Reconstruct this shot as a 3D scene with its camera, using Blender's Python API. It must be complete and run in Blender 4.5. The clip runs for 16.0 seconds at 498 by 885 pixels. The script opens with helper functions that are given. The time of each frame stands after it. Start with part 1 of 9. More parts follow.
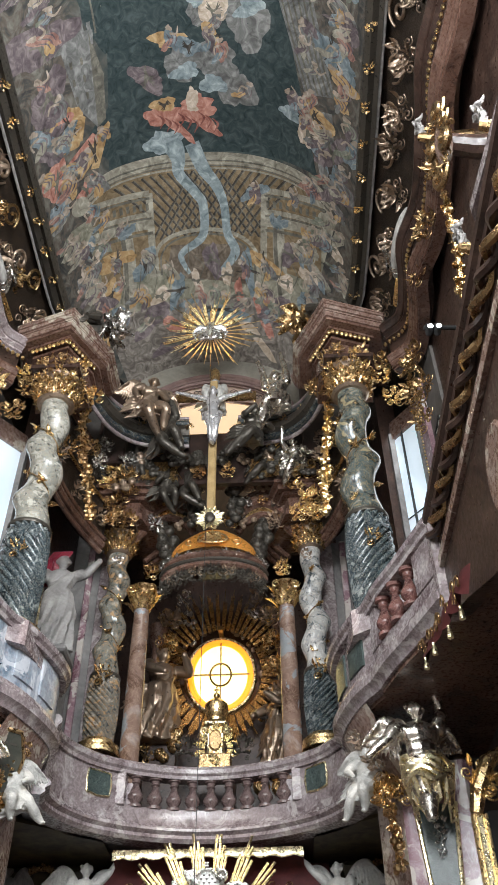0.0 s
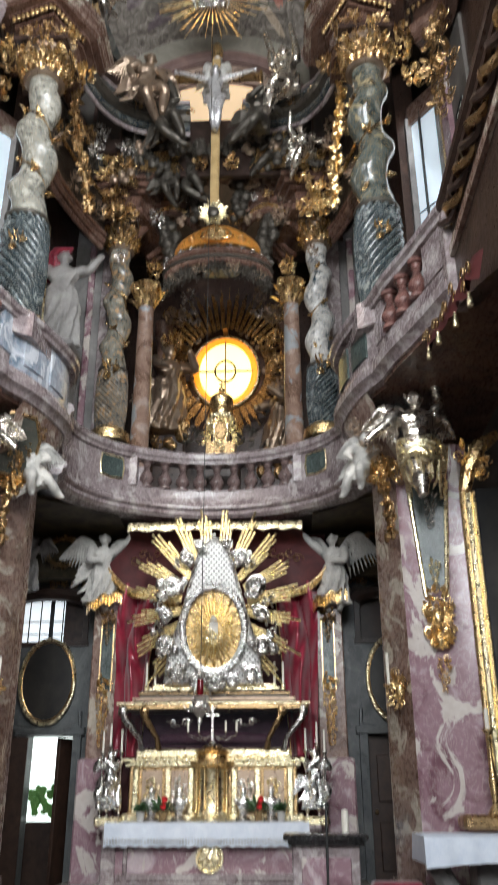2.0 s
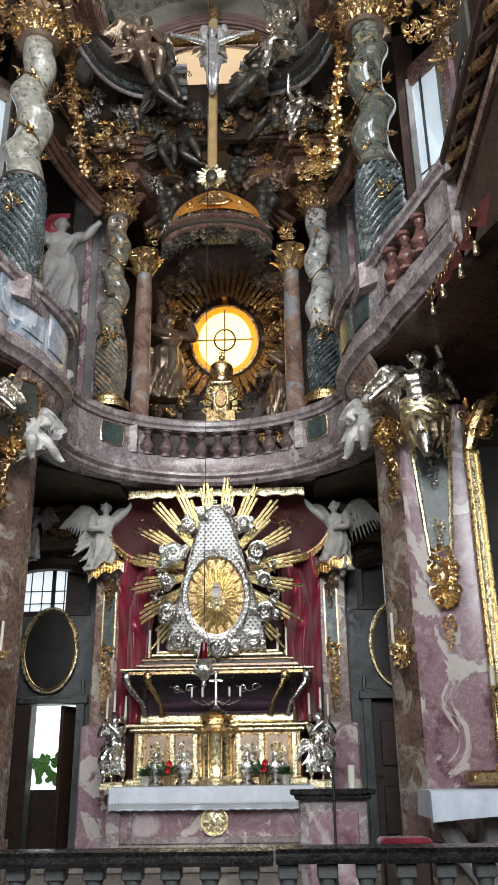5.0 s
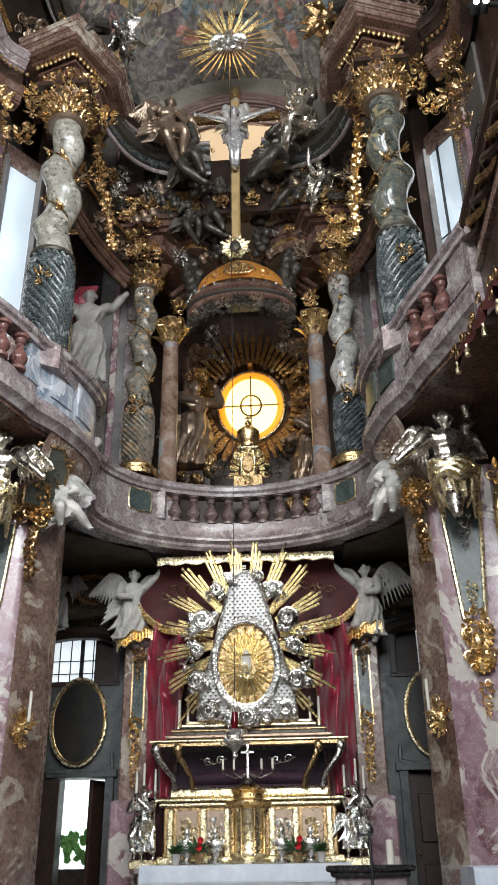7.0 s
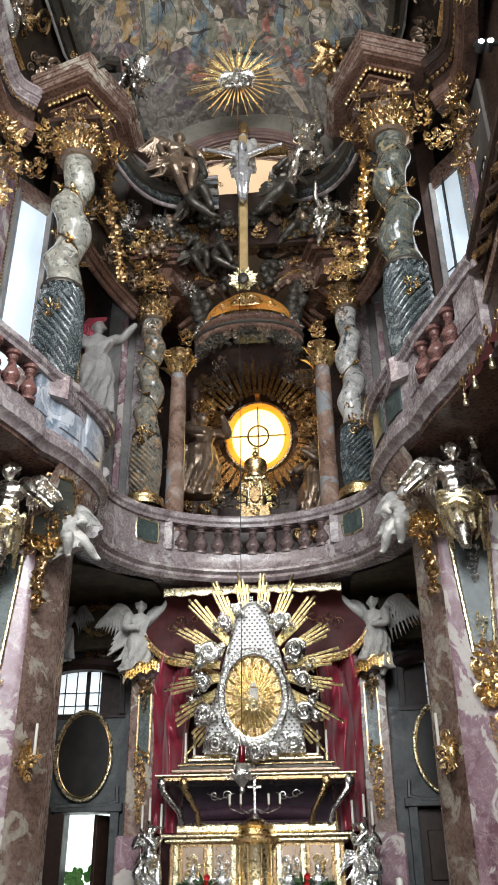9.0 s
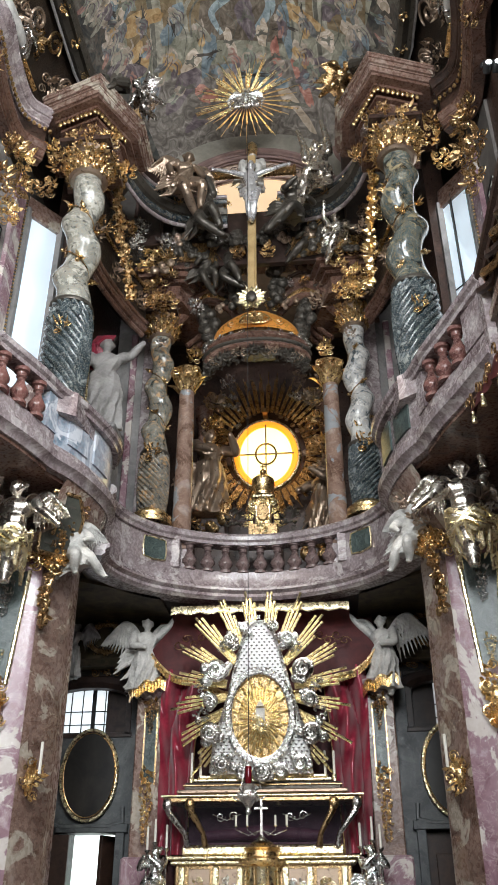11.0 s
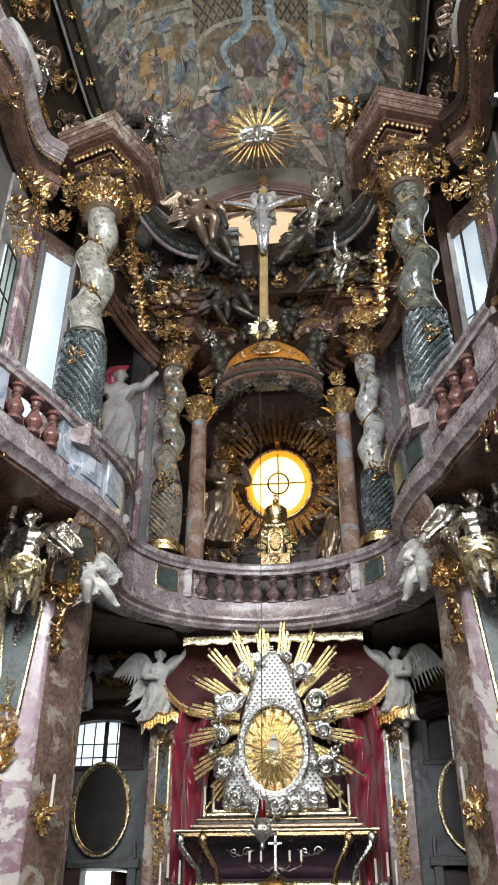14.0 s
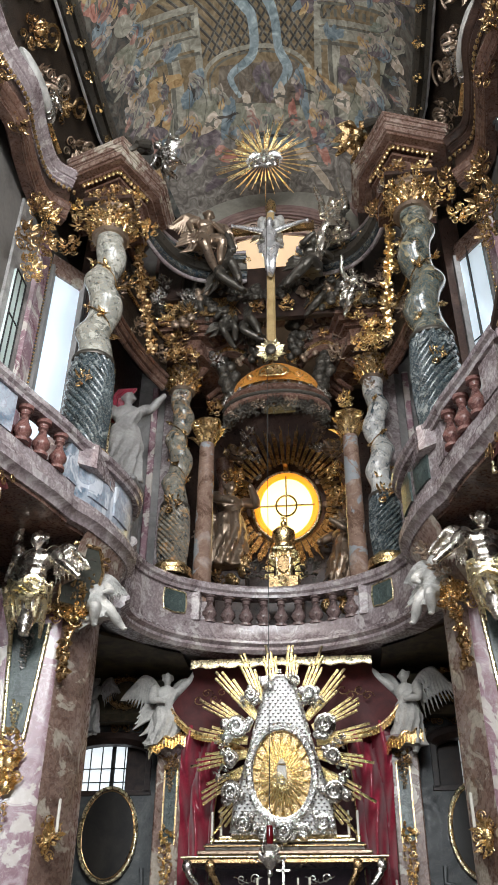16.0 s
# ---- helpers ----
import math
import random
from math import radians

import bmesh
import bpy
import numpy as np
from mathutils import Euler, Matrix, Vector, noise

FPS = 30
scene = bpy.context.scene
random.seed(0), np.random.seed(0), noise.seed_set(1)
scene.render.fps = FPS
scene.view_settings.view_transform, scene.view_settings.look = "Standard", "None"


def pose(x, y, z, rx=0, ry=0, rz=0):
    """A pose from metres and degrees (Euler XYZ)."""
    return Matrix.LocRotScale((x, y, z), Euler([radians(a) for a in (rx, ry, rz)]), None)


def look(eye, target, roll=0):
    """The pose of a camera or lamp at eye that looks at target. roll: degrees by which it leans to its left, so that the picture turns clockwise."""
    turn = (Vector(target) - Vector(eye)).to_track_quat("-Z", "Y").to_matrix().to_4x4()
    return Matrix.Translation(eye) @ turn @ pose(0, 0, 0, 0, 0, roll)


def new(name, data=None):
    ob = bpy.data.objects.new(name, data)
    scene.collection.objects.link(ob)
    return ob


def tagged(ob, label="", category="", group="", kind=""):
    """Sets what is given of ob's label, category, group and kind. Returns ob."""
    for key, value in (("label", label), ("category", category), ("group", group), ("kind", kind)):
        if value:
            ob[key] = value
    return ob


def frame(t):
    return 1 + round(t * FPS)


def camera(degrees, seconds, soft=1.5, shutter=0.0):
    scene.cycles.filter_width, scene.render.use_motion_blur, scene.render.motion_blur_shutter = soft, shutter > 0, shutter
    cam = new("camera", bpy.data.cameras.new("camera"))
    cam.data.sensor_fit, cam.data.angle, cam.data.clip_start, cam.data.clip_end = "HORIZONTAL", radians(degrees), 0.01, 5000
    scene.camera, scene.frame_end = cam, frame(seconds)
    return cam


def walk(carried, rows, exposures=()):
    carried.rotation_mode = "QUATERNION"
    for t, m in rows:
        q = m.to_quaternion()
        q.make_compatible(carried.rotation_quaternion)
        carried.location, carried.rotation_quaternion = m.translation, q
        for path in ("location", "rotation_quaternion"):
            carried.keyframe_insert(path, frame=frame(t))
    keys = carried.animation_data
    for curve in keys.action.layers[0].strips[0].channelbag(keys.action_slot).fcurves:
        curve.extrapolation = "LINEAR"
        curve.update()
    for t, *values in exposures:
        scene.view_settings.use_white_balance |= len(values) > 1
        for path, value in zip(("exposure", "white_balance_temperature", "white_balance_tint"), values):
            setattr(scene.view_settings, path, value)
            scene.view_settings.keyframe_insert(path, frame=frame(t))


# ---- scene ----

EXPOSURES = [(0.0, 0.12), (1.0, 0.12), (1.5, 0.16), (2.3, -0.12), (6.0, -0.14), (8.2, -0.12), (9.0, 0.02), (12.0, 0.05), (16.0, 0.03)]
cam = camera(33.09, 16.0, soft=1.0, shutter=0.84)
# seconds, x, y, z, yaw, pitch, roll
ROWS = [
    (0.0, 1.106, -0.302, 1.868, 2.30, 42.91, 0.54),
    (0.5, 1.099, -0.318, 1.866, 2.60, 42.90, 0.62),
    (1.0, 1.104, -0.305, 1.869, 3.13, 42.19, 0.65),
    (1.5, 1.098, -0.228, 1.854, 3.20, 33.78, 1.00),
    (2.0, 1.072, -0.110, 1.758, 2.32, 23.19, 0.18),
    (2.5, 1.061, -0.030, 1.684, 2.30, 22.16, -0.09),
    (3.0, 1.065, 0.015, 1.634, 2.38, 21.86, 0.70),
    (3.5, 1.049, 0.021, 1.623, 2.23, 21.47, 0.68),
    (6.0, 1.011, 0.087, 1.539, 2.93, 23.45, 0.70),
    (6.5, 1.024, 0.084, 1.535, 3.81, 25.20, 0.64),
    (7.0, 1.020, 0.088, 1.535, 4.52, 26.51, 0.83),
    (7.5, 1.019, 0.086, 1.533, 4.76, 26.88, 0.97),
    (8.0, 1.033, 0.093, 1.547, 4.78, 27.95, 0.93),
    (8.5, 1.012, 0.069, 1.533, 4.71, 28.07, 0.67),
    (9.0, 0.998, 0.064, 1.536, 4.83, 28.56, 0.54),
    (11.5, 1.004, 0.083, 1.530, 5.38, 30.00, 0.04),
    (12.0, 1.015, 0.084, 1.529, 5.56, 30.24, 0.03),
    (12.5, 1.004, 0.067, 1.508, 5.60, 30.60, 0.13),
    (13.0, 1.004, 0.069, 1.506, 5.76, 30.85, -0.02),
    (13.5, 0.993, 0.075, 1.496, 5.81, 31.29, -0.12),
    (14.0, 0.988, 0.074, 1.509, 5.98, 31.90, -0.16),
    (14.5, 0.987, 0.059, 1.500, 6.13, 32.31, -0.25),
    (15.0, 0.993, 0.061, 1.511, 6.30, 32.63, -0.30),
    (15.5, 0.988, 0.064, 1.502, 6.41, 33.13, -0.30),
    (16.0, 1.027, 0.069, 1.499, 6.60, 33.42, -0.43),
]
walk(cam, [(t, pose(x, y, z, 90 + pitch, roll, yaw)) for t, x, y, z, yaw, pitch, roll in ROWS], EXPOSURES)

# ---- world and daylight ----
world = bpy.data.worlds.new("world")
scene.world = world
world.use_nodes = True
sky = world.node_tree.nodes.new("ShaderNodeTexSky")
sky.sky_type, sky.sun_disc = "NISHITA", False
sky.sun_elevation, sky.sun_rotation = radians(40), radians(120)
world.node_tree.links.new(sky.outputs[0], world.node_tree.nodes["Background"].inputs[0])
world.node_tree.nodes["Background"].inputs[1].default_value = 0.12


def window_light(eye, target, width, height, watts, colour=(0.93, 0.97, 1.0)):
    """Daylight that comes in through a window's opening."""
    data = bpy.data.lights.new("window_daylight", "AREA")
    data.shape, data.size, data.size_y, data.energy, data.color = "RECTANGLE", width, height, watts, colour
    ob = new("window_daylight", data)
    ob.matrix_world = look(eye, target)
    return ob


# the nave's windows behind the viewer and on both sides, and those beside the upper altar
window_light((0.9, -8.9, 9.5), (-0.5, 4, 7.0), 4.6, 6.5, 2350)
for sx in (-1, 1):
    window_light((sx * 3.86, 1.2, 10.6), (-sx * 3.0, 2.4, 9.6), 2.4, 4.4, 850 if sx > 0 else 260)
    window_light((sx * 3.86, -4.6, 10.6), (-sx * 3.0, -2.4, 8.8), 2.4, 4.4, 1500 if sx > 0 else 950)
    window_light((sx * 3.55, 10.45, 10.9), (0, 11.0, 10.2), 1.1, 3.2, 20 if sx > 0 else 2.5)
# the lit spotlight on the east nave wall and an added, unseen west twin, aimed at the high altar
for sx in (-1, 1):
    data = bpy.data.lights.new("spotlight_beam", "SPOT")
    data.energy, data.spot_size, data.spot_blend, data.shadow_soft_size, data.color = 700, radians(40), 0.8, 0.06, (1.0, 0.93, 0.84)
    new("spotlight_beam", data).matrix_world = look((sx * 3.0, 6.05, 9.62), (0, 13.3, 3.6))
window_light((0, 12.9, 14.7), (0, 11, 16.2), 2.0, 0.7, 40, (1, 0.9, 0.7))

# ---- materials ----


def node_mat(name):
    m = bpy.data.materials.new(name)
    m.use_nodes = True
    nt = m.node_tree
    return m, nt.nodes, nt.links, nt.nodes["Principled BSDF"]


def ramp(nodes, stops):
    r = nodes.new("ShaderNodeValToRGB")
    el = r.color_ramp.elements
    while len(el) < len(stops):
        el.new(0.5)
    for e, (p, c) in zip(el, stops):
        e.position, e.color = p, (*c, 1)
    return r


def noise_tex(nodes, links, vec, scale, detail=5, distort=0.0, rough=0.6):
    n = nodes.new("ShaderNodeTexNoise")
    n.inputs["Scale"].default_value, n.inputs["Detail"].default_value = scale, detail
    n.inputs["Distortion"].default_value, n.inputs["Roughness"].default_value = distort, rough
    links.new(vec, n.inputs["Vector"])
    return n


def bump_to(nodes, links, bsdf, height, strength=0.3, distance=0.01):
    b = nodes.new("ShaderNodeBump")
    b.inputs["Strength"].default_value, b.inputs["Distance"].default_value = strength, distance
    links.new(height, b.inputs["Height"])
    links.new(b.outputs[0], bsdf.inputs["Normal"])


def mix_rgb(nodes, links, fac, a, b, mode="MIX"):
    m = nodes.new("ShaderNodeMix")
    m.data_type, m.blend_type = "RGBA", mode
    for sock, v in ((m.inputs[0], fac), (m.inputs[6], a), (m.inputs[7], b)):
        if hasattr(v, "is_output"):
            links.new(v, sock)
        elif isinstance(v, (int, float)):
            sock.default_value = v
        else:
            sock.default_value = (*v, 1)
    return m.outputs[2]


def marble(name, dark, mid, light, vein, scale=1.4, rough=0.22, veins=0.5, patch=None, edge=0.555, specks=None):
    """Scagliola marble: cloudy patches of three colours with thin veins and a polish."""
    m, nodes, links, bsdf = node_mat(name)
    vec = nodes.new("ShaderNodeTexCoord").outputs["Object"]
    n1 = noise_tex(nodes, links, vec, scale, 6, 1.2)
    base = ramp(nodes, [(0.36, dark), (0.46, mid), (0.55, mid), (0.67, light)])
    links.new(n1.outputs[0], base.inputs[0])
    n2 = noise_tex(nodes, links, vec, scale * 2.3, 7, 2.6)
    vr = ramp(nodes, [(0.47, (0, 0, 0)), (0.5, (veins, veins, veins)), (0.53, (0, 0, 0))])
    links.new(n2.outputs[0], vr.inputs[0])
    col = mix_rgb(nodes, links, vr.outputs[0], base.outputs[0], vein)
    if patch:
        n4 = noise_tex(nodes, links, vec, scale * 1.1, 8, 1.3, 0.6)
        pr = ramp(nodes, [(edge, (0, 0, 0)), (edge + (0.05 if specks else 0.025), (1, 1, 1))])
        links.new(n4.outputs[0], pr.inputs[0])
        col = mix_rgb(nodes, links, pr.outputs[0], col, patch)
    if specks:
        n5 = noise_tex(nodes, links, vec, scale * 2.6, 5, 0.4, 0.6)
        sr = ramp(nodes, [(0.57, (0, 0, 0)), (0.68, (0.85, 0.85, 0.85))])
        links.new(n5.outputs[0], sr.inputs[0])
        col = mix_rgb(nodes, links, sr.outputs[0], col, specks)
    n3 = noise_tex(nodes, links, vec, scale * 9, 5)
    col = mix_rgb(nodes, links, 0.28, col, n3.outputs[0], "OVERLAY")
    links.new(col, bsdf.inputs["Base Color"])
    rr = ramp(nodes, [(0.3, (rough * 0.7,) * 3), (0.75, (rough * 1.8,) * 3)])
    links.new(n3.outputs[0], rr.inputs[0])
    links.new(rr.outputs[0], bsdf.inputs["Roughness"])
    bump_to(nodes, links, bsdf, n3.outputs[0], 0.12, 0.004)
    return m


def metal(name, bright, dull, rough=0.3, scale=9.0, bump=0.9, metallic=1.0, worn=0.31):
    """Gilding, silver leaf or bronze: worn, dull spots also painting crevice shade, with soft tool relief."""
    m, nodes, links, bsdf = node_mat(name)
    vec = nodes.new("ShaderNodeTexCoord").outputs["Object"]
    n1 = noise_tex(nodes, links, vec, scale * 1.6, 6, 0.8)
    base = ramp(nodes, [(worn, dull), (worn + 0.11, bright)])
    links.new(n1.outputs[0], base.inputs[0])
    links.new(base.outputs[0], bsdf.inputs["Base Color"])
    bsdf.inputs["Metallic"].default_value = metallic
    rr = ramp(nodes, [(0.3, (rough * 1.6,) * 3), (0.6, (rough * 0.85,) * 3)])
    links.new(n1.outputs[0], rr.inputs[0])
    links.new(rr.outputs[0], bsdf.inputs["Roughness"])
    n2 = noise_tex(nodes, links, vec, scale * 4, 5, 1.0)
    bump_to(nodes, links, bsdf, n2.outputs[0], bump * 0.6, 0.006)
    return m


def matte(name, a, b, rough=0.7, scale=5.0, bump=0.25, sheen=0.0, dist=0.006):
    """Plaster, stucco, cloth, wood and paint: two tones and a fine relief."""
    m, nodes, links, bsdf = node_mat(name)
    vec = nodes.new("ShaderNodeTexCoord").outputs["Object"]
    n1 = noise_tex(nodes, links, vec, scale, 7, 0.6)
    base = ramp(nodes, [(0.33, a), (0.66, b)])
    links.new(n1.outputs[0], base.inputs[0])
    n2 = noise_tex(nodes, links, vec, scale * 9, 4)
    col = mix_rgb(nodes, links, 0.25, base.outputs[0], n2.outputs[0], "OVERLAY")
    links.new(col, bsdf.inputs["Base Color"])
    bsdf.inputs["Roughness"].default_value = rough
    bsdf.inputs["Sheen Weight"].default_value = sheen
    bump_to(nodes, links, bsdf, n2.outputs[0], bump, dist)
    return m


def glow(name, colour, strength, edge=None):
    m, nodes, links, bsdf = node_mat(name)
    bsdf.inputs["Base Color"].default_value = (*colour, 1)
    bsdf.inputs["Emission Color"].default_value = (*colour, 1)
    bsdf.inputs["Emission Strength"].default_value = strength
    return m


PINK = marble("purple_pink_marble", (0.17, 0.08, 0.1), (0.31, 0.19, 0.22), (0.56, 0.46, 0.48), (0.62, 0.54, 0.5), 1.3, 0.18, 0.3, (0.6, 0.54, 0.5), 0.525)
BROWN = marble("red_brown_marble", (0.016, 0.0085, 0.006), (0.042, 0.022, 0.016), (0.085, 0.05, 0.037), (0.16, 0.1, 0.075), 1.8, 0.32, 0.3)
PIER = marble("brown_grey_marble", (0.105, 0.06, 0.044), (0.2, 0.125, 0.098), (0.34, 0.26, 0.215), (0.4, 0.27, 0.22), 1.8, 0.24, 0.5, (0.44, 0.38, 0.31), 0.55)
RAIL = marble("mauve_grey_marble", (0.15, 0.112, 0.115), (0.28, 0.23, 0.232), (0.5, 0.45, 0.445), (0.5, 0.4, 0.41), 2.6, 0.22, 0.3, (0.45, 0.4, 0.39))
# bluish marble, brightened to include the daylight's highlights on the west gallery
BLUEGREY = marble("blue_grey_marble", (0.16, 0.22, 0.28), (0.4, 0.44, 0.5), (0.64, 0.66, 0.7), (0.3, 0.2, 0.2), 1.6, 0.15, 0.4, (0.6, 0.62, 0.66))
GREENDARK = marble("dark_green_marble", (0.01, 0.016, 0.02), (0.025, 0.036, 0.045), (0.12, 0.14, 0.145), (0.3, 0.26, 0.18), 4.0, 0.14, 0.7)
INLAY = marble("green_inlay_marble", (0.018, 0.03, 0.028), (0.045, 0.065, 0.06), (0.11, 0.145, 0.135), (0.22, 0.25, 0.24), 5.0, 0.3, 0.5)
RUSSET = marble("russet_and_grey_marble", (0.12, 0.065, 0.045), (0.23, 0.145, 0.11), (0.36, 0.29, 0.26), (0.42, 0.3, 0.22), 1.6, 0.16, 0.4, (0.26, 0.27, 0.28), 0.56)
REDMARBLE = marble("red_brown_baluster_marble", (0.07, 0.028, 0.025), (0.16, 0.07, 0.06), (0.3, 0.18, 0.16), (0.4, 0.28, 0.24), 4.0, 0.18, 0.4)
# darker copy of the grey stucco marble; carries the side bays' shade
BAYWALL = marble("darkened_grey_stucco_marble", (0.045, 0.05, 0.052), (0.085, 0.092, 0.094), (0.15, 0.155, 0.152), (0.2, 0.19, 0.18), 1.4, 0.35, 0.3)
ALTARBROWN = marble("warm_brown_marble", (0.045, 0.022, 0.016), (0.115, 0.06, 0.043), (0.22, 0.14, 0.11), (0.3, 0.2, 0.15), 2.6, 0.26, 0.35)
COLUMNPALE = marble("pale_column_marble", (0.1, 0.11, 0.105), (0.27, 0.27, 0.24), (0.5, 0.48, 0.42), (0.42, 0.27, 0.12), 4.4, 0.13, 0.45, (0.46, 0.44, 0.38), 0.52, (0.02, 0.025, 0.025))
COLUMNDARK = marble("dark_green_grey_column_marble", (0.012, 0.02, 0.02), (0.085, 0.105, 0.1), (0.36, 0.36, 0.31), (0.36, 0.24, 0.1), 3.4, 0.12, 0.6, (0.3, 0.25, 0.15), 0.57, (0.02, 0.026, 0.028))
COLUMNMIX = marble("green_gold_veined_column_marble", (0.03, 0.045, 0.045), (0.2, 0.2, 0.175), (0.5, 0.46, 0.38), (0.42, 0.24, 0.09), 4.2, 0.14, 0.6, (0.48, 0.3, 0.16), 0.56, (0.03, 0.04, 0.042))
COLUMNBLUE = marble("white_and_blue_column_marble", (0.03, 0.06, 0.085), (0.44, 0.44, 0.43), (0.7, 0.68, 0.64), (0.5, 0.36, 0.2), 3.8, 0.13, 0.45, (0.66, 0.64, 0.6), 0.52, (0.035, 0.055, 0.075))
DRUMBLUE = marble("blue_black_drum_marble", (0.01, 0.016, 0.02), (0.035, 0.05, 0.058), (0.2, 0.23, 0.24), (0.42, 0.42, 0.38), 5.2, 0.1, 0.6, (0.24, 0.26, 0.25), 0.59)
DRUMMIX = marble("amber_and_grey_drum_marble", (0.02, 0.028, 0.034), (0.17, 0.16, 0.14), (0.5, 0.46, 0.4), (0.46, 0.28, 0.12), 4.4, 0.12, 0.6, (0.4, 0.25, 0.13), 0.55, (0.03, 0.04, 0.05))
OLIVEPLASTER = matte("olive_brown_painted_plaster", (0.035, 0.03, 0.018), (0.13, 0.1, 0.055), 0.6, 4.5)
FAWNPLASTER = matte("olive_grey_painted_plaster", (0.17, 0.155, 0.125), (0.3, 0.28, 0.235), 0.75, 1.6)
GREYWALL = marble("grey_stucco_marble", (0.14, 0.135, 0.13), (0.22, 0.21, 0.205), (0.3, 0.29, 0.28), (0.34, 0.3, 0.28), 1.2, 0.4, 0.25)
GOLD = metal("gilding", (0.84, 0.61, 0.31), (0.14, 0.08, 0.035), 0.27, 12)
OLDGOLD = metal("old_gilding", (0.62, 0.43, 0.215), (0.07, 0.042, 0.02), 0.25, 14)
GOLDPALE = metal("pale_gilding", (0.95, 0.83, 0.55), (0.4, 0.29, 0.13), 0.26, 11, worn=0.27)
GOLDDARK = metal("dull_bronze_gilding", (0.47, 0.315, 0.16), (0.055, 0.034, 0.018), 0.28, 11)
SILVER = metal("silver_leaf", (0.95, 0.94, 0.92), (0.22, 0.21, 0.21), 0.24, 11, worn=0.28)
PLATESILVER = metal("bright_silver_plate", (0.88, 0.87, 0.85), (0.5, 0.49, 0.47), 0.35, 9, 0.5, 0.4, 0.25)
FIGURESILVER = metal("bright_silvered_figure", (0.66, 0.65, 0.66), (0.25, 0.24, 0.24), 0.28, 8, metallic=0.6)
HERMSILVER = metal("warm_polished_silver", (0.8, 0.74, 0.66), (0.2, 0.165, 0.13), 0.24, 8)
CLOUDSILVER = metal("grey_silver", (0.7, 0.68, 0.65), (0.12, 0.11, 0.1), 0.22, 10)
SILVERDULL = metal("tarnished_silver", (0.55, 0.52, 0.49), (0.07, 0.06, 0.055), 0.24, 9)
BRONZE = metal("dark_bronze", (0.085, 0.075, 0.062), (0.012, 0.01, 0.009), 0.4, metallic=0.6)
# the same bronze in a lighter tone, for pieces that look lit
BRONZELIT = metal("bronze_lit_copy", (0.36, 0.27, 0.2), (0.06, 0.04, 0.028), 0.34, metallic=0.8)
# white stucco toned down for shade, then a greyer copy for dimmer spots
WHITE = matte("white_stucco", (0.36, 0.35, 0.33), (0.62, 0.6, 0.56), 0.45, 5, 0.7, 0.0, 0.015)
DIMSTUCCO = matte("grey_stucco", (0.2, 0.19, 0.18), (0.42, 0.4, 0.385), 0.45, 5, 0.7, 0.0, 0.015)
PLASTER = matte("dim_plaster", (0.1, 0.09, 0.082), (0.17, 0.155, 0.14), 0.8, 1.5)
PLASTERPINK = matte("cream_pink_plaster", (0.33, 0.23, 0.18), (0.46, 0.35, 0.28), 0.7, 2.0)
ROSEPLASTER = matte("dull_rose_plaster", (0.14, 0.085, 0.075), (0.23, 0.145, 0.125), 0.7, 3.0)
CROSSGOLD = matte("dull_gilded_wood", (0.36, 0.24, 0.1), (0.52, 0.37, 0.18), 0.4, 4)
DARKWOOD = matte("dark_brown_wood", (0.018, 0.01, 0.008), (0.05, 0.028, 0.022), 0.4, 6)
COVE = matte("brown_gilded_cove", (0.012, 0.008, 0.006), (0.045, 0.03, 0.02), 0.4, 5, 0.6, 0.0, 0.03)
VELVET = matte("crimson_silk", (0.2, 0.012, 0.03), (0.36, 0.03, 0.06), 0.22, 3, 0.15, 0.3)
REDPAINT = matte("dark_red_cloth", (0.05, 0.007, 0.008), (0.1, 0.016, 0.016), 0.6, 4)
CLOTH = matte("white_linen", (0.62, 0.68, 0.78), (0.74, 0.79, 0.87), 0.85, 6)
STONEFLOOR = marble("stone_floor", (0.12, 0.1, 0.085), (0.2, 0.17, 0.15), (0.3, 0.26, 0.23), (0.3, 0.25, 0.2), 1.0, 0.35, 0.3)
BLACKSTONE = marble("black_marble", (0.006, 0.006, 0.007), (0.014, 0.014, 0.015), (0.03, 0.03, 0.032), (0.12, 0.12, 0.12), 3.0, 0.2, 0.3)
CANVAS = matte("dark_canvas", (0.006, 0.006, 0.006), (0.03, 0.026, 0.022), 0.35, 2)
LEAFGREEN = matte("plant_leaf", (0.015, 0.045, 0.012), (0.04, 0.1, 0.025), 0.5, 14)
REDFLOWER = matte("red_petal", (0.4, 0.01, 0.015), (0.6, 0.03, 0.03), 0.5, 14)
WAX = matte("candle_wax", (0.75, 0.7, 0.6), (0.82, 0.78, 0.7), 0.5, 5)
IRON = matte("black_iron", (0.01, 0.01, 0.01), (0.03, 0.03, 0.03), 0.5, 9)
DAY = glow("daylight_sky", (0.78, 0.9, 1.0), 0.25)
SUNGLASS = glow("pale_yellow_lit_glass", (1.0, 0.86, 0.36), 1.9)
AMBER = glow("amber_lit_glass", (1.0, 0.33, 0.015), 1.05)
PALEGLASS = glow("pale_green_glass", (0.6, 0.7, 0.66), 0.12)
BRIGHTDAY = glow("bright_daylight", (0.86, 0.94, 1.0), 0.95)
WARMDAY = glow("warm_daylight_beyond", (1.0, 0.78, 0.52), 0.72)

# ---- mesh kit ----


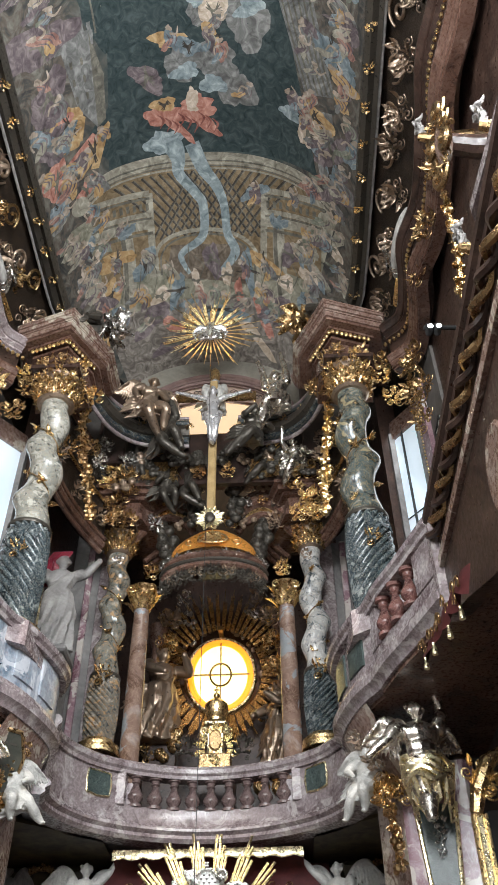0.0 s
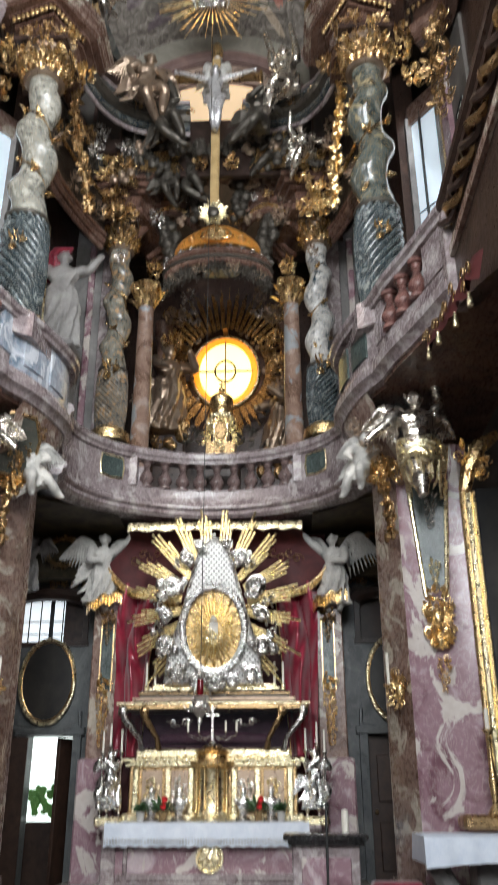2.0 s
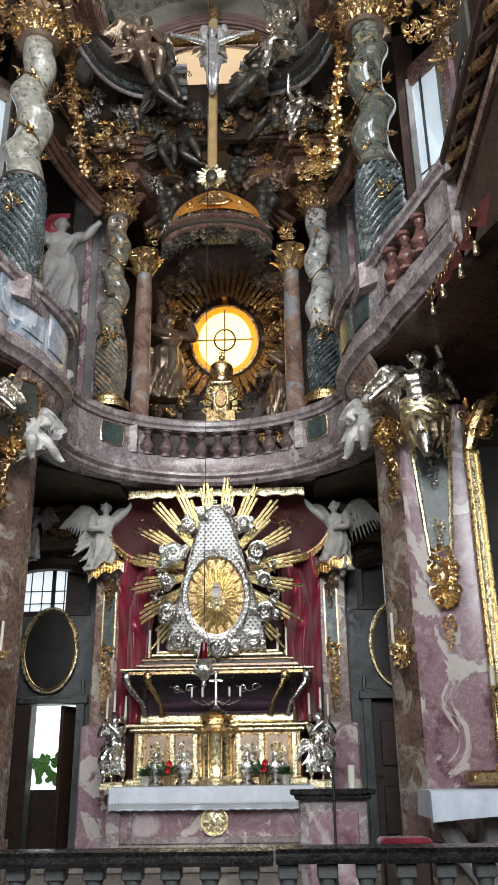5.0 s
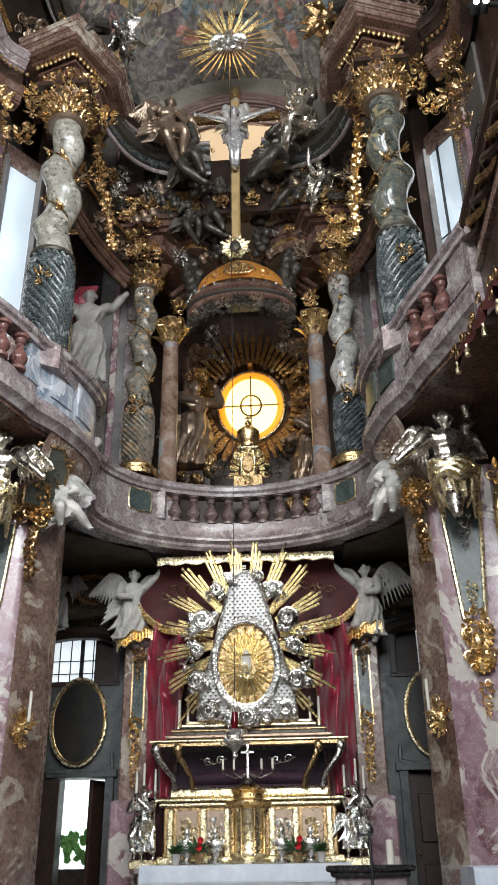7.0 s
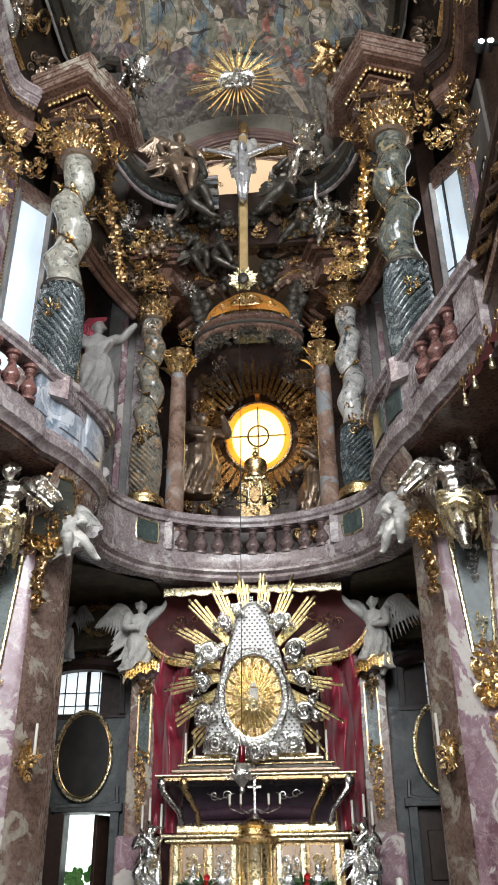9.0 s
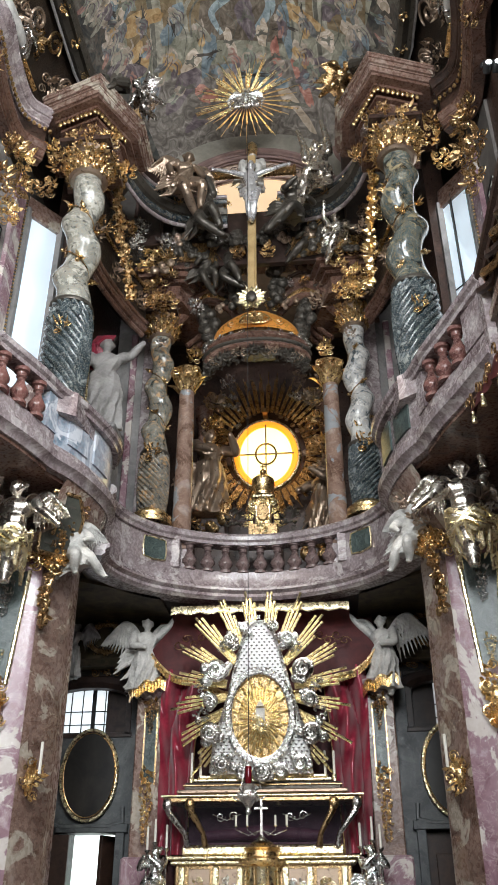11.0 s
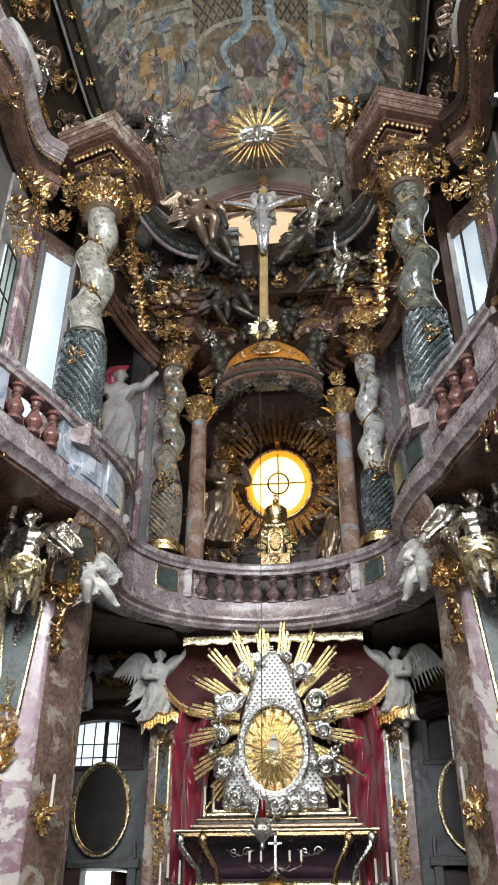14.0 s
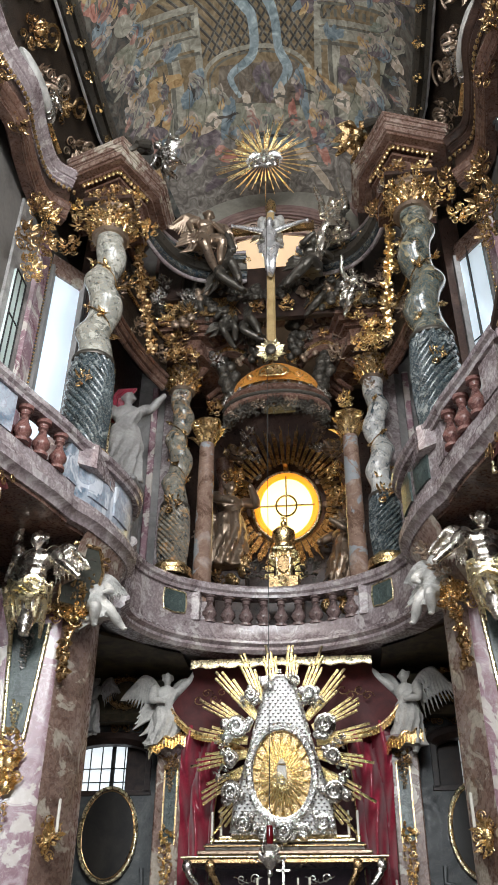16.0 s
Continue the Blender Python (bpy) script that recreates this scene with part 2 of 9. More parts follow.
class Shape:
    """A mesh under construction: vertices and faces, gathered from simple moulded forms."""

    def __init__(self):
        self.v, self.f = [], []

    def grid(self, rows, close_u=False, close_v=False):
        """rows: lists of points of one length; quads between them."""
        o, n, k = len(self.v), len(rows), len(rows[0])
        for r in rows:
            self.v.extend(tuple(p) for p in r)
        for i in range(n if close_v else n - 1):
            for j in range(k if close_u else k - 1):
                a, b = o + i * k, o + ((i + 1) % n) * k
                self.f.append((a + j, a + (j + 1) % k, b + (j + 1) % k, b + j))
        return self

    def cap(self, ring):
        o = len(self.v)
        self.v.extend(tuple(p) for p in ring)
        self.f.append(tuple(range(o, o + len(ring))))
        return self

    def box(self, c, s, m=None, bevel=0.0):
        """A box with chamfered edges."""
        c, h = Vector(c), Vector(s) * 0.5
        b = min(bevel if bevel else min(s) * 0.06, min(h) * 0.6)
        rows = []
        for z, inset in ((-h.z, b), (-h.z + b, 0), (h.z - b, 0), (h.z, b)):
            x, y = h.x - inset, h.y - inset
            rows.append([Vector(p) for p in ((-x + b, -y, z), (x - b, -y, z), (x, -y + b, z), (x, y - b, z), (x - b, y, z), (-x + b, y, z), (-x, y - b, z), (-x, -y + b, z))])
        rows = [[(m @ p if m else p) + c for p in r] for r in rows]
        self.grid(rows, True).cap(rows[0][::-1]).cap(rows[-1])
        return self

    def lathe(self, c, prof, segs=20, m=None, sx=1.0, sy=1.0):
        """prof: (radius, height) pairs turned about z."""
        c = Vector(c)
        rows = []
        for r, z in prof:
            row = []
            for i in range(segs):
                a = 2 * math.pi * i / segs
                p = Vector((r * sx * math.cos(a), r * sy * math.sin(a), z))
                row.append((m @ p if m else p) + c)
            rows.append(row)
        self.grid(rows, True).cap(rows[0][::-1]).cap(rows[-1])
        return self

    def ell(self, c, r, m=None, segs=10, rings=7):
        if isinstance(r, (int, float)):
            r = (r, r, r)
        c = Vector(c)
        rows = []
        for i in range(rings + 1):
            t = math.pi * (0.04 + 0.92 * i / rings)
            rows.append([])
            for j in range(segs):
                a = 2 * math.pi * j / segs
                p = Vector((r[0] * math.sin(t) * math.cos(a), r[1] * math.sin(t) * math.sin(a), -r[2] * math.cos(t)))
                rows[-1].append((m @ p if m else p) + c)
        self.grid(rows, True).cap(rows[0][::-1]).cap(rows[-1])
        return self

    def tube(self, pts, radii, segs=8, flat=1.0):
        """A tapering limb, cord or scroll along points."""
        pts = [Vector(p) for p in pts]
        if isinstance(radii, (int, float)):
            radii = [radii] * len(pts)
        if len(radii) != len(pts):
            radii = list(np.interp(np.linspace(0, 1, len(pts)), np.linspace(0, 1, len(radii)), radii))
        rows, up = [], Vector((0.13, 0.31, 0.94))
        for i, p in enumerate(pts):
            d = (pts[min(i + 1, len(pts) - 1)] - pts[max(i - 1, 0)]).normalized()
            side = d.cross(up)
            if side.length < 0.05:
                side = d.cross(Vector((1, 0, 0)))
            side.normalize()
            up = side.cross(d).normalized()
            rows.append([p + (side * math.cos(a) + up * math.sin(a) * flat) * radii[i] for a in (2 * math.pi * k / segs for k in range(segs))])
        self.grid(rows, True).cap(rows[0]).cap(rows[-1][::-1])
        return self

    def sweep(self, path, prof, closed=False):
        """Carry a moulding's outline along a level path. path: (x, y, z); prof: (out, up), out to the path's right. A closed outline."""
        path = [Vector(p) for p in path]
        rows = []
        n = len(path)
        for i, p in enumerate(path):
            a = path[(i - 1) % n] if closed or i else p
            b = path[(i + 1) % n] if closed or i < n - 1 else p
            d1, d2 = (p - a).normalized() if (p - a).length > 1e-6 else None, (b - p).normalized() if (b - p).length > 1e-6 else None
            d1, d2 = d1 or d2, d2 or d1
            n1, n2 = Vector((d1.y, -d1.x, 0)), Vector((d2.y, -d2.x, 0))
            nn = (n1 + n2)
            nn = nn.normalized() / max(0.5, nn.normalized().dot(n1)) if nn.length > 1e-6 else n1
            rows.append([p + nn * o + Vector((0, 0, u)) for o, u in prof])
        self.grid(rows, True, closed)
        if not closed:
            self.cap(rows[0][::-1]).cap(rows[-1])
        return self

    def prism(self, outline, a, b, axis="y"):
        """An outline of (u, w) pairs pushed from a to b along an axis."""
        def put(u, w, k):
            return {"y": (u, k, w), "x": (k, u, w), "z": (u, w, k)}[axis]
        r1, r2 = [put(u, w, a) for u, w in outline], [put(u, w, b) for u, w in outline]
        self.grid([r1, r2], True).cap(r1[::-1]).cap(r2)
        return self

    def moved(self, m):
        self.v = [tuple(m @ Vector(p)) for p in self.v]
        return self

    def add(self, other, m=None):
        o = len(self.v)
        self.v.extend(tuple(m @ Vector(p)) if m else p for p in other.v)
        self.f.extend(tuple(i + o for i in f) for f in other.f)
        return self


def part(name, shape, material, parent=None, label="", smooth=35):
    me = bpy.data.meshes.new(name)
    me.from_pydata(shape.v, [], shape.f)
    bm = bmesh.new()
    bm.from_mesh(me)
    bmesh.ops.recalc_face_normals(bm, faces=bm.faces)
    bm.to_mesh(me)
    bm.free()
    me.materials.append(material)
    if smooth:
        me.shade_smooth()
        me.set_sharp_from_angle(angle=radians(smooth))
    ob = new(name, me)
    if parent:
        ob.parent = parent
    if label:
        ob["label"] = label
    return ob


def thing(name, label, category, group="", at=(0, 0, 0), kind=""):
    ob = new(name)
    ob.location = at
    ob.empty_display_size = 0.2
    return tagged(ob, label, category, group, kind)


def solo(name, shape, material, label, category="", group="", kind="", smooth=35):
    return tagged(part(name, shape, material, None, "", smooth), label, category, group, kind)


def smooth_path(pts, steps=8):
    """A Catmull-Rom line through points."""
    P = [Vector(p) for p in pts]
    P = [P[0] * 2 - P[1]] + P + [P[-1] * 2 - P[-2]]
    out = []
    for i in range(1, len(P) - 2):
        for k in range(steps):
            t = k / steps
            a, b, c, d = P[i - 1], P[i], P[i + 1], P[i + 2]
            out.append(0.5 * ((2 * b) + (c - a) * t + (2 * a - 5 * b + 4 * c - d) * t * t + (3 * b - a - 3 * c + d) * t ** 3))
    out.append(P[-2])
    return out


def mirror_path(pts, sx):
    """The same line on the other side of the axis, turned so that its right-hand side stays inside."""
    return [Vector((p.x * sx, p.y, p.z)) for p in pts] if sx > 0 else [Vector((-p.x, p.y, p.z)) for p in pts]

# ---- ornament kit ----
rng = random.Random(7)


def basis(normal, up=(0, 0, 1)):
    """Two directions across a surface: to the right and up, and the surface's own."""
    n = Vector(normal).normalized()
    u = Vector(up).cross(n)
    u = u.normalized() if u.length > 1e-3 else Vector((1, 0, 0))
    return u, n.cross(u).normalized(), n


def scroll(s, c, u, v, size, hand=1, turns=1.4, thick=0.13):
    """A C-scroll: a tapering spiral with a ball in its eye."""
    n = u.cross(v)
    pts, rad = [], []
    for i in range(22):
        k = i / 21
        a = hand * 2 * math.pi * turns * k
        r = size * (1 - 0.78 * k)
        pts.append(Vector(c) + u * (r * math.cos(a)) + v * (r * math.sin(a)) + n * (size * 0.25 * k))
        rad.append(size * thick * (0.7 + 0.5 * math.sin(math.pi * k)))
    s.tube(pts, rad, 6)
    s.ell(pts[-1], size * thick * 1.4, None, 6, 4)


def leaf(s, base, d, n, length, width, curl=0.5):
    """An acanthus leaf: lobed edges, a midrib and a tip that curls outwards."""
    d, n = Vector(d).normalized(), Vector(n).normalized()
    side = d.cross(n).normalized()
    rows = []
    for i in range(8):
        k = i / 7
        w = width * math.sin(math.pi * (0.12 + 0.86 * k)) * (1 + 0.28 * (i % 2))
        p = Vector(base) + d * (length * (k - 0.25 * curl * k ** 3)) + n * (length * curl * (0.1 * k + 0.55 * k ** 3))
        rows.append([p - side * w - n * w * 0.1, p - side * w * 0.5 + n * w * 0.28, p + n * w * 0.12, p + side * w * 0.5 + n * w * 0.28, p + side * w - n * w * 0.1])
    back = [[q - n * width * 0.14 for q in r][::-1] for r in rows]
    for r, b in zip(rows, back):
        r.extend(b)
    s.grid(rows, True)


def bouquet(s, c, normal, size, seed=0, leaves=9, scrolls=4, balls=6, tall=1.0):
    """A gilded stucco cluster: leaves that fan out, scrolls, and small bosses."""
    r = random.Random(seed)
    u, v, n = basis(normal)
    c = Vector(c)
    for i in range(leaves * 2):
        a = 2 * math.pi * (i + r.random() * 1.3) / leaves
        d = u * math.cos(a) + v * math.sin(a) * tall
        w = u * math.cos(a + r.uniform(-0.9, 0.9)) + v * math.sin(a + r.uniform(-0.9, 0.9)) * tall
        leaf(s, c + d * size * r.uniform(0.05, 0.6) + n * size * r.uniform(0.02, 0.22), w + n * r.uniform(0.1, 0.7), n, size * (0.3 + 0.3 * r.random()), size * (0.07 + 0.06 * r.random()), 0.4 + 0.8 * r.random())
    for i in range(scrolls):
        a = 2 * math.pi * (i + 0.5 * r.random()) / max(1, scrolls)
        p = c + u * math.cos(a) * size * 0.55 + v * math.sin(a) * size * 0.6 * tall + n * size * 0.12
        scroll(s, p, u, v, size * (0.2 + 0.14 * r.random()), 1 if i % 2 else -1)
    for i in range(balls):
        a, q = r.random() * 6.28, r.random() * 0.7
        s.ell(c + (u * math.cos(a) + v * math.sin(a) * tall) * size * q + n * size * (0.15 + 0.15 * r.random()), size * (0.06 + 0.06 * r.random()), None, 6, 5)


def drop(s, c, normal, width, height, seed=0):
    """A hanging ornament: clusters that shrink downwards."""
    u, v, n = basis(normal)
    z = 0.0
    k = 0
    while z < height:
        f = 1 - 0.6 * z / height
        bouquet(s, Vector(c) - v * z, normal, width * f, seed + k, 6, 2, 4, 0.9)
        z += width * f * 0.95
        k += 1


def swag(s, pts, r, seed=0):
    """A garland of leaves and fruit along a line."""
    q = random.Random(seed)
    line = smooth_path(pts, 8)
    s.tube(line, r * 0.4, 6)
    for p in line:
        for _ in range(3):
            d = Vector((q.uniform(-1, 1), q.uniform(-1, 0.2), q.uniform(-1, 1))).normalized()
            if q.random() < 0.45:
                s.ell(p + d * r * 0.6, r * (0.28 + 0.25 * q.random()), None, 6, 4)
            else:
                leaf(s, p, d, d.orthogonal(), r * 1.3, r * 0.35, 0.5)


def cloud(s, c, size, seed=0, n=6, normal=(0, -1, 0)):
    """A cloud of rolled puffs with a spiral on each."""
    q = random.Random(seed)
    u, v, nn = basis(normal)
    for i in range(n):
        p = Vector(c) + u * q.uniform(-1, 1) * size + v * q.uniform(-0.8, 0.8) * size
        r = size * q.uniform(0.3, 0.5)
        s.ell(p, (r, r * 0.6, r), None, 9, 6)
        scroll(s, p + nn * r * 0.55, u, v, r * 0.7, q.choice((-1, 1)), 1.6, 0.16)


def figure(arms, legs=None, robe=0.0, wings=0.0, turn=0.0, plump=1.0, head=1.0, seed=0, mantle=True):
    """A carved figure one unit tall that faces -y. arms and legs: elbow and hand, knee and foot, for its two sides (+x first)."""
    q = random.Random(seed)
    s = Shape()
    hs = head
    s.ell((0, -0.015, 0.92), (0.052 * hs, 0.062 * hs, 0.07 * hs))
    s.ell((0.0, 0.012, 0.945), (0.062 * hs, 0.066 * hs, 0.06 * hs))
    for i in range(16):
        a = q.random() * 6.28
        s.ell((0.056 * hs * math.cos(a), 0.02 + 0.052 * hs * math.sin(a), 0.955 + 0.028 * math.sin(3 * a)), 0.026 * hs, None, 6, 4)
    s.ell((0, -0.07 * hs, 0.91), (0.012, 0.014, 0.02), None, 5, 4)
    s.tube([(0, 0.01, 0.8), (0, 0, 0.89)], [0.042, 0.038])
    s.ell((0, 0, 0.735), (0.125 * plump, 0.082 * plump, 0.11))
    s.ell((0, -0.01, 0.62), (0.098 * plump, 0.078 * plump, 0.11))
    s.ell((0, 0, 0.52), (0.115 * plump, 0.09 * plump, 0.085))
    for side, (e, h) in zip((1, -1), arms):
        sh = Vector((0.125 * side * plump, 0, 0.79))
        s.ell(sh, 0.05 * plump)
        s.tube(smooth_path([sh, (sh + Vector(e)) * 0.5 + Vector((0, 0, 0.008)), e, (Vector(e) + Vector(h)) * 0.5 + Vector((0, 0, 0.006)), h], 4), [0.048 * plump, 0.05 * plump, 0.044 * plump, 0.034 * plump, 0.037 * plump, 0.032 * plump, 0.02 * plump], 10)
        s.ell(h, (0.026 * plump, 0.022, 0.032))
    for side, (k, f) in zip((1, -1), legs or (((0.07, -0.03, 0.27), (0.07, 0, 0.02)), ((-0.07, -0.02, 0.27), (-0.08, 0.02, 0.02)))):
        hp = Vector((0.06 * side, 0, 0.5))
        s.tube(smooth_path([hp, (hp + Vector(k)) * 0.5 + Vector((0, -0.02, 0.01)), k, (Vector(k) + Vector(f)) * 0.5 + Vector((0, 0.025, 0)), f], 4), [0.08 * plump, 0.082 * plump, 0.07 * plump, 0.05 * plump, 0.056 * plump, 0.044 * plump, 0.027 * plump], 10)
        s.ell(Vector(f) + Vector((0, -0.035, -0.005)), (0.026, 0.055, 0.02))
    if robe:
        rows = []
        for i in range(14):
            k = i / 13
            z = 0.6 - (0.6 - (0.6 - 0.6 * robe)) * k
            row = []
            for j in range(40):
                a = 2 * math.pi * j / 40
                fold = 1 + (0.05 + 0.2 * k) * (1 - 2 * abs(math.sin(4.5 * a + 1.6 * math.sin(2.5 * k + a) + seed + 0.8 * k)) ** 0.8)
                r = (0.11 + 0.07 * k * robe) * fold * plump
                row.append((r * 1.05 * math.cos(a) + 0.02 * math.sin(5 * k), r * 0.85 * math.sin(a), z))
            rows.append(row)
        s.grid(rows, True).cap(rows[0][::-1]).cap(rows[-1])
    if mantle:
        # a cloak end blown out behind the hip
        for i in range(4):
            s.tube([(-0.1, 0.04, 0.58 - 0.03 * i), (-0.24, 0.08, 0.6 - 0.06 * i), (-0.33 - 0.02 * i, 0.06, 0.5 - 0.07 * i)], [0.03, 0.032, 0.01], 6)
        for i in range(5):
            o = i * 0.028
            s.tube([(0.13 - o * 0.4, -0.03 - o * 0.4, 0.80 - o), (0.02, -0.09, 0.68 - o * 1.5), (-0.1, -0.07, 0.55 - o * 1.4), (-0.15, 0.02, 0.46 - o * 1.5), (-0.19 - o, 0.04, 0.33 - o)], [0.016, 0.026, 0.026, 0.024, 0.01], 6)
    for side in (1, -1) if wings else ():
        # three rows of overlapping feathers behind an arched leading edge
        edge = smooth_path([(0.05 * side, 0.09, 0.74), (side * (0.06 + wings * 0.2), 0.13, 0.74 + 0.3 * wings), (side * (0.06 + wings * 0.38), 0.15, 0.76 + 0.34 * wings), (side * (0.06 + wings * 0.5), 0.16, 0.74 + 0.2 * wings)], 5)
        s.tube(edge, [0.045, 0.05, 0.035, 0.015], 7)
        for row, (ln, wd) in enumerate(((0.85, 0.032), (0.55, 0.03), (0.3, 0.028))):
            for i in range(2, len(edge)):
                k = i / (len(edge) - 1)
                root = edge[i] + Vector((0, -0.022 * row, 0))
                d = Vector((side * (0.1 + 0.55 * k), 0.12, -1.0 + 0.35 * k)) * wings * ln * 0.75 * (0.75 + 0.35 * math.sin(math.pi * k))
                s.tube([root, root + d * 0.5 + Vector((side * 0.02, 0.0, 0)), root + d], [wd * 0.8, wd, 0.008], 6, 0.45)
    if turn:
        s.moved(Matrix.Rotation(radians(turn), 4, "Z"))
    return s


def statue(name, shape, material, m, label, category="statue", group="", voxel=0.009):
    """A figure fused to one carved mesh."""
    ob = solo(name, shape, material, label, category, group)
    ob.matrix_world = m
    r = ob.modifiers.new("carved", "REMESH")
    r.mode, r.voxel_size, r.use_smooth_shade = "VOXEL", voxel, True
    return ob


def capital(r, h, parent, z, material=OLDGOLD):
    bell = part("capital_bell", Shape().lathe((0, 0, z), [(r * 0.82, 0), (r * 0.95, 0.04), (r * 0.85, 0.08), (r * 0.95, h * 0.6), (r * 1.15, h * 0.95)], 20), BRONZELIT, parent)
    s = Shape()
    for ring, (zz, ln, cnt) in enumerate(((0.04, h * 0.36, 13), (h * 0.24, h * 0.36, 13), (h * 0.46, h * 0.34, 13))):
        for i in range(cnt):
            a = 2 * math.pi * (i + 0.5 * ring) / cnt
            o = Vector((math.cos(a), math.sin(a), 0))
            leaf(s, o * r * 0.88 + Vector((0, 0, z + zz)), Vector((0, 0, 1)) + o * 0.3, o, ln, r * 0.14, 0.8)
    part("capital_leaves", s, material, bell, "gilded acanthus leaves")
    for i in range(4):
        s = Shape()
        a = math.pi / 4 + i * math.pi / 2
        o = Vector((math.cos(a), math.sin(a), 0))
        scroll(s, o * r * 1.15 + Vector((0, 0, z + h * 0.83)), o, Vector((0, 0, 1)), r * 0.36, -1, 1.7, 0.16)
        part("volute", s, material, bell)
    for i in range(14):
        a = math.pi * (0.95 + 1.1 * (i % 7) / 6 + 0.08 * (i // 7))
        o = Vector((math.cos(a), math.sin(a), 0))
        s = Shape()
        bouquet(s, o * r * (0.96 + 0.16 * (i // 7)) + Vector((0, 0, z + h * (0.3 + 0.48 * (i // 7)))), o + Vector((0, 0, -0.3)), r * 0.48, 1200 + i, 8, 4, 6, 1.2)
        part("carved_boss", s, (GOLDDARK, material, OLDGOLD)[i % 3], bell)
    part("abacus", Shape().box((0, 0, z + h), (r * 2.5, r * 2.5, 0.09), Matrix.Rotation(0, 4, "Z")), BROWN, parent)


def rod_rays(parent, c, normal, r0, r1, n, material, seed=0, stretch=1.0, width=0.02, name="ray", span=(0, 360), rods=5, ragged=0.12):
    """A burst of gilded rods: one mesh a bundle of five."""
    q = random.Random(seed)
    u, v, nn = basis(normal)
    for i in range(n):
        a0 = radians(span[0] + (span[1] - span[0]) * (i + 0.5) / n)
        s = Shape()
        for k in range(rods):
            a = a0 + radians((span[1] - span[0]) / n) * (k - rods // 2) * 0.16
            d = u * math.cos(a) + v * math.sin(a) * stretch
            ln = r1 * (1.0 - 0.09 * abs(k - rods // 2)) * (1.05 - ragged * q.random())
            b, e = Vector(c) + d * r0, Vector(c) + d * ln
            w = width
            side = nn.cross(d).normalized()
            s.grid([[b - side * w * 0.5, b + nn * w * 0.6, b + side * w * 0.5, b - nn * w * 0.3], [e - side * w * 0.55, e + nn * w * 0.5, e + side * w * 0.55, e - nn * w * 0.3]], True)
            s.cap([e - side * w * 0.55, e + nn * w * 0.5, e + side * w * 0.55, e - nn * w * 0.3])
        part(name, s, material, parent, "", 20)



# ---- setting: floor, walls, vault ----
solo("floor", Shape().box((0, -0.9, -0.1), (8.4, 16.4, 0.2)), STONEFLOOR, "worn grey-brown stone floor of the nave", "floor", kind="structure")
solo("chancel_floor", Shape().box((0, 11.6, 0.2), (8.4, 8.6, 0.5)), STONEFLOOR, "raised stone floor of the chancel", "floor", kind="structure")
solo("altar_step", Shape().box((0, 13.4, 0.55), (4.6, 2.6, 0.2), bevel=0.02), STONEFLOOR, "stone step before the high altar", "step", kind="structure")


def wall_with_openings(name, axis, at, thick, u0, u1, z0, z1, holes, material, label):
    """A thick wall made of the blocks that remain round its openings (u0, u1, z0, z1)."""
    s = Shape()
    us = sorted({u0, u1, *[h[0] for h in holes], *[h[1] for h in holes]})
    for a, b in zip(us, us[1:]):
        cuts = sorted([(h[2], h[3]) for h in holes if h[0] <= a and h[1] >= b])
        z = z0
        for lo, hi in cuts + [(z1, z1)]:
            if lo > z + 1e-6:
                c, d = ((a + b) / 2, (z + lo) / 2), (b - a, lo - z)
                if axis == "x":
                    s.box((at, c[0], c[1]), (thick, d[0], d[1]), bevel=0.001)
                else:
                    s.box((c[0], at, c[1]), (d[0], thick, d[1]), bevel=0.001)
            z = max(z, hi)
    return solo(name, s, material, label, "wall", kind="structure")


NAVE_HOLES = [(0.0, 2.4, 8.4, 12.8), (-5.8, -3.4, 8.4, 12.8)]
# east wall in dark brown: the shade of that side is in its colour
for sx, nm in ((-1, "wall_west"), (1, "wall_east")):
    wall_with_openings(nm, "x", sx * 4.1, 0.4, -9.0, 9.55, 0, 15.2, NAVE_HOLES, PLASTER if sx < 0 else BROWN, "side wall of the nave, its dimness put into the colour")
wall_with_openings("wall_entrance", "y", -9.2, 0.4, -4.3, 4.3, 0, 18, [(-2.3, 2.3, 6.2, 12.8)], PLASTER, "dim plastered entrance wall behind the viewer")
# walls of the chancel: low bays with door and window, tall bays above the gallery
LOW = [(-3.22, -2.42, 0.45, 2.78), (-3.74, -2.34, 4.3, 5.16), (2.36, 3.2, 0.45, 2.78), (2.34, 3.74, 4.3, 5.16)]
wall_with_openings("wall_chancel_low", "y", 14.7, 0.4, -4.3, 4.3, 0.4, 6.3, LOW, BAYWALL, "grey marbled wall beside the high altar, darkened for the bay's shade")
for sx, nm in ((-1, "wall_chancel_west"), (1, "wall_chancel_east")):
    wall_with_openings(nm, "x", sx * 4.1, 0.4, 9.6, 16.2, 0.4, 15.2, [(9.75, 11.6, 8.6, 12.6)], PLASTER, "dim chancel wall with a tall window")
# darker brown than the altar's marble, to hold the recess's shade
solo("wall_apse", Shape().box((0, 16.2, 8.2), (8.6, 0.4, 16.4)), BROWN, "marble wall behind the high altar, its shade put into the brown", "wall", kind="structure")


def crown(y):
    return 17.5 if y < 7.5 else 17.5 - 1.5 * ((y - 7.5) / 4.6) ** 1.6


def vault_z(x, y, half):
    k = min(1.0, abs(x) / half)
    return 15.2 + (crown(y) - 15.2) * (1 - k ** 2.6)


def half_width(y):
    return 2.9 if y < 9.6 else 2.9 - 1.05 * ((y - 9.6) / 2.6) ** 1.5


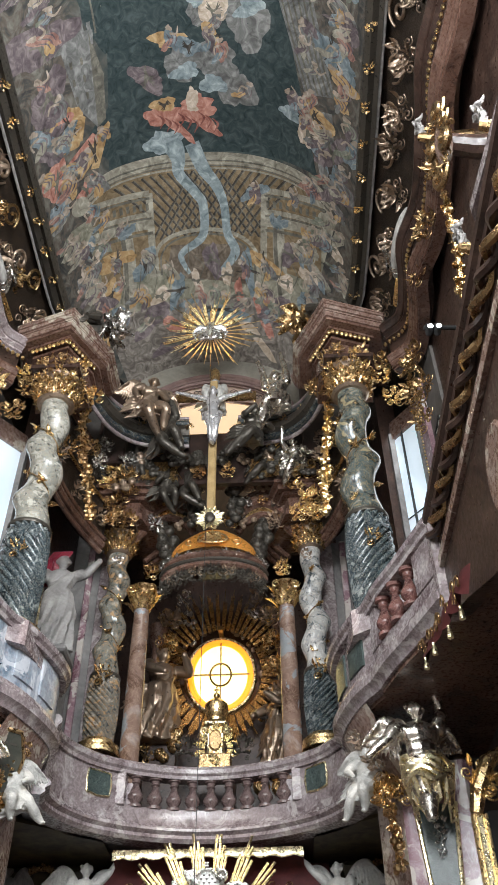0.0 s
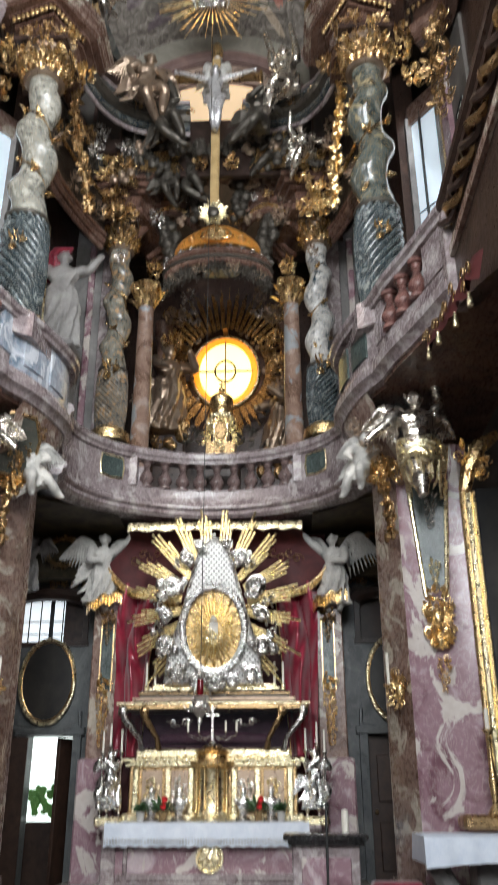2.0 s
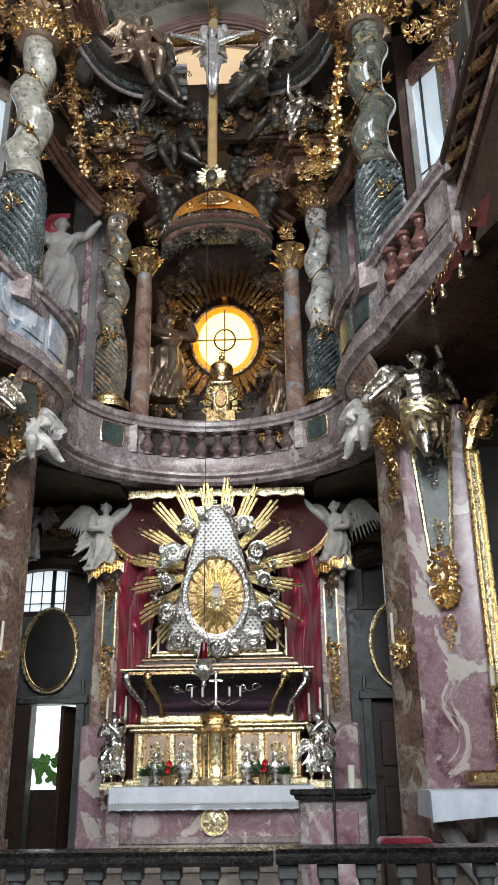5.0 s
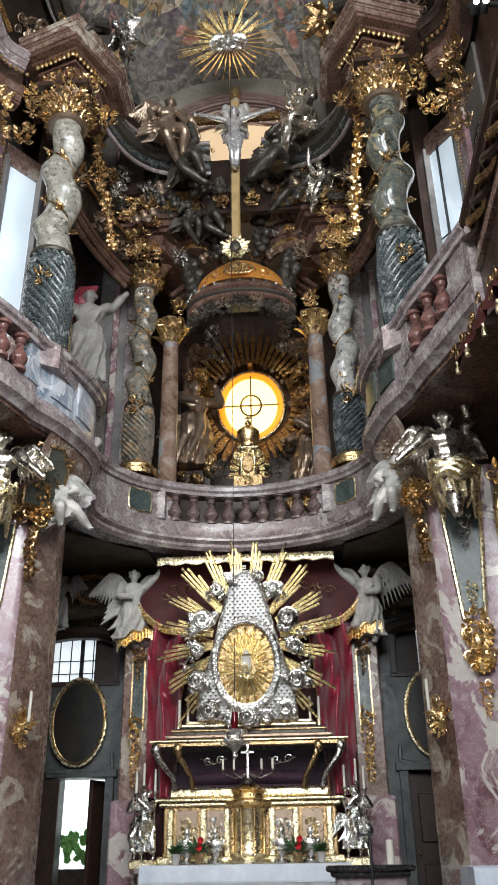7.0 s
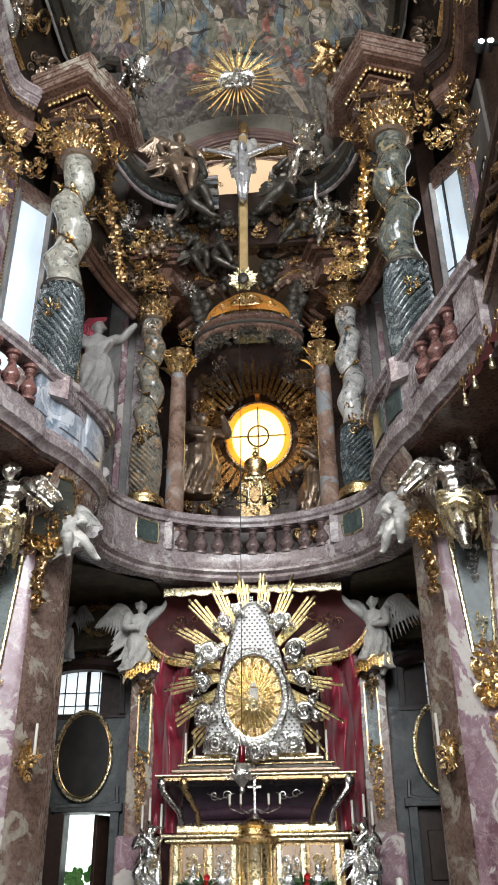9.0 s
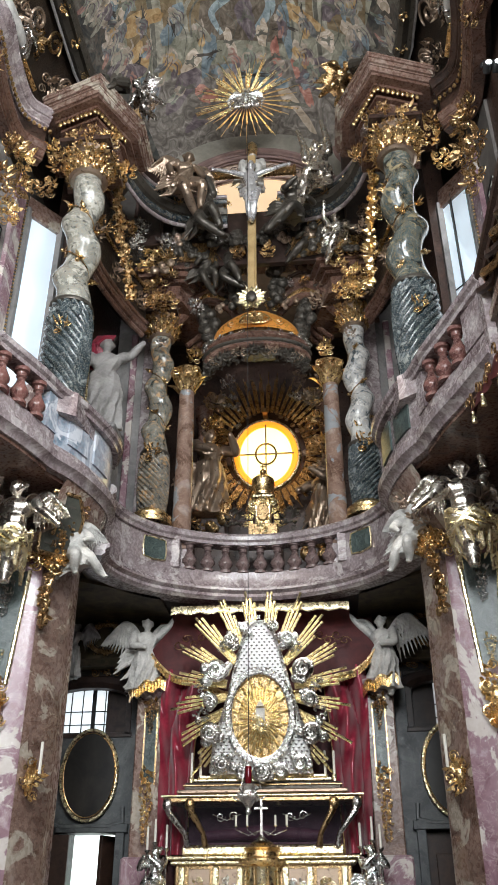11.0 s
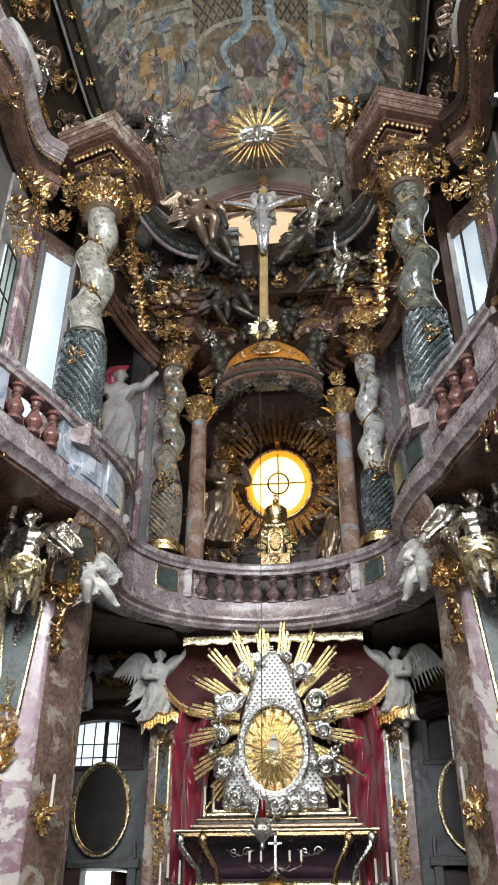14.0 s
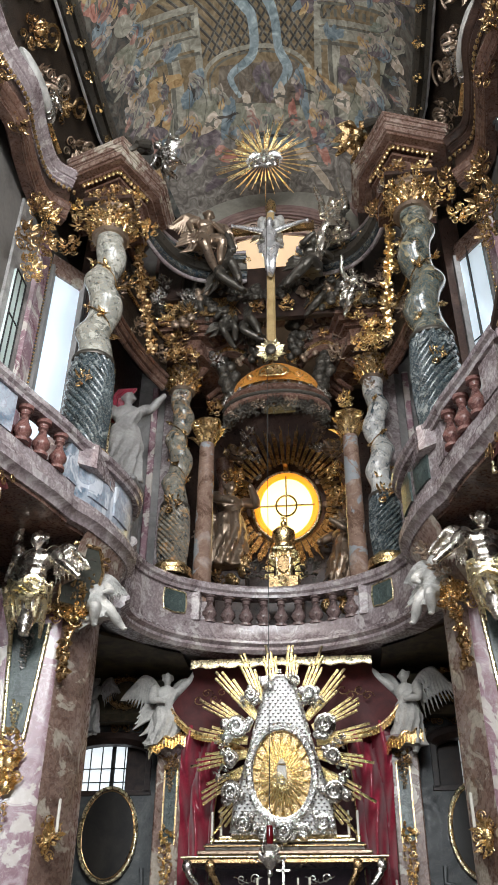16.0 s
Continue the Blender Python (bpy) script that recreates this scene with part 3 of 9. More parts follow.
# ---- frescoed ceiling ----
def fresco_material():
    m, nodes, links, bsdf = node_mat("ceiling_fresco")
    vec = nodes.new("ShaderNodeTexCoord").outputs["Object"]
    big = noise_tex(nodes, links, vec, 0.62, 3, 1.6)
    sky_c = ramp(nodes, [(0.3, (0.035, 0.05, 0.05)), (0.5, (0.055, 0.073, 0.072)), (0.65, (0.1, 0.115, 0.105)), (0.8, (0.16, 0.165, 0.15))])
    links.new(big.outputs[0], sky_c.inputs[0])
    fig = noise_tex(nodes, links, vec, 2.6, 6, 1.8)
    folk = ramp(nodes, [(0.3, (0.035, 0.035, 0.034)), (0.45, (0.075, 0.072, 0.066)), (0.52, (0.11, 0.092, 0.075)), (0.6, (0.14, 0.13, 0.11)), (0.72, (0.21, 0.2, 0.175))])
    links.new(fig.outputs[0], folk.inputs[0])
    sep = nodes.new("ShaderNodeSeparateXYZ")
    links.new(vec, sep.inputs[0])
    ab = nodes.new("ShaderNodeMath")
    ab.operation = "ABSOLUTE"
    links.new(sep.outputs[0], ab.inputs[0])
    wob = nodes.new("ShaderNodeMath")
    wob.operation = "MULTIPLY_ADD"
    links.new(big.outputs[0], wob.inputs[0])
    wob.inputs[1].default_value = 1.6
    links.new(ab.outputs[0], wob.inputs[2])
    side = ramp(nodes, [(0.42, (0, 0, 0)), (0.6, (1, 1, 1))])
    scl = nodes.new("ShaderNodeMath")
    scl.operation = "MULTIPLY"
    scl.inputs[1].default_value = 0.2
    links.new(wob.outputs[0], scl.inputs[0])
    links.new(scl.outputs[0], side.inputs[0])
    col = mix_rgb(nodes, links, side.outputs[0], sky_c.outputs[0], folk.outputs[0])
    fine = noise_tex(nodes, links, vec, 11, 5)
    col = mix_rgb(nodes, links, 0.3, col, fine.outputs[0], "OVERLAY")
    links.new(col, bsdf.inputs["Base Color"])
    bsdf.inputs["Roughness"].default_value = 0.8
    bsdf.inputs["Specular IOR Level"].default_value = 0.12
    bump_to(nodes, links, bsdf, fine.outputs[0], 0.15, 0.004)
    return m


FRESCO = fresco_material()
rows = []
for i in range(200):
    y = -9.2 + 21.4 * i / 199
    h = half_width(y)
    rows.append([(h * (-1 + j / 48), y, vault_z(h * (-1 + j / 48), y, h)) for j in range(97)])
ceiling = solo("ceiling", Shape().grid(rows), FRESCO, "painted vault fresco with figures, columns and a dark sky", "ceiling", kind="structure", smooth=180)
solo("roof", Shape().box((0, 3.6, 18.3), (9, 25.6, 0.3)), PLASTER, "plain roof slab over the vault", "roof", kind="structure")
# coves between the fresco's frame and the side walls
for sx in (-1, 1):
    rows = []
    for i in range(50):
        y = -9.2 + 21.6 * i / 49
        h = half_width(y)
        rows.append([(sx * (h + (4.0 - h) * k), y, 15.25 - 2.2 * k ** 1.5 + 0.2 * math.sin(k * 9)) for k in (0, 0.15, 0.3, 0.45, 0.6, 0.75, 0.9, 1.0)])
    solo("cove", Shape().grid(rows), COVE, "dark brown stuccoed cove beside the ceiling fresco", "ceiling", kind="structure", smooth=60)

# gilt-edged dark frame round the fresco
FRAME_PTS = [(2.92, y, 15.15) for y in np.linspace(-9, 9.0, 20)] + [(2.9, 9.7, 15.12), (2.78, 10.3, 15.05)]
for sx in (-1, 1):
    fr = thing("fresco_frame", "dark moulded fresco frame with gilded ornaments", "frame", "fresco frames", kind="structure")
    pth = [Vector((sx * p[0], p[1], p[2])) for p in FRAME_PTS]
    part("moulding", Shape().sweep(pth, [(-0.13, -0.1), (-0.05, -0.17), (0.05, -0.12), (0.12, -0.17), (0.16, -0.02), (0.16, 0.1), (-0.13, 0.1)]), BRONZE, fr)
    part("light_fillet", Shape().tube([p + Vector((sx * 0.15, 0, -0.12)) for p in pth], 0.028, 6), DIMSTUCCO, fr)

# end wall of the vault with its arched window
AW = []
for k in range(25):
    a = math.pi * k / 24
    AW.append((1.75 * math.cos(a), 13.9 + 1.53 * math.sin(a)))
s = Shape()
for k in range(24):
    (x0, z0), (x1, z1) = AW[k], AW[k + 1]
    s.grid([[(x0, 12.15, z0), (x1, 12.15, z1)], [(x0 * 1.45, 12.2, z0 + 0.9 + 0.8 * math.sin(math.pi * k / 24)), (x1 * 1.45, 12.2, z1 + 0.9 + 0.8 * math.sin(math.pi * (k + 1) / 24))]])
solo("wall_above_arch", s, FAWNPLASTER, "grey painted plaster above the arched window", "wall", kind="structure")
s = Shape()
inner = [(1.36 * math.cos(math.pi * k / 24), 13.9 + 0.84 * math.sin(math.pi * k / 24)) for k in range(25)]
for k in range(24):
    s.grid([[(AW[k][0], 12.16, AW[k][1]), (AW[k + 1][0], 12.16, AW[k + 1][1])], [(inner[k][0], 12.22, inner[k][1]), (inner[k + 1][0], 12.22, inner[k + 1][1])],
            [(inner[k][0], 12.27, inner[k][1]), (inner[k + 1][0], 12.27, inner[k + 1][1])]])
solo("arch_reveal", s, PLASTERPINK, "pink plaster arch with painted scrollwork", "wall", kind="structure")
for sx in (-1, 1):
    for k, (o, w_) in enumerate(((0.0, 0.05), (0.17, 0.09), (0.36, 0.04))):
        solo("painted_pilaster", Shape().tube(smooth_path([(sx * (2.02 + o), 12.24, 13.9), (sx * (1.96 + o), 12.22, 14.6), (sx * (1.74 + o), 12.16, 15.15), (sx * (1.66 + o), 12.14, 15.6)], 5), w_, 8, 0.4), ROSEPLASTER, "curved rose plaster band beside the arch", "trim", kind="structure")
solo("arch_moulding", Shape().tube([(x, 12.12, z) for x, z in AW], 0.06, 8).tube([(x, 12.2, z) for x, z in inner], 0.035, 8), ROSEPLASTER, "moulded pink arch rim", "trim", kind="structure")
s = Shape()
for k in range(1, 24):
    a = math.pi * k / 24
    scroll_c = Vector((1.5 * math.cos(a), 12.14, 13.9 + 1.08 * math.sin(a)))
    pts = [scroll_c + Vector((0.09 * (1 - 0.7 * q / 12) * math.cos(q * 0.6 * (1 if k % 2 else -1)), 0, 0.07 * (1 - 0.7 * q / 12) * math.sin(q * 0.6))) for q in range(13)]
    s.tube(pts, 0.009, 4)
tagged(solo("arch_scrollwork", s, BROWN, "painted brown scrollwork on the pink arch", "scrollwork", kind="structure"))
for f, g, w_ in ((0.96, 0.95, 0.03), (0.92, 0.89, 0.045), (0.89, 0.82, 0.02)):
    solo("arch_rib", Shape().tube([(x * f, 12.13, 13.9 + (z - 13.9) * g) for x, z in AW], w_, 6), ROSEPLASTER, "thin moulded rib of the arch", "trim", kind="structure")
solo("backdrop_warm", Shape().box((0, 13.7, 15.1), (3.4, 0.05, 2.5)), WARMDAY, "warm light in the lantern behind the arch", "backdrop", kind="structure")

# ---- piers ----
for sx in (-1, 1):
    pier = thing("pier", "tall marble pier with purple front and brown side", "pier", "chancel piers")
    flank = [(sx * 2.3, 10.35), (sx * 2.53, 9.9), (sx * 2.6, 9.95), (sx * 2.6, 10.9), (sx * 2.35, 10.9)]
    part("flank", Shape().prism(flank, 0.45, 5.9, "z"), PIER, pier, "brown-grey marble flank")
    front = [(sx * 2.535, 9.9), (sx * 2.6, 9.86), (sx * 3.28, 9.72), (sx * 3.42, 9.8), (sx * 3.42, 10.9), (sx * 2.605, 10.9)]
    part("front", Shape().prism(front, 0.45, 5.9, "z"), PINK, pier, "purple and white marble front")
    part("base", Shape().prism([(x * 1.0 - sx * (0.06 if abs(x) < 3 else -0.06), y - 0.06 if y < 10.4 else y) for x, y in flank[:2]] + [(sx * 3.3, 9.64), (sx * 3.5, 9.75), (sx * 3.5, 10.9), (sx * 2.3, 10.9)], 0.45, 0.95, "z"), PIER, pier)

OLIVESTONE = matte("olive_stone", (0.02, 0.022, 0.016), (0.055, 0.054, 0.04), 0.5, 6)
# mauve marble made darker to hold the shade on the balcony's balusters
BALUSTER = marble("shaded_mauve_marble", (0.07, 0.045, 0.045), (0.16, 0.11, 0.105), (0.32, 0.26, 0.24), (0.3, 0.24, 0.2), 4.0, 0.22, 0.3)
# ---- gallery: the nave parapet, the slanting balustrade, the pedestal under the column, the balcony ----
RIMZ = 6.5


def facing(prof, sx):
    return [(-sx * o, u) for o, u in prof]


RIM = [(-0.25, 0), (0.02, 0), (0.05, 0.06), (0.12, 0.1), (0.13, 0.2), (0.07, 0.24), (0.05, 0.33), (-0.25, 0.33)]
RAILP = [(-0.14, 0), (0.09, 0), (0.1, 0.05), (0.14, 0.08), (0.15, 0.14), (0.1, 0.2), (-0.14, 0.2)]
SLANT = smooth_path([(2.93, 7.3, 0), (2.7, 8.0, 0), (2.48, 8.6, 0), (2.35, 9.1, 0)], 5)
PED = smooth_path([(2.35, 9.1, 0), (2.16, 9.5, 0), (2.0, 10.1, 0), (1.97, 10.6, 0), (2.12, 11.05, 0)], 6)
BALC = smooth_path([(2.12, 11.05, 0), (2.22, 11.5, 0), (2.1, 12.0, 0), (1.78, 12.5, 0), (1.38, 12.82, 0)], 6)
MIDB = [(1.38 - 2.76 * k / 16, 13.22 - 0.4 * ((1.38 - 2.76 * k / 16) / 1.38) ** 2, 0) for k in range(17)]


def at_z(path, z, sx=1):
    return [Vector((sx * p[0], p[1], z)) for p in path]


def baluster_shape(h, r=0.085):
    prof = [(0.95, 0.0), (0.95, 0.08), (0.55, 0.12), (0.6, 0.16), (1.0, 0.27), (1.05, 0.36), (0.8, 0.47), (0.5, 0.62), (0.42, 0.72), (0.62, 0.76), (0.5, 0.8), (0.6, 0.87), (0.9, 0.9), (0.9, 1.0)]
    return Shape().lathe((0, 0, 0), [(r * a, h * b) for a, b in prof], 14)


def along(path, dist):
    """The place and direction at a distance along a path."""
    for a, b in zip(path, path[1:]):
        d = (Vector(b) - Vector(a))
        if dist <= d.length:
            return Vector(a) + d.normalized() * dist, d.normalized()
        dist -= d.length
    return Vector(path[-1]), (Vector(path[-1]) - Vector(path[-2])).normalized()


def path_len(path):
    return sum((Vector(b) - Vector(a)).length for a, b in zip(path, path[1:]))


def block_along(s, path, d0, d1, z0, z1, inn, out, sx=1):
    """A curved slab between two distances of a path; inn and out measured towards the nave."""
    pts = [along(path, d0 + (d1 - d0) * k / 6)[0] for k in range(7)]
    pts = [Vector((sx * p.x, p.y, 0)) for p in pts]
    s.sweep(pts, facing([(-inn, z0), (out, z0), (out, z1), (-inn, z1)], sx))


for sx in (-1, 1):
    # west front paler: window light on that side is partly in its marble
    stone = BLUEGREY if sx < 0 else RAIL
    gal = thing("side_gallery", "curved marble gallery front with balusters and inlaid panels", "gallery", "side galleries")
    part("rim", Shape().sweep(at_z(SLANT, RIMZ, sx), facing(RIM, sx)), RAIL, gal)
    part("handrail", Shape().sweep(at_z(SLANT, 7.5, sx), facing(RAILP, sx)), RAIL, gal)
    s = Shape()
    block_along(s, SLANT, 0, path_len(SLANT), 6.83, 6.98, 0.12, 0.03, sx)
    part("plinth", s, RAIL, gal)
    L = path_len(SLANT)
    for d0, d1 in ((0.0, 0.55), (L - 0.24, L)):
        s = Shape()
        block_along(s, SLANT, d0, d1, 6.98, 7.5, 0.12, 0.05, sx)
        part("panel_pier", s, stone, gal)
    for k in range(3):
        p, d = along(SLANT, 0.78 + k * (L - 1.2) / 2.0)
        b = part("baluster", baluster_shape(0.52, 0.11), REDMARBLE, gal, "red-brown turned marble baluster")
        b.location = (sx * p.x, p.y, 6.98)
    s = Shape()
    block_along(s, SLANT, 0.0, L, 6.85, 7.66, 0.62, -0.56, sx)
    part("back_wall", s, REDPAINT, gal, "dark red wall behind the balusters")
    ped = thing("column_pedestal", "bulging marble pedestal with an inlaid panel below the column", "pedestal", "column pedestals")
    part("rim", Shape().sweep(at_z(PED, RIMZ, sx), facing(RIM, sx)), RAIL, ped)
    s = Shape()
    block_along(s, PED, 0, path_len(PED), 6.83, 7.52, 0.3, 0.02, sx)
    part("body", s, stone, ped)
    part("top", Shape().sweep(at_z(PED, 7.5, sx), facing(RAILP, sx)), RAIL, ped)
    s = Shape()
    s.prism([(sx * 2.1, 9.2), (sx * 2.0, 10.2), (sx * 2.05, 10.7), (sx * 3.2, 10.9), (sx * 3.2, 9.0), (sx * 2.5, 8.9)], 7.3, 7.66, "z")
    part("platform", s, RAIL, ped)
    s = Shape()
    Lp = path_len(PED)
    block_along(s, PED, 0.25, 0.68, 6.95, 7.4, -0.01, 0.045, sx)
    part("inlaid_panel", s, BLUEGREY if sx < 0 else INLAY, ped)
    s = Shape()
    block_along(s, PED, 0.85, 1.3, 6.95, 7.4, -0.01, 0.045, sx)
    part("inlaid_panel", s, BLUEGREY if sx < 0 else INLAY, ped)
    # corbel below
    rows = []
    for z, k in ((6.5, 0.0), (6.35, 0.08), (6.1, 0.14), (5.9, 0.22), (5.7, 0.4), (5.55, 0.7)):
        rows.append([(sx * (p.x + k), p.y + 0.1 * k, z) for p in PED[5::2]] + [(sx * (2.4 + k * 0.6), 11.1, z)])
    part("corbel", Shape().grid(rows), PIER, ped, "swelling brown corbel")

# soffit of the side galleries
for sx in (-1, 1):
    s = Shape()
    outl = [(sx * 2.95, -9), (sx * 2.95, 7.3)] + [(sx * (p.x + 0.02), p.y) for p in SLANT[1:]] + [(sx * (p.x + 0.1), p.y) for p in PED[1:]] + [(sx * 3.95, 11.05), (sx * 3.95, -9)]
    s.prism(outl, 6.45, 6.6, "z")
    solo("gallery_floor", s, ALTARBROWN, "dark underside of the side gallery", "floor", kind="structure")

balc = thing("balcony", "concave mauve marble balcony before the upper altar", "balcony")
FULL = [Vector(p) for p in BALC] + [Vector(p) for p in MIDB[1:-1]] + [Vector((-p.x, p.y, 0)) for p in reversed(BALC)]
BR = [(-0.3, 0), (0.0, 0), (0.06, 0.05), (0.05, 0.1), (0.12, 0.14), (0.12, 0.18), (0.04, 0.25), (0.02, 0.34), (0.04, 0.48), (-0.3, 0.48)]
part("rim", Shape().sweep([p + Vector((0, 0, 6.1)) for p in FULL], [(-o, u) for o, u in BR][::-1] if False else [(-o, u) for o, u in BR]), RAIL, balc)
part("handrail", Shape().sweep([p + Vector((0, 0, 7.04)) for p in FULL], [(-o, u) for o, u in RAILP]), RAIL, balc)
for sx in (-1, 1):
    s = Shape()
    block_along(s, BALC, 0.1, path_len(BALC), 6.56, 7.06, 0.14, 0.03, sx)
    part("panel_wall", s, RAIL, balc)
    s = Shape()
    Lb = path_len(BALC)
    block_along(s, BALC, Lb - 0.62, Lb - 0.2, 6.64, 6.98, -0.02, 0.05, sx)
    pnl = part("inlaid_panel", s, INLAY, balc, "green marble inlay")
    ring = []
    for d_, z_ in ((Lb - 0.62, 6.64), (Lb - 0.41, 6.62), (Lb - 0.2, 6.64), (Lb - 0.18, 6.81), (Lb - 0.2, 6.98), (Lb - 0.41, 7.0), (Lb - 0.62, 6.98), (Lb - 0.64, 6.81), (Lb - 0.62, 6.64)):
        p_, t_ = along(BALC, d_)
        ring.append((sx * (p_.x - 0.055 * abs(t_.y)), p_.y - 0.055 * abs(t_.x), z_))
    part("gilded_rim", Shape().tube(ring, 0.016, 6), GOLDPALE, pnl)
    part("post", Shape().box((sx * 1.36, 12.84, 6.81), (0.14, 0.2, 0.5)), RAIL, balc)
bal = None
for k in range(9):
    x = -1.16 + 2.32 * k / 8
    b = part("baluster", baluster_shape(0.5, 0.118), BALUSTER, balc, "mauve turned baluster, darkened for the balcony's shade") if bal is None else new("baluster", bal.data)
    b.parent = balc
    bal = bal or b
    b.location = (x, 13.25 - 0.4 * (x / 1.38) ** 2, 6.57)
s = Shape()
s.prism([(p.x, p.y + 0.1) for p in FULL] + [(-2.6, 11.2), (-2.6, 16.0), (2.6, 16.0), (2.6, 11.2)], 6.15, 6.5, "z")
solo("balcony_floor", s, DARKWOOD, "dark floor of the upper altar", "floor", kind="structure")
for sx in (-1, 1):
    s = Shape()
    yy0 = -9.0
    outl = [(7.3, 7.5), (7.3, 6.4), (6.5, 6.12), (5.6, 5.75), (4.7, 5.45), (3.6, 5.3), (-9, 5.3), (-9, 7.5)]
    s.prism(outl, sx * 2.92, sx * 3.12, "x")
    par = thing("nave_gallery_parapet", "brown marble gallery parapet along the nave", "parapet", "nave parapets")
    part("body", s, BROWN, par)
    part("handrail", Shape().sweep([(sx * 2.95, -9, 7.5), (sx * 2.95, 7.3, 7.5)], facing(RAILP, sx)), BROWN, par)
    part("end_post", Shape().box((sx * 2.93, 7.27, 6.95), (0.2, 0.2, 1.15)), RAIL, par)


# columns' entablature blocks
for sx in (-1, 1):
    ent = thing("entablature_block", "projecting brown marble cornice block above the column", "cornice", "cornice blocks")
    cx = 0.0 if sx < 0 else -0.12

    def diamond(f):
        return [(sx * (2.6 + cx + (px_ - 2.6) * f), 10.05 + (py_ - 10.05) * f) for px_, py_ in ((2.3, 9.0), (1.8, 10.0), (1.8, 10.8), (3.6, 10.8), (3.34, 9.35))]
    for nm, z0, z1, f in (("architrave", 12.78, 12.98, 0.56), ("architrave", 12.98, 13.08, 0.6), ("frieze", 13.08, 13.3, 0.57), ("bed_moulding", 13.3, 13.36, 0.66), ("bed_moulding", 13.44, 13.5, 0.78), ("soffit", 13.5, 13.56, 0.93), ("corona", 13.56, 13.68, 0.97), ("fillet", 13.68, 13.71, 0.99), ("cyma", 13.71, 13.8, 1.03), ("cyma", 13.8, 13.86, 1.06), ("fillet", 13.86, 13.9, 1.07)):
        part(nm, Shape().prism(diamond(f), z0, z1, "z"), PIER if nm in ("corona", "cyma", "fillet") else ALTARBROWN, ent)
    part("core", Shape().prism(diamond(0.6), 13.34, 13.5, "z"), ALTARBROWN, ent)
    for k, (px_, py_, sz) in enumerate(((2.47, 9.42, 0.2), (2.25, 9.8, 0.17), (2.8, 9.55, 0.17))):
        s = Shape()
        bouquet(s, (sx * (px_ + cx), py_, 13.02), (0, -1, -0.1), sz, 1700 + k, 9, 4, 6, 1.3)
        part("frieze_carving", s, SILVERDULL if k % 2 else GOLDDARK, ent)
# backs of the upper altar
for sx in (-1, 1):
    solo("wall_upper_side", Shape().box((sx * 2.75, 13.75, 9.7), (1.5, 0.5, 6.4)), GREYWALL, "grey marbled wall beside the upper altar", "wall", kind="structure")
    solo("pilaster_strip", Shape().lathe((sx * 1.34, 13.1, 6.95), [(0.19, 0), (0.2, 0.2), (0.17, 0.3), (0.14, 3.2), (0.18, 3.3)], 20), RUSSET, "slim red-brown engaged column", "column", "slim columns")
# the niche's depth of shade is given by this darker brown
solo("niche_wall", Shape().box((0, 15.5, 9.6), (3.6, 0.3, 6.6)), BROWN, "niche wall of the upper altar, coloured as dark as its shade", "wall", kind="structure")
# window of light
sun = thing("round_window", "oval window of glowing yellow glass with a crossed frame", "window", at=(0, 15.1, 9.85))
sun["kind"] = "structure"
part("pane", Shape().lathe((0, 0, 0), [(0.54, -0.02), (0.57, 0), (0.54, 0.02)], 48, Matrix.Rotation(radians(90), 4, "X") @ Matrix.Diagonal((1, 1.2, 1, 1))), SUNGLASS, sun)
part("amber_border", Shape().tube([(0.61 * math.cos(a), -0.005, 0.735 * math.sin(a)) for a in np.linspace(0, 2 * math.pi, 49)], 0.08, 8), AMBER, sun, "amber glass border")

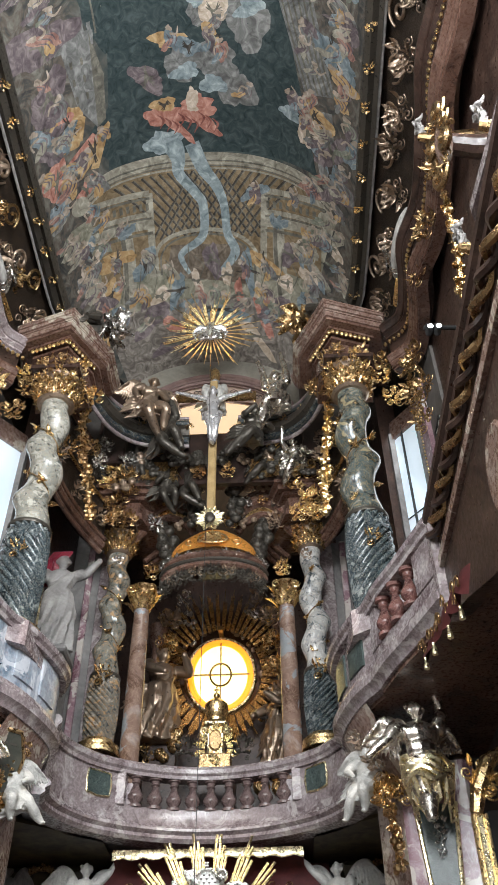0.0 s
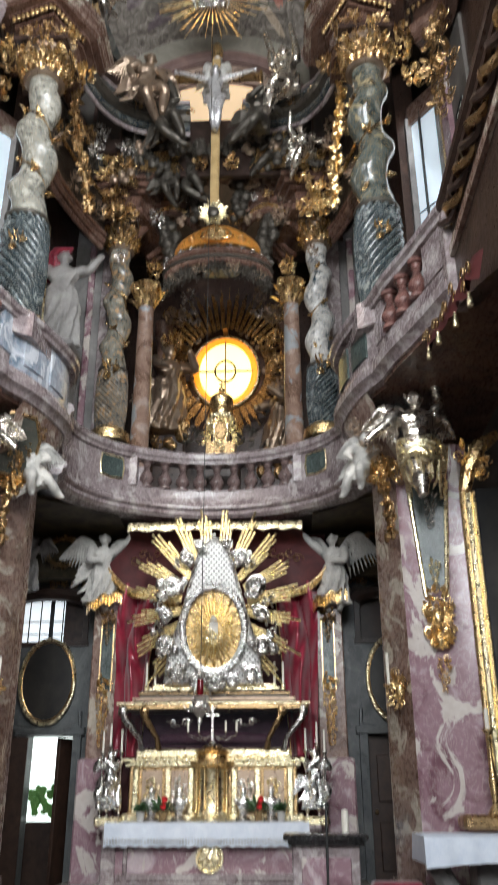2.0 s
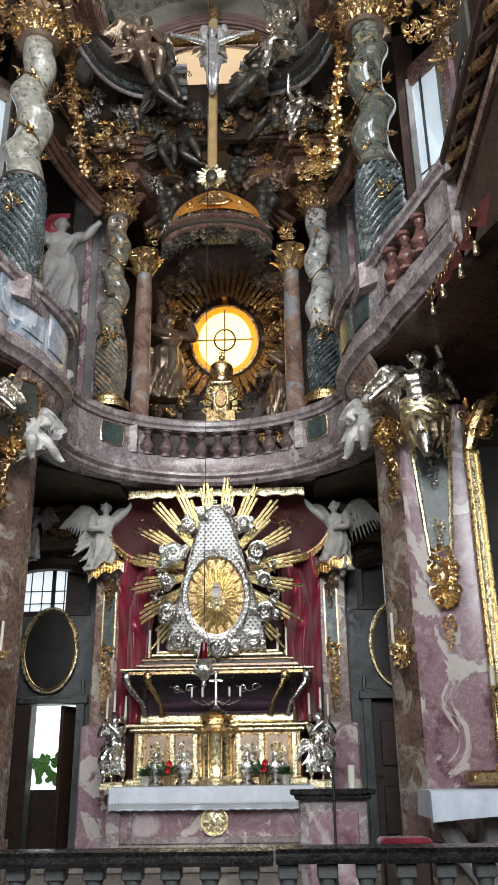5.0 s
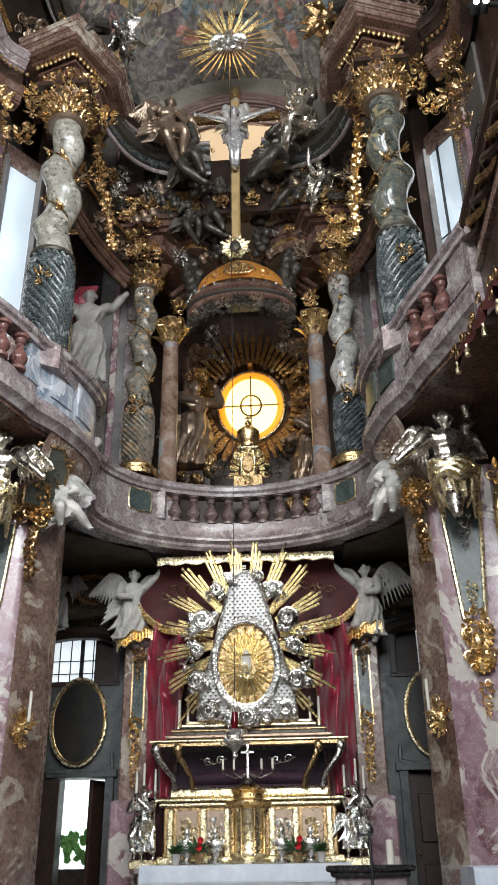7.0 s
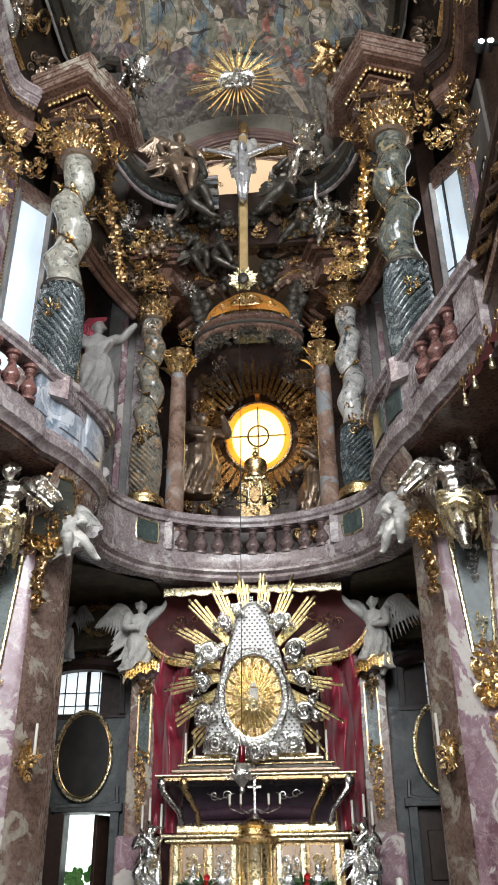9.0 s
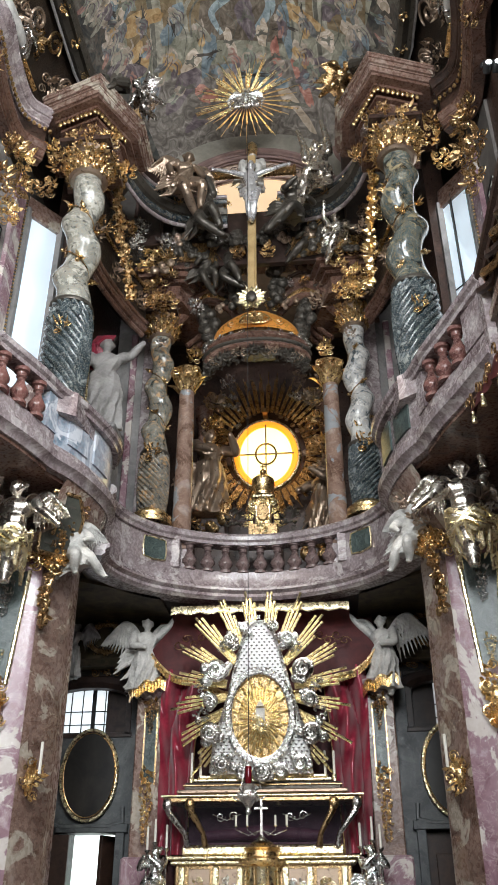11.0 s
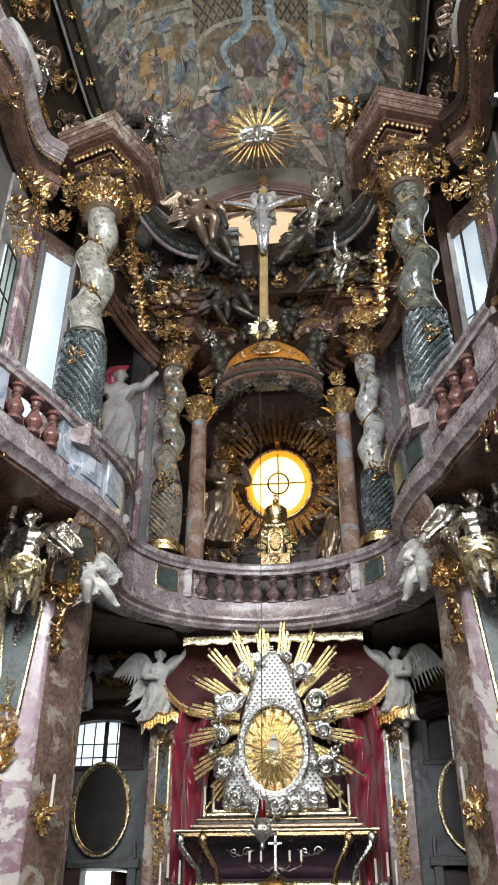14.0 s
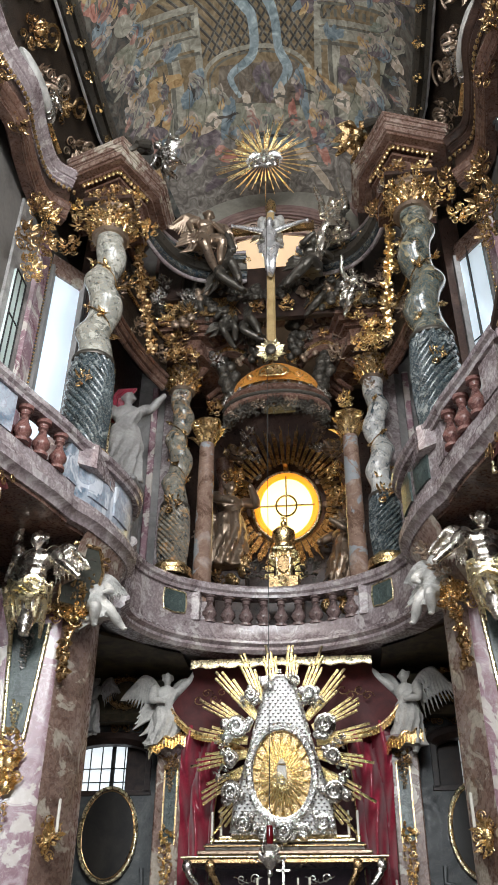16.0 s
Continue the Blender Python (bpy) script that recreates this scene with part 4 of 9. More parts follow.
# ---- twisted columns ----
def twisted_column(x, y, z0, zr, z1, r, hand, label, upper, lower, turns):
    col = thing("twisted_column", label, "column", "twisted columns", (x, y, z0))
    h, hr = z1 - z0, zr - z0
    part("base", Shape().lathe((0, 0, 0), [(r * 1.35, -0.06), (r * 1.35, 0.02), (r * 1.25, 0.05), (r * 1.3, 0.1), (r * 1.05, 0.15), (r * 0.95, 0.19)], 28), GOLD, col, "gilded base ring")
    # fluted lower third
    rows = []
    for i in range(32):
        k = i / 31
        z = 0.17 + (hr - 0.17) * k
        rr = r * (0.78 + 0.22 * math.sin(math.pi * (0.12 + 0.72 * k)))
        row = []
        for j in range(96):
            a = 2 * math.pi * j / 96
            flute = 0.16 * abs(math.cos(8 * a)) ** 0.7 - 0.08
            row.append((rr * (1 + flute) * math.cos(a + hand * 4.4 * k), rr * (1 + flute) * math.sin(a + hand * 4.4 * k), z))
        rows.append(row)
    part("fluted_drum", Shape().grid(rows, True), lower, col, "spirally fluted lower drum")
    part("ring", Shape().lathe((0, 0, hr), [(r * 0.8, -0.05), (r * 0.97, -0.035), (r * 1.0, 0.0), (r * 0.97, 0.03), (r * 0.8, 0.06)], 28), BRONZE, col)
    s = Shape()
    for k in range(10):
        a = 2 * math.pi * (k + 0.5) / 10
        o = Vector((math.cos(a), math.sin(a), 0))
        leaf(s, o * r * 0.9 + Vector((0, 0, hr - 0.06)), Vector((0, 0, -1)) + o * 0.1, o, r * 0.9, r * 0.2, 0.15)
    part("lobed_collar", s, lower, col)
    rows = []
    n = 96
    for i in range(n + 1):
        k = i / n
        z = hr + 0.03 + (h - hr - 0.03) * k
        a0 = hand * 2 * math.pi * turns * k
        env = min(1, k * 5, (1 - k) * 5)
        off = r * 0.235 * env
        rr = r * (0.8 - 0.1 * k) * (1 + 0.05 * math.cos(4 * math.pi * turns * k))
        rows.append([(off * math.cos(a0) + rr * math.cos(a), off * math.sin(a0) + rr * math.sin(a), z) for a in (2 * math.pi * j / 28 for j in range(28))])
    part("twisted_shaft", Shape().grid(rows, True), upper, col)
    # gilded tendril winding in the hollow, with leaves and blossoms along it
    q = random.Random(int(100 * abs(x) + (50 if x > 0 else 0)))
    pts = [Vector((-r * 0.56 * math.cos(hand * 2 * math.pi * turns * k), -r * 0.56 * math.sin(hand * 2 * math.pi * turns * k), hr + 0.2 + (h - hr - 0.4) * k)) for k in np.linspace(0, 1, 90)]
    vine = part("vine", Shape().tube(pts, r * 0.035, 6), GOLDDARK, col, "gilded vine")
    for k in range(6, 86, 10):
        s = Shape()
        o = Vector((pts[k].x, pts[k].y, 0)).normalized()
        for _ in range(4):
            d = Vector((q.uniform(-1, 1), q.uniform(-1, 1), q.uniform(-0.8, 1)))
            leaf(s, pts[k] + o * r * 0.1, d, o, r * 0.42, r * 0.1, 0.5)
        s.ell(pts[k] + o * r * 0.2, r * 0.1, None, 7, 5)
        part("leaf_spray", s, OLDGOLD, vine)
    return col


for sx in (-1, 1):
    twisted_column(sx * 2.53, 9.7, 7.7, 9.5, 12.15, 0.335, sx, "tall twisted white-grey speckled marble column with fluted foot" if sx < 0 else "tall twisted dark green-grey marble column with fluted foot", COLUMNPALE if sx < 0 else COLUMNDARK, DRUMBLUE, 2.3)
    twisted_column(sx * 1.84, 12.92, 7.42, 8.73, 11.25, 0.27, sx, "slim twisted green and amber marble column with fluted foot" if sx < 0 else "slim twisted white and blue marble column with fluted foot", COLUMNMIX if sx < 0 else COLUMNBLUE, DRUMMIX if sx < 0 else DRUMBLUE, 2.6)

# ---- high altar, lower storey ----
mensa = thing("high_altar_table", "pink marble altar table with mauve frame and gold medallion", "altar")
part("core", Shape().box((0, 13.3, 1.03), (2.96, 0.96, 0.78), bevel=0.01), PINK, mensa)
part("footing", Shape().box((0, 13.28, 0.7), (3.1, 1.06, 0.1), bevel=0.015), RAIL, mensa)
part("top_slab", Shape().box((0, 13.25, 1.42), (3.12, 1.1, 0.08), bevel=0.02), RAIL, mensa)
for x, w in ((-1.42, 0.2), (1.42, 0.2), (-1.18, 0.06), (1.18, 0.06)):
    part("frame_stile", Shape().box((x, 12.81, 1.04), (w, 0.06, 0.66), bevel=0.01), RAIL, mensa)
for z in (0.8, 1.33):
    part("frame_rail", Shape().box((0, 12.81, z), (2.62, 0.05, 0.09), bevel=0.01), RAIL, mensa)
TURNX = Matrix.Rotation(radians(90), 4, "X")
medal = part("medallion", Shape().lathe((0, 12.8, 1.04), [(0.0, 0.05), (0.06, 0.05), (0.15, 0.02), (0.17, 0.05), (0.19, 0.05), (0.2, 0.0)], 32, TURNX).ell((0, 12.75, 1.04), (0.06, 0.03, 0.06)), GOLDPALE, mensa, "round gilded medallion")
s = Shape()
for k in range(4):
    s.box((0, 12.75, 1.04), (0.3, 0.02, 0.03), Matrix.Rotation(radians(45 * k), 4, "Y"))
part("medallion_cross", s, GOLDPALE, medal)

rows = []
lace = []
for i in range(121):
    k = i / 120
    x = -1.47 + 2.86 * k
    w = 0.012 * math.sin(k * 55) + 0.008 * math.sin(k * 23 + 1)
    hem = 1.185 + 0.018 * abs(math.sin(k * 60))
    rows.append([(x, 13.5, 1.495), (x, 12.76, 1.495), (x, 12.67 + w * 0.3, 1.485), (x, 12.655 + w, 1.36), (x, 12.65 + w * 1.4, hem)])
linen = thing("altar_cloth", "white linen altar cloth with a scalloped lace hem", "cloth")
spread = part("cloth", Shape().grid(rows), CLOTH, linen, smooth=60)
part("lace_edge", Shape().tube([(r[4][0], r[4][1] - 0.006, r[4][2]) for r in rows], 0.009, 5).tube([(r[4][0], r[4][1] - 0.008, 1.27) for r in rows], 0.006, 5), CLOTH, spread, "lace edging")

pred = thing("gilded_predella", "gilded altar shelf with stepped cornices", "altar shelf")
part("body", Shape().box((0, 13.45, 1.88), (2.5, 0.5, 0.82), bevel=0.02), GOLDDARK, pred)
for z, w, d, h in ((1.55, 2.66, 0.62, 0.1), (2.27, 2.62, 0.62, 0.06), (2.33, 2.72, 0.7, 0.05), (2.42, 2.3, 0.56, 0.12)):
    part("moulding", Shape().box((0, 13.43, z), (w, d, h), bevel=0.02), GOLDPALE, pred)
for x in (-1.14, -0.66, -0.32, 0.32, 0.66, 1.14):
    part("pilaster", Shape().box((x, 13.18, 1.9), (0.09, 0.05, 0.64), bevel=0.015), GOLDPALE, pred)
for x in (-0.9, -0.49, 0.49, 0.9):
    # flat dark panel just proud of the body, coloured like a shaded recess
    part("recess_shade_panel", Shape().box((x, 13.195, 1.9), (0.3, 0.02, 0.58), bevel=0.01), BRONZELIT, pred, "dark panel imitating a shaded recess")
    s = Shape()
    bouquet(s, (x, 13.2, 1.92), (0, -1, 0), 0.17, int(50 + x * 10), 8, 4, 6, 1.3)
    part("relief", s, SILVER if abs(x) < 0.6 else GOLDPALE, pred)

tab = thing("tabernacle", "round gilded tabernacle with domed cornice", "tabernacle", at=(0, 13.1, 1.5))
part("foot", Shape().lathe((0, 0, 0), [(0.3, 0), (0.3, 0.05), (0.26, 0.08), (0.27, 0.12)], 28), GOLDPALE, tab)
part("drum", Shape().lathe((0, 0, 0.1), [(0.235, 0), (0.225, 0.04), (0.225, 0.56), (0.25, 0.6)], 28), GOLDPALE, tab)
part("cornice", Shape().lathe((0, 0, 0.7), [(0.24, 0), (0.3, 0.04), (0.33, 0.07), (0.33, 0.1), (0.25, 0.13), (0.22, 0.2), (0.26, 0.24), (0.2, 0.27), (0.1, 0.34), (0.05, 0.36)], 28), GOLD, tab)
for a in (-62, -22, 22, 62):
    x, y = 0.25 * math.sin(radians(a)), -0.25 * math.cos(radians(a))
    part("colonnette", Shape().lathe((x, y, 0.1), [(0.03, 0), (0.02, 0.04), (0.02, 0.52), (0.035, 0.6)], 10), GOLD, tab)
s = Shape()
bouquet(s, (0, -0.24, 0.4), (0, -1, 0), 0.12, 3, 7, 2, 4, 1.6)
part("door_relief", s, GOLDPALE, tab)
part("altar_cross", Shape().box((0, -0.1, 1.33), (0.035, 0.03, 0.5)).box((0, -0.1, 1.45), (0.2, 0.03, 0.03)).lathe((0, -0.1, 1.02), [(0.1, 0), (0.06, 0.04), (0.03, 0.08)], 12), SILVERDULL, tab, "small silver standing cross")

for x in (-0.86, -0.46, 0.46, 0.86):
    bust = thing("silver_bust", "small silver reliquary bust on a stepped foot", "reliquary", "reliquary busts", (x, 12.96, 1.5))
    part("foot", Shape().lathe((0, 0, 0), [(0.11, 0), (0.11, 0.04), (0.06, 0.08), (0.08, 0.14)], 14), SILVERDULL, bust)
    part("bust", Shape().ell((0, 0, 0.24), (0.12, 0.08, 0.11)).ell((0, -0.01, 0.4), (0.05, 0.055, 0.065)).tube([(0, 0, 0.3), (0, 0, 0.37)], 0.035).ell((-0.1, 0, 0.27), 0.045).ell((0.1, 0, 0.27), 0.045), SILVER, bust, "polished silver half figure")
lace_pat = Shape()
for i in range(70):
    x = -1.45 + 2.8 * i / 69
    for k in range(3):
        lace_pat.tube([(x + 0.014 * math.cos(a), 12.628, 1.225 + 0.028 * k + 0.011 * math.sin(a)) for a in np.linspace(0, 6.28, 7)], 0.003, 4)
tagged(part("lace_pattern", lace_pat, WHITE, spread, "openwork lace rings"), kind="stuff")

# glass shrine
shrine = thing("glass_shrine", "glass sarcophagus in a gilded frame with dark interior", "shrine")


def shrine_section(k):
    return 1.06 + 0.3 * k, 13.12 - 0.06 * k, 2.47 + 0.6 * k


glass_m, gn, gl, gb = node_mat("dark_old_glass")
gb.inputs["Base Color"].default_value = (0.012, 0.012, 0.014, 1)
gb.inputs["Roughness"].default_value = 0.06
gb.inputs["Alpha"].default_value = 0.45
PURPLE = matte("purple_brocade", (0.07, 0.02, 0.05), (0.13, 0.05, 0.09), 0.6, 6)
part("lining", Shape().box((0, 13.75, 2.78), (2.3, 0.1, 0.6)).box((0, 13.5, 2.5), (2.1, 0.5, 0.06)), PURPLE, shrine)
part("bolster", Shape().tube([(-0.85, 13.45, 2.62), (0, 13.42, 2.66), (0.85, 13.45, 2.62)], [0.08, 0.11, 0.12, 0.08], 12), PURPLE, shrine, "purple brocade bolster")
rows = []
for k in (0, 1):
    w, y, z = shrine_section(k)
    rows.append([(-w, 13.9, z), (-w, y, z), (w, y, z), (w, 13.9, z)])
part("pane", Shape().grid(rows), glass_m, shrine, "dark glass", 0)
for x0 in (-1, 1):
    for f in (1.0, 0.76):
        w0, y0, z0 = shrine_section(0)
        w1, y1, z1 = shrine_section(1)
        s = Shape().tube([(x0 * w0 * f, y0 - 0.01, z0), (x0 * (w0 + 0.04) * f, y0 - 0.05, z0 + 0.16), (x0 * (w1 * f - 0.03), y1 - 0.06, z1 - 0.16), (x0 * w1 * f, y1 - 0.02, z1)], [0.05, 0.035, 0.05, 0.06], 8)
        s.ell((x0 * w1 * f, y1 - 0.06, z1 - 0.06), (0.07, 0.05, 0.09))
        part("corner_rib", s, GOLDDARK if f < 1 else SILVERDULL, shrine)
for z, w, d, h, m in ((2.47, 2.3, 0.6, 0.06, GOLDPALE), (3.08, 2.86, 0.9, 0.07, GOLDDARK), (3.13, 2.94, 0.96, 0.03, GOLDPALE), (3.2, 2.5, 0.74, 0.06, BRONZELIT), (3.26, 2.3, 0.6, 0.14, BRONZE), (3.29, 2.34, 0.64, 0.03, GOLDDARK), (3.36, 2.04, 0.62, 0.05, GOLDPALE), (3.41, 1.9, 0.55, 0.05, GOLDPALE)):
    part("moulding", Shape().box((0, 13.5, z), (w, d, h), bevel=0.015), m, shrine)
s = Shape()
for x in (-0.5, 0.5):
    for k in (-1, 1):
        scroll(s, (x + k * 0.09, 13.07, 2.85), Vector((1, 0, 0)), Vector((0, 0, 1)), 0.07, k, 1.2, 0.1)
    s.tube([(x - 0.2, 13.07, 2.88), (x, 13.06, 2.8), (x + 0.2, 13.07, 2.88)], 0.008, 5)
part("scroll_inlay", s, SILVERDULL, shrine)

# silver cartouche with gilded rays
cart = thing("silver_cartouche", "silver openwork cartouche with oval gilded shrine and rays", "altarpiece", at=(0, 0, 0))
rod_rays(cart, (0, 13.24, 4.58), (0, -1, 0), 0.5, 1.38, 20, GOLDPALE, 4, 1.1, 0.036, "ray", rods=4, ragged=0.14)
outl = [(-0.72, 3.5), (0.72, 3.5), (0.66, 3.9), (0.46, 4.5), (0.3, 5.1), (0.2, 5.42), (0.06, 5.54), (-0.06, 5.54), (-0.2, 5.42), (-0.3, 5.1), (-0.46, 4.5), (-0.66, 3.9)]
part("back_plate", Shape().prism(outl, 13.210, 13.290, "y"), PLATESILVER, cart)


def plate_half(z):
    return np.interp(z, [3.5, 3.9, 4.5, 5.1, 5.42, 5.54], [0.72, 0.66, 0.46, 0.3, 0.2, 0.04])


lat, studs = Shape(), Shape()
for r_ in range(48):
    z = 3.54 + r_ * 0.045
    w = plate_half(z) - 0.02
    for k in range(-9, 10):
        x = (k + 0.5 * (r_ % 2)) * 0.076
        if (x / 0.5) ** 2 + ((z - 4.24) / 0.66) ** 2 > 1 and abs(x) < w:
            for tilt in (-1, 1):
                lat.box((x, 13.185 + 0.003 * tilt, z), (0.064, 0.03, 0.015), Matrix.Rotation(radians(50 * tilt), 4, "Y"))
            studs.ell((x, 13.17, z), (0.017, 0.012, 0.012), None, 6, 4)
rim = [(x, 13.17, z) for x, z in outl]
part("plate_rim", Shape().tube(rim + rim[:1], 0.03, 8), SILVER, cart)
tagged(part("stud_lattice", lat, PLATESILVER, cart, "bright silver openwork lattice"), kind="stuff")
tagged(part("dark_stud", studs, BRONZE, cart, "dark studs between the silver lattice"), kind="stuff")
for i, (x, z, sz) in enumerate([(-0.72, 4.02, 0.19), (0.72, 4.0, 0.19), (-0.63, 4.86, 0.2), (0.63, 4.86, 0.2), (-0.42, 5.28, 0.14), (0.42, 5.28, 0.14), (-0.72, 4.45, 0.14), (0.72, 4.45, 0.14), (-0.22, 5.46, 0.1), (0.22, 5.46, 0.1), (-0.55, 3.62, 0.16), (0.55, 3.62, 0.16), (0, 3.52, 0.18), (-0.28, 3.52, 0.13), (0.28, 3.52, 0.13)]):
    s = Shape()
    cloud(s, (x, 13.090, z), sz * 0.92, 70 + i, 6)
    s.ell((x, 13.130, z), (sz * 0.8, 0.07, sz * 0.8), None, 12, 8)
    scroll(s, (x, 13.020, z), Vector((1, 0, 0)), Vector((0, 0, 1)), sz * 0.72, 1 if x > 0 else -1, 1.8, 0.16)
    part("cloud_roll", s, SILVER if i % 3 == 2 else CLOUDSILVER, cart)
for i, (x, z) in enumerate([(-0.52, 5.2), (0.52, 5.2), (-0.82, 4.65), (0.82, 4.65), (-0.86, 4.25), (0.86, 4.25)]):
    s = Shape()
    bouquet(s, (x, 13.130, z), (0, -1, 0), 0.15, 90 + i, 7, 2, 5)
    part("leafwork", s, SILVERDULL, cart, "tarnished silver leafwork")
ov = [(0.47 * math.cos(a), 13.090, 4.24 + 0.62 * math.sin(a)) for a in np.linspace(0, 2 * math.pi, 49)]
part("oval_frame", Shape().tube(ov, 0.045, 8).tube([(x * 0.9, y - 0.02, 4.24 + (z - 4.24) * 0.92) for x, y, z in ov], 0.022, 6), SILVER, cart, "beaded silver oval frame")
bead = Shape()
for k in range(44):
    a = 2 * math.pi * k / 44
    bead.ell((0.47 * math.cos(a), 13.040, 4.24 + 0.62 * math.sin(a)), 0.024, None, 6, 5)
tagged(part("bead_row", bead, SILVER, cart), kind="stuff")
part("gold_ground", Shape().lathe((0, 13.180, 4.24), [(0.42, -0.02), (0.43, 0.0), (0.42, 0.02)], 40, TURNX @ Matrix.Diagonal((1, 1.32, 1, 1))), GOLD, cart)
s = Shape()
for k in range(36):
    a = 2 * math.pi * k / 36
    d = Vector((math.cos(a), 0, math.sin(a) * 1.32))
    b, e = Vector((0, 13.130, 4.2)) + d * 0.13, Vector((0, 13.150, 4.22)) + d * (0.4 if k % 2 else 0.31)
    sd = Vector((-d.z, 0, d.x)).normalized() * 0.02
    s.grid([[b - sd * 0.4, b + Vector((0, -0.03, 0)), b + sd * 0.4], [e - sd * 1.3, e + Vector((0, -0.035, 0)), e + sd * 1.3]])
tagged(part("inner_ray", s, GOLDPALE, cart), kind="stuff")
part("small_image", Shape().box((0, 13.100, 4.22), (0.13, 0.06, 0.25), bevel=0.03).lathe((0, 13.100, 4.36), [(0.06, 0), (0.03, 0.05), (0.005, 0.07)], 10), WHITE, cart, "small pale devotional image")
s = Shape()
bouquet(s, (0, 13.090, 4.12), (0, -1, 0), 0.17, 12, 9, 4, 8)
part("image_mount", s, GOLDPALE, cart)

cart.matrix_world = Matrix.Translation((0, 13.24, 3.3)) @ Matrix.Rotation(radians(9), 4, "X") @ Matrix.Translation((0, -13.24, -3.3)) @ Matrix.Translation((0, 0, -0.3)) @ Matrix.Diagonal((1.05, 1, 1.075, 1))

# curtains and canopy
solo("canopy_back", Shape().box((0, 14.3, 3.6), (3.7, 0.2, 5.0)), REDPAINT, "dark red backing behind the altarpiece", "backing", kind="structure")
for sx in (-1, 1):
    rows = []
    for i in range(26):
        k = i / 25
        z = 5.15 - 2.75 * k
        row = []
        for j in range(40):
            q = j / 39
            xo = 1.66 - 0.08 * k
            xi = 0.95 + 0.1 * math.sin(k * 3) + 0.45 * max(0, k - 0.55)
            x = xo + (xi - xo) * q
            fold = 0.17 * (1 - 2 * abs(math.sin(q * 5.5 + 2.2 * k + 1.1 * math.sin(4 * k))) ** 0.8) + 0.045 * math.sin(q * 21 - 7 * k + 2.4 * math.sin(7 * k))
            row.append((sx * x, 13.72 + fold - 0.16 * math.sin(math.pi * k) * q, z - 0.2 * q * (1 - k)))
        rows.append(row)
    cur = thing("altar_curtain", "crimson silk curtain gathered beside the altarpiece", "curtain", "altar curtains")
    silk = part("silk", Shape().grid(rows), VELVET, cur, smooth=80)
    part("fringe", Shape().tube([r[-1] for r in rows], 0.012, 5), GOLD, silk)
canopy = thing("altar_canopy", "dark red canopy cloth with gilded scalloped fringe", "canopy")
rows = []
for i in range(10):
    k = i / 9
    row = []
    for j in range(41):
        q = -1 + j / 20
        wid = 1.42 + 0.4 * k * k * (3 - 2 * k)
        low = 0.62 * abs(q) ** 3 + 0.05 * math.cos(q * 11)
        row.append((wid * q, 13.04 + 0.5 * k ** 0.28 + 0.02 * math.sin(q * 15), 5.86 - (1.12 - low) * k))
    rows.append(row)
part("cloth", Shape().grid(rows), REDPAINT, canopy, smooth=80)
part("lower_fringe", Shape().tube([Vector(p) + Vector((0, -0.03, -0.01)) for p in rows[-1]], 0.022, 6).grid([[Vector(p) + Vector((0, -0.02 - 0.015 * (j % 2), -0.11 * i_ - 0.02 * (j % 2) * i_)) for j, p in enumerate(smooth_path(rows[-1], 4))] for i_ in (0, 1)]), GOLD, canopy)
s = Shape()
edge = []
for j in range(61):
    q = -1 + j / 30
    edge.append([(1.42 * q, 12.93, 5.95), (1.42 * q, 12.9, 5.9), (1.42 * q, 12.9 + 0.01 * math.sin(q * 60), 5.83 - 0.03 * math.sin(q * 14) ** 2)])
s.grid(edge)
s.tube([e[2] for e in edge], 0.014, 5)
part("valance", s, GOLDPALE, canopy, "gilded valance under the balcony")
s = Shape()
for sx in (-1, 1):
    for k in range(4):
        scroll(s, (sx * (0.95 + 0.13 * k), 13.28 + 0.02 * k, 5.52 - 0.09 * (k % 2)), Vector((1, 0, 0)), Vector((0, 0.4, 1)).normalized(), 0.1, sx * (1 if k % 2 else -1), 1.1, 0.08)
part("embroidery", s, GOLDDARK, canopy)

